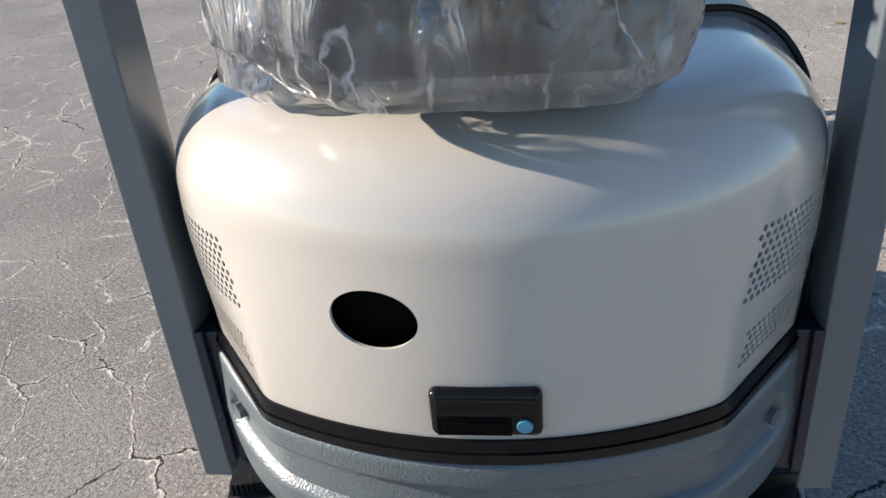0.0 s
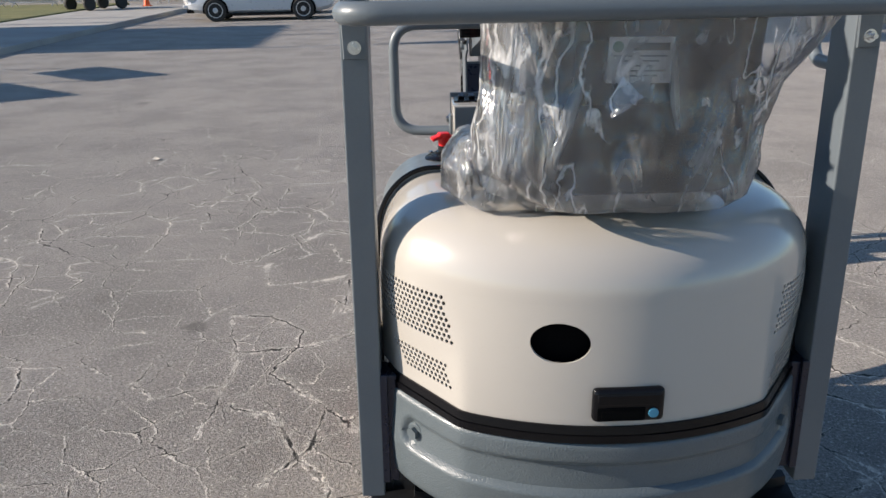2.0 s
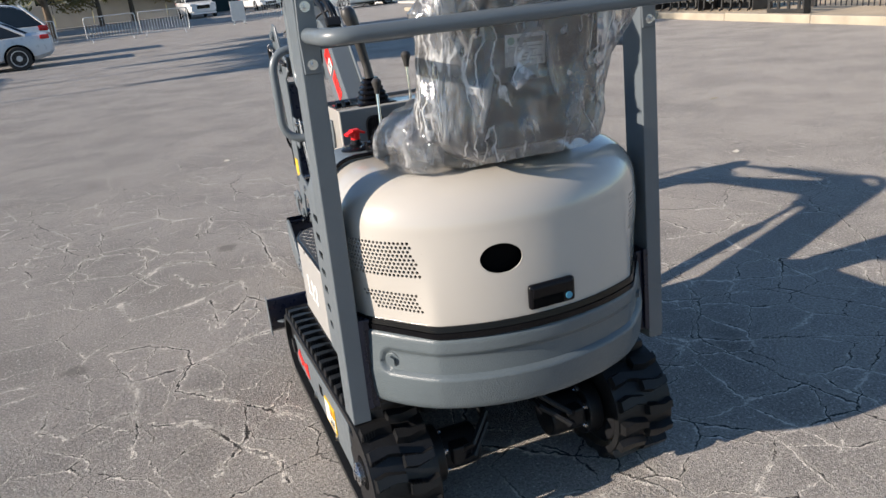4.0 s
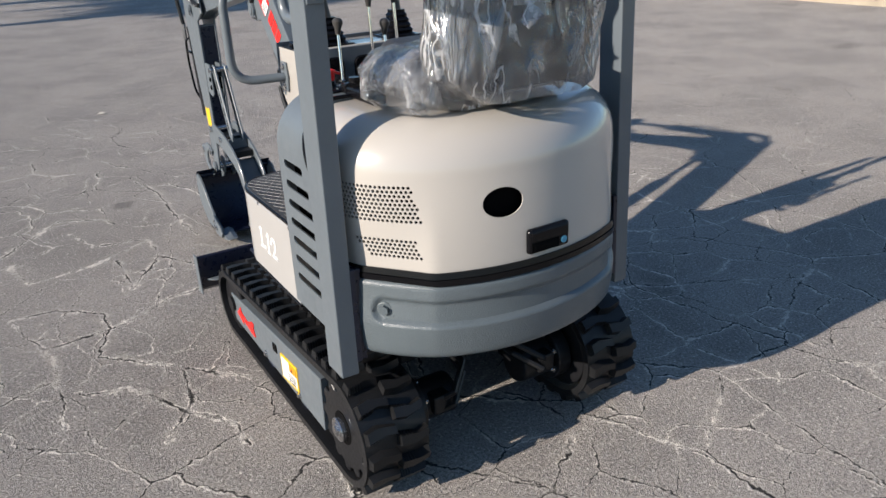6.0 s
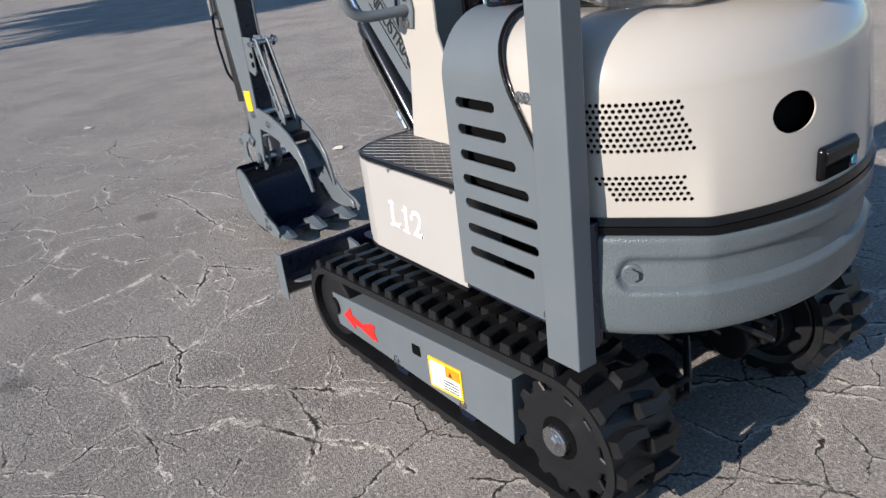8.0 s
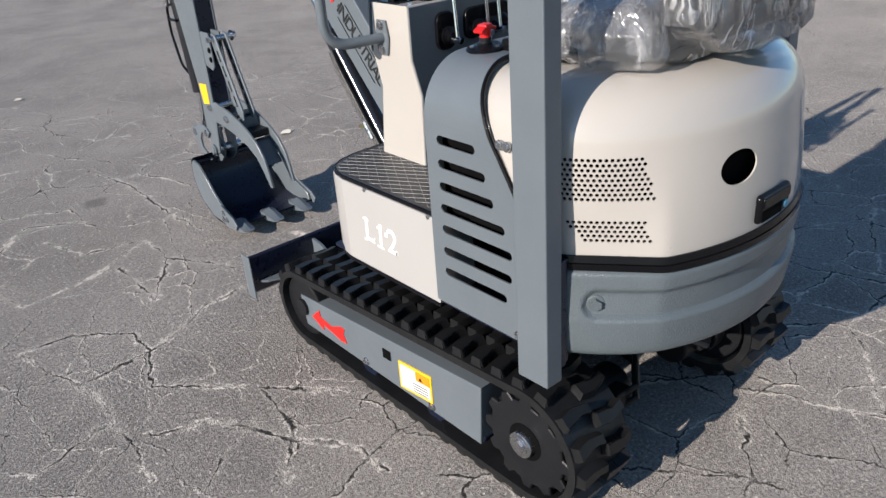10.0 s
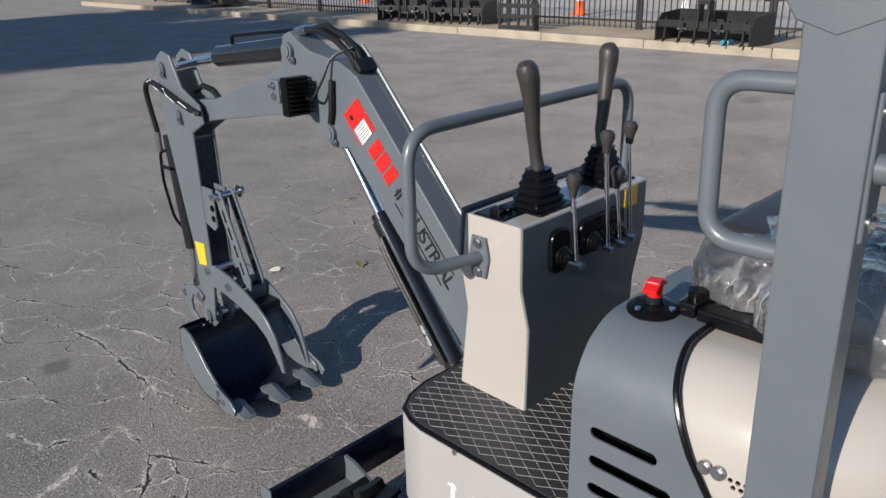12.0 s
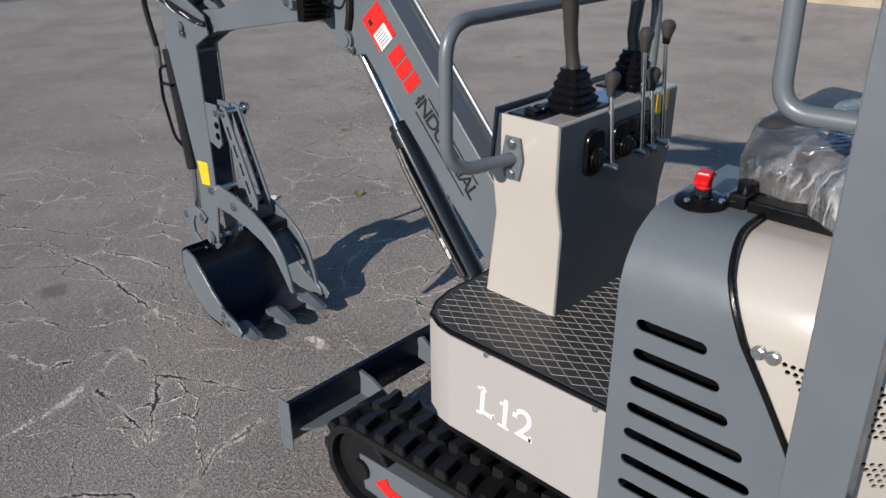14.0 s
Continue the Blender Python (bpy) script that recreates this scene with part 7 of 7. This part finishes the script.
# ---- attachments on the verge ----
def box_scraper(m, w, label, group):
    ob = thing("box_scraper", m, label, "box scraper", group)
    part("mouldboard", prism([(0.30, 0.02), (0.33, 0.02), (0.36, 0.25), (0.33, 0.50), (0.30, 0.50), (0.32, 0.25)], "x", -w / 2, w / 2), M["implement"], ob)
    for s in (-1, 1):
        part("side", prism([(-0.38, 0.02), (0.34, 0.0), (0.34, 0.50), (-0.22, 0.46), (-0.38, 0.30)], "x", s * w / 2 - 0.012, s * w / 2 + 0.012, 0.003), M["implement"], ob)
        part("link_plate", box((s * 0.34 - 0.03, -0.42, 0.18), (s * 0.34 + 0.03, -0.34, 0.34), 0.006), M["implement"], ob)
        part("pin", cyl((s * 0.34 - 0.09, -0.39, 0.24), (s * 0.34 + 0.09, -0.39, 0.24), 0.02), M["steel"], ob)
        part("mast_plate", box((s * 0.09 - 0.02, -0.37, 0.25), (s * 0.09 + 0.02, -0.20, 0.68), 0.008), M["implement"], ob)
    part("beam", box((-w / 2, -0.33, 0.24), (w / 2, -0.22, 0.36), 0.01), M["implement"], ob)
    part("mast_top", box((-0.11, -0.36, 0.63), (0.11, -0.22, 0.70), 0.01), M["implement"], ob)
    for k in range(6):
        x = -w / 2 + w * (k + 0.5) / 6
        part("shank", prism([(-0.26, 0.40), (-0.31, 0.40), (-0.33, 0.08), (-0.40, 0.01), (-0.30, 0.03), (-0.27, 0.10)], "x", x - 0.015, x + 0.015), M["implement"], ob)
    return ob


VZ = 0.137
box_scraper(pose(11.08, 5.22, VZ, 0, 0, -94), 1.72, "black steel box scraper with ripper shanks on the verge", "implements")
small = box_scraper(pose(11.5, 13.1, VZ, 0, 0, -72), 1.35, "small black steel box scraper on the verge", "implements")
copy_thing(small, pose(11.55, 11.4, VZ, 0, 0, -76))
part("blue_rag", moved(rounded_slab(0.22, 0.16, 0.09, 0.03, 2), Matrix.Translation((10.86, 4.85, 0.18))), M["blue"])
tagged(bpy.data.objects["blue_rag"], "crumpled blue plastic scrap under the scraper", "scrap")
fr = thing("pallet_frame", pose(11.05, 9.4, VZ, 0, 0, -84) @ Matrix.Scale(0.78, 4), "black steel skid frame with a mesh back guard", "implement", "implements")
for x in (-0.58, -0.30, 0.0, 0.30, 0.58):
    part("upright", box((x - 0.035, 0.0, 0.02), (x + 0.035, 0.05, 0.62 if abs(x) > 0.5 else 1.05), 0.006), M["implement"], fr)
for z in (0.06, 0.34, 0.60):
    part("cross_rail", box((-0.62, -0.01, z - 0.05), (0.62, 0.06, z + 0.05), 0.006), M["implement"], fr)
part("guard_rim", sweep([(-0.60, 0.03, 0.62), (-0.44, 0.03, 1.05), (0.44, 0.03, 1.05), (0.60, 0.03, 0.62)], 0.025, 8), M["implement"], fr)
for k in range(9):
    part("guard_bar", sweep([(-0.52 + k * 0.13, 0.03, 0.62), (-0.40 + k * 0.10, 0.03, 1.05)], 0.009, 6), M["implement"], fr)
for k in range(9):
    part("guard_bar", sweep([(0.52 - k * 0.13, 0.04, 0.62), (0.40 - k * 0.10, 0.04, 1.05)], 0.009, 6), M["implement"], fr)
part("side_plate", box((0.57, -0.20, 0.0), (0.61, 0.06, 0.40), 0.006), M["implement"], fr)
mower = thing("rotary_cutter", pose(12.0, 22.8, VZ, 0, 0, -70) @ Matrix.Scale(0.88, 4), "dark blue-grey rotary cutter with an A-frame hitch", "mower", "implements")
part("deck", box((-0.75, -0.75, 0.10), (0.75, 0.75, 0.30), 0.03), M["implement"], mower)
for s in (-1, 1):
    part("a_frame", sweep([(s * 0.42, -0.75, 0.32), (s * 0.08, -0.62, 1.05), (s * 0.20, 0.70, 0.35)], 0.032, 8), M["implement"], mower)
    part("link_arm", box((s * 0.42 - 0.03, -1.05, 0.22), (s * 0.42 + 0.03, -0.70, 0.40), 0.008), M["implement"], mower)
part("gearbox", join(box((-0.16, -0.2, 0.30), (0.16, 0.2, 0.55), 0.04), cyl((0, -0.2, 0.44), (0, -0.85, 0.46), 0.05)), M["implement"], mower)
part("tail_wheel", moved(lathe([(0.0, -0.06), (0.16, -0.06), (0.19, -0.03), (0.19, 0.03), (0.16, 0.06), (0.0, 0.06)], None, 20), Matrix.Translation((0.0, 1.15, 0.19)) @ pose(0, 0, 0, 0, 90, 0)), M["tyre"], mower)
part("tail_arm", sweep([(0.0, 0.7, 0.32), (0.06, 1.0, 0.42), (0.09, 1.15, 0.20)], 0.03, 6), M["implement"], mower)

# green utility cart by the walkway
cart = thing("utility_cart", pose(-12.93, 30.01, 0.12, 0, 0, -32.4), "green utility cart with a dark canopy roof", "cart")
part("bed", box((-0.55, -1.1, 0.42), (0.55, 0.9, 0.62), 0.04), M["green_paint"], cart)
part("cargo_box", box((-0.6, 0.1, 0.60), (0.6, 1.0, 0.95), 0.03), M["galv"], cart)
part("roof", box((-0.68, -0.95, 1.84), (0.68, 0.75, 1.96), 0.05), M["black"], cart)
for x in (-0.58, 0.58):
    for y in (-0.85, 0.65):
        part("roof_post", cyl((x, y, 0.6), (x, y, 1.86), 0.022), M["galv"], cart)
    for y in (-0.8, 0.65):
        part("wheel", moved(lathe([(0.0, -0.09), (0.22, -0.09), (0.25, -0.05), (0.25, 0.05), (0.22, 0.09), (0.0, 0.09)], None, 20), Matrix.Translation((x, y, 0.25)) @ pose(0, 0, 0, 0, 90, 0)), M["tyre"], cart)
part("seat", box((-0.5, -0.45, 0.62), (0.5, 0.02, 0.80), 0.04), M["vinyl"], cart)


# ---- houses ----
def house(m, w, d, h, ridge, label, windows, wall_m="stucco", group="houses"):
    """w along x, d along y, eaves at h, ridge along x; windows on the -y face as (x, z, w, h)."""
    ob = thing("house", m, label, "house", group)
    wl = part("wall", prism([(-d / 2, 0), (d / 2, 0), (d / 2, h), (0, h + ridge - 0.12), (-d / 2, h)], "x", -w / 2, w / 2), M[wall_m], ob, smooth=False)
    for s in (-1, 1):
        o = 0.45
        rise = ridge / (d / 2)
        p = [(s * 0.0, h + ridge), (s * (d / 2 + o), h - o * rise), (s * (d / 2 + o), h - o * rise - 0.16), (0.0, h + ridge - 0.16)]
        part("roof", prism(p, "x", -w / 2 - 0.4, w / 2 + 0.4), M["roof"], ob, smooth=False)
        part("fascia", box((-w / 2 - 0.42, s * (d / 2 + o) - 0.03, h - o * rise - 0.22), (w / 2 + 0.42, s * (d / 2 + o) + 0.03, h - o * rise)), M["trim"], ob)
    for x, z, ww, hh in windows:
        wn_ = part("window", box((x - ww / 2 - 0.09, -d / 2 - 0.05, z - 0.09), (x + ww / 2 + 0.09, -d / 2 + 0.02, z + hh + 0.09), 0.01), M["trim"], ob)
        part("pane", box((x - ww / 2, -d / 2 - 0.062, z), (x + ww / 2, -d / 2 - 0.045, z + hh)), M["glass"], wn_)
        part("mullion", box((x - 0.025, -d / 2 - 0.07, z), (x + 0.025, -d / 2 - 0.05, z + hh)), M["trim"], wn_)
    part("roof_vent", cyl((w * 0.2, -d * 0.2, h), (w * 0.2, -d * 0.2, h + ridge + 0.25), 0.06), M["galv"], ob)
    return ob


house(pose(-23.46, 50.84, 0, 0, 0, 6.6), 12, 11, 3.0, 3.2, "tan stucco house with a grey shingle roof", [(-1.5, 0.9, 2.0, 1.4), (3.4, 0.9, 1.4, 1.4)])
house(pose(-15.88, 48.29, 0, 0, 0, 92.6), 9, 5.5, 2.7, 2.0, "low tan stucco garage with a grey shingle roof", [])
house(pose(-18.26, 55.17, 0, 0, 0, 92.6), 12, 5.0, 7.5, 2.0, "tall tan stucco apartment house", [(-2.0, 4.2, 1.2, 1.4)])
house(pose(-11.06, 91.65, 0, 0, 0, 2.6), 26, 12, 6.0, 3.0, "pale stucco apartment block among the trees", [(-9, 1.0, 1.8, 1.5), (-5, 1.0, 1.8, 1.5), (-1, 1.0, 1.8, 1.5), (3, 1.0, 1.8, 1.5), (7, 1.0, 1.8, 1.5), (-9, 3.8, 1.8, 1.5), (-5, 3.8, 1.8, 1.5), (-1, 3.8, 1.8, 1.5), (3, 3.8, 1.8, 1.5), (7, 3.8, 1.8, 1.5)], "wall")
# out of sight to the left: what throws the long shadows
house(pose(-20.09, 16.91, 0, 0, 0, 92.6), 5.6, 5.5, 5.2, 1.6, "tan stucco house beside the lawn", [(0, 1.0, 1.6, 1.4)])
for x, y in ((-12.05, 10.25), (-12.69, 8.38)):
    sail = thing("shade_canopy", pose(x, y, 0.16), "flat cloth shade canopy on two thin posts", "canopy", "canopies")
    part("cloth", prism([(-1.14, 0.27), (-0.37, 0.98), (1.23, -0.33), (0.27, -0.90)], "z", 2.58, 2.62), M["green_paint"], sail)
    for px, py in ((-0.35, 0.90), (0.26, -0.82)):
        part("post", cyl((px, py, 0), (px, py, 2.58), 0.03), M["galv"], sail)

# garden wall, screen and hill behind
for k in range(12):
    ob = part("garden_wall", box((-18 + k * 3.0, 71.0, -0.2), (-15.05 + k * 3.0, 71.25, 1.9), 0.02), M["wall"], m=ASIDE)
    tagged(ob, "pale plastered boundary wall panel", "wall", "boundary wall", "structure")
for k in range(5):
    ob = part("screen_panel", box((8.4 + k * 2.4, 66.0, 0.05), (10.75 + k * 2.4, 66.06, 2.0)), M["screen"], m=ASIDE)
    tagged(ob, "dark green screen cloth on a fence", "screen", "fence screen", "structure")
hill = bmesh.new()
HN_ = 60
hv = []
for i in range(HN_ + 1):
    row = []
    for j in range(31):
        x = -260 + 520 * i / HN_
        y = 78 + 230 * (j / 30) ** 1.5
        f = (j / 30)
        z = -0.3 + 30 * f ** 1.25 * (0.75 + 0.3 * noise.noise(Vector((x * 0.012, y * 0.012, 0)))) + 1.1 * noise.noise(Vector((x * 0.05, y * 0.05, 3))) * min(1, f * 6)
        if x > 12:
            z += min(1.0, (x - 12) / 20) * 2.6 * min(1.0, f * 9)
        row.append(hill.verts.new((x, y, z)))
    hv.append(row)
for i in range(HN_):
    for j in range(30):
        hill.faces.new((hv[i][j], hv[i + 1][j], hv[i + 1][j + 1], hv[i][j + 1]))
tagged(part("hillside", hill, M["hill"]), "dry grass hillside behind the lot", "hillside", kind="structure")


# ---- trees ----
def tree(name, label, height, spread, leaf, leaves, low, seed, bare=False, size=0.16, girth=1.0, column=False):
    rng = random.Random(seed)
    ob = thing(name, Matrix(), label, "tree", "trees")
    limbs = []
    tips = []
    top = height * 0.62
    limbs.append(sweep([(0, 0, -0.1), (0.04, 0.03, height * 0.15), (rng.uniform(-0.1, 0.1), rng.uniform(-0.1, 0.1), height * 0.35), (rng.uniform(-0.3, 0.3), rng.uniform(-0.3, 0.3), top)], [height * w * girth for w in (0.030, 0.024, 0.019, 0.008)], 9))
    for k in range(16 if not bare else 26):
        z0 = height * rng.uniform(low * 0.7, 0.6) * (1.15 if low > 0.6 else 1.0)
        a = rng.uniform(0, 6.28)
        r = spread * rng.uniform(0.45, 0.95)
        z1 = z0 + height * rng.uniform(0.10, 0.38)
        p0 = Vector((0, 0, z0))
        p2 = Vector((r * math.cos(a), r * math.sin(a), min(z1, height * 0.95)))
        p1 = p0.lerp(p2, 0.45) + Vector((0, 0, height * 0.04))
        limbs.append(sweep([p0, p1, p2], [height * 0.009, height * 0.006, height * 0.0015], 5))
        tips += [p1.lerp(p2, t) for t in (0.3, 0.7, 1.0)]
        if bare:
            for q in range(5):
                s = p0.lerp(p2, rng.uniform(0.4, 1))
                e = s + Vector((rng.uniform(-1, 1), rng.uniform(-1, 1), rng.uniform(0.2, 1.2))) * spread * 0.3
                limbs.append(sweep([s, e], [height * 0.003, height * 0.0008], 4))
                tips.append(e)
    if column:
        tips += [Vector((0, 0, height * (0.14 + 0.82 * k / 90))) for k in range(91)]
    part("trunk", join(*limbs), M["bark"], ob)
    verts, faces = [], []
    for k in range(leaves):
        c = rng.choice(tips)
        rad = spread * 0.30
        p = c + Vector((rng.gauss(0, rad * 0.5), rng.gauss(0, rad * 0.5), rng.gauss(0, rad * 0.4)))
        if p.z < height * low * 0.6:
            continue
        u = Vector((rng.uniform(-1, 1), rng.uniform(-1, 1), rng.uniform(-1, 1))).normalized() * size * rng.uniform(0.6, 1.3)
        v = u.orthogonal().normalized() * size * 0.5
        b0_ = len(verts)
        verts += [p - u, p + v, p + u, p - v]
        faces.append((b0_, b0_ + 1, b0_ + 2, b0_ + 3))
    me = bpy.data.meshes.new("crown")
    me.from_pydata([tuple(v) for v in verts], [], faces)
    me.materials.append(leaf)
    cr = new("crown", me)
    cr.parent = ob
    return ob


oak = tree("olive_tree", "olive green leafy tree with a low crown", 8.0, 3.6, M["leaf_green"], 6500, 0.28, 4, size=0.20)
oak.matrix_basis = pose(-4.81, 46.9, 0, 0, 0, 2.6)
brown = tree("brown_tree", "tree with brown-green autumn leaves", 7.0, 3.2, M["leaf_dry"], 5500, 0.25, 9, size=0.18)
brown.matrix_basis = pose(-6.83, 43.79, 0, 0, 0, 2.6)
gold = tree("golden_tree", "slender tree with golden yellow autumn leaves", 8.0, 1.15, M["leaf_gold"], 13000, 0.10, 15, size=0.13, girth=0.4, column=True)
gold.matrix_basis = pose(-13.42, 39.91, 0.16, 0, 0, 2.6)
bare = tree("bare_tree", "nearly leafless tree with pale thin branches", 6.0, 2.6, M["leaf_dry"], 500, 0.25, 21, True, 0.09)
bare.matrix_basis = pose(-15.96, 41.76, 0.16, 0, 0, 2.6)
copy_thing(bare, pose(-11.84, 39.0, 0.16, 0, 0, 82.6))
for x, y, _, r in ((-0.15, 68.14, 1.1, 30), (4.41, 69.84, 1.2, 100), (8.39, 73.0, 1.2, 200), (13.97, 74.71, 1.1, 20), (19.94, 78.91, 1.0, 150), (-12.39, 65.53, 1.1, 70), (25.77, 86.11, 1.2, 260), (-4.55, 73.95, 1.3, 310), (32.43, 97.34, 1.2, 40)):
    copy_thing(oak, pose(x, y, 0, 0, 0, r))
for x, y, r in ((-2.53, 64.03, 50), (2.19, 73.25, 120), (11.21, 78.62, 220), (-9.54, 59.68, 10), (17.15, 72.81, 300)):
    copy_thing(brown, pose(x, y, 0, 0, 0, r))
pine = tree("tall_tree", "tall slender evergreen with a bare trunk", 15.0, 2.3, M["leaf_green"], 2400, 0.78, 33, size=0.30, girth=0.4)
pine.matrix_basis = pose(-24, 13.6, 0.16)
for x, y, r in ((-23.0, 16.4, 90), (-24.5, 18.8, 170), (-23.4, 21.2, 250), (-22.0, 23.6, 40)):
    copy_thing(pine, pose(x, y, 0.16, 0, 0, r))

# small litter on the asphalt
rl = random.Random(5)
for k, (x, y) in enumerate(((0.75, 2.65), (1.15, 2.35), (-0.2, 5.2), (1.9, 3.4), (3.4, 2.2), (2.6, 5.0), (-2.6, 4.4), (4.8, 4.1))):
    lf = bmesh.new()
    n = 9
    ring = [lf.verts.new((0.045 * math.cos(6.283 * q / n) * rl.uniform(0.5, 1.2), 0.03 * math.sin(6.283 * q / n) * rl.uniform(0.5, 1.2), 0.004 + 0.014 * rl.random())) for q in range(n)]
    mid_ = lf.verts.new((0, 0, 0.004))
    for q in range(n):
        lf.faces.new((ring[q], ring[(q + 1) % n], mid_))
    ob = part("dry_leaf", lf, M["leaf_dry"] if k % 2 else M["trim"], None, "", pose(x, y, 0.0, 0, 0, k * 50))
    tagged(ob, "curled dry leaf lying on the asphalt", "leaf", "litter")
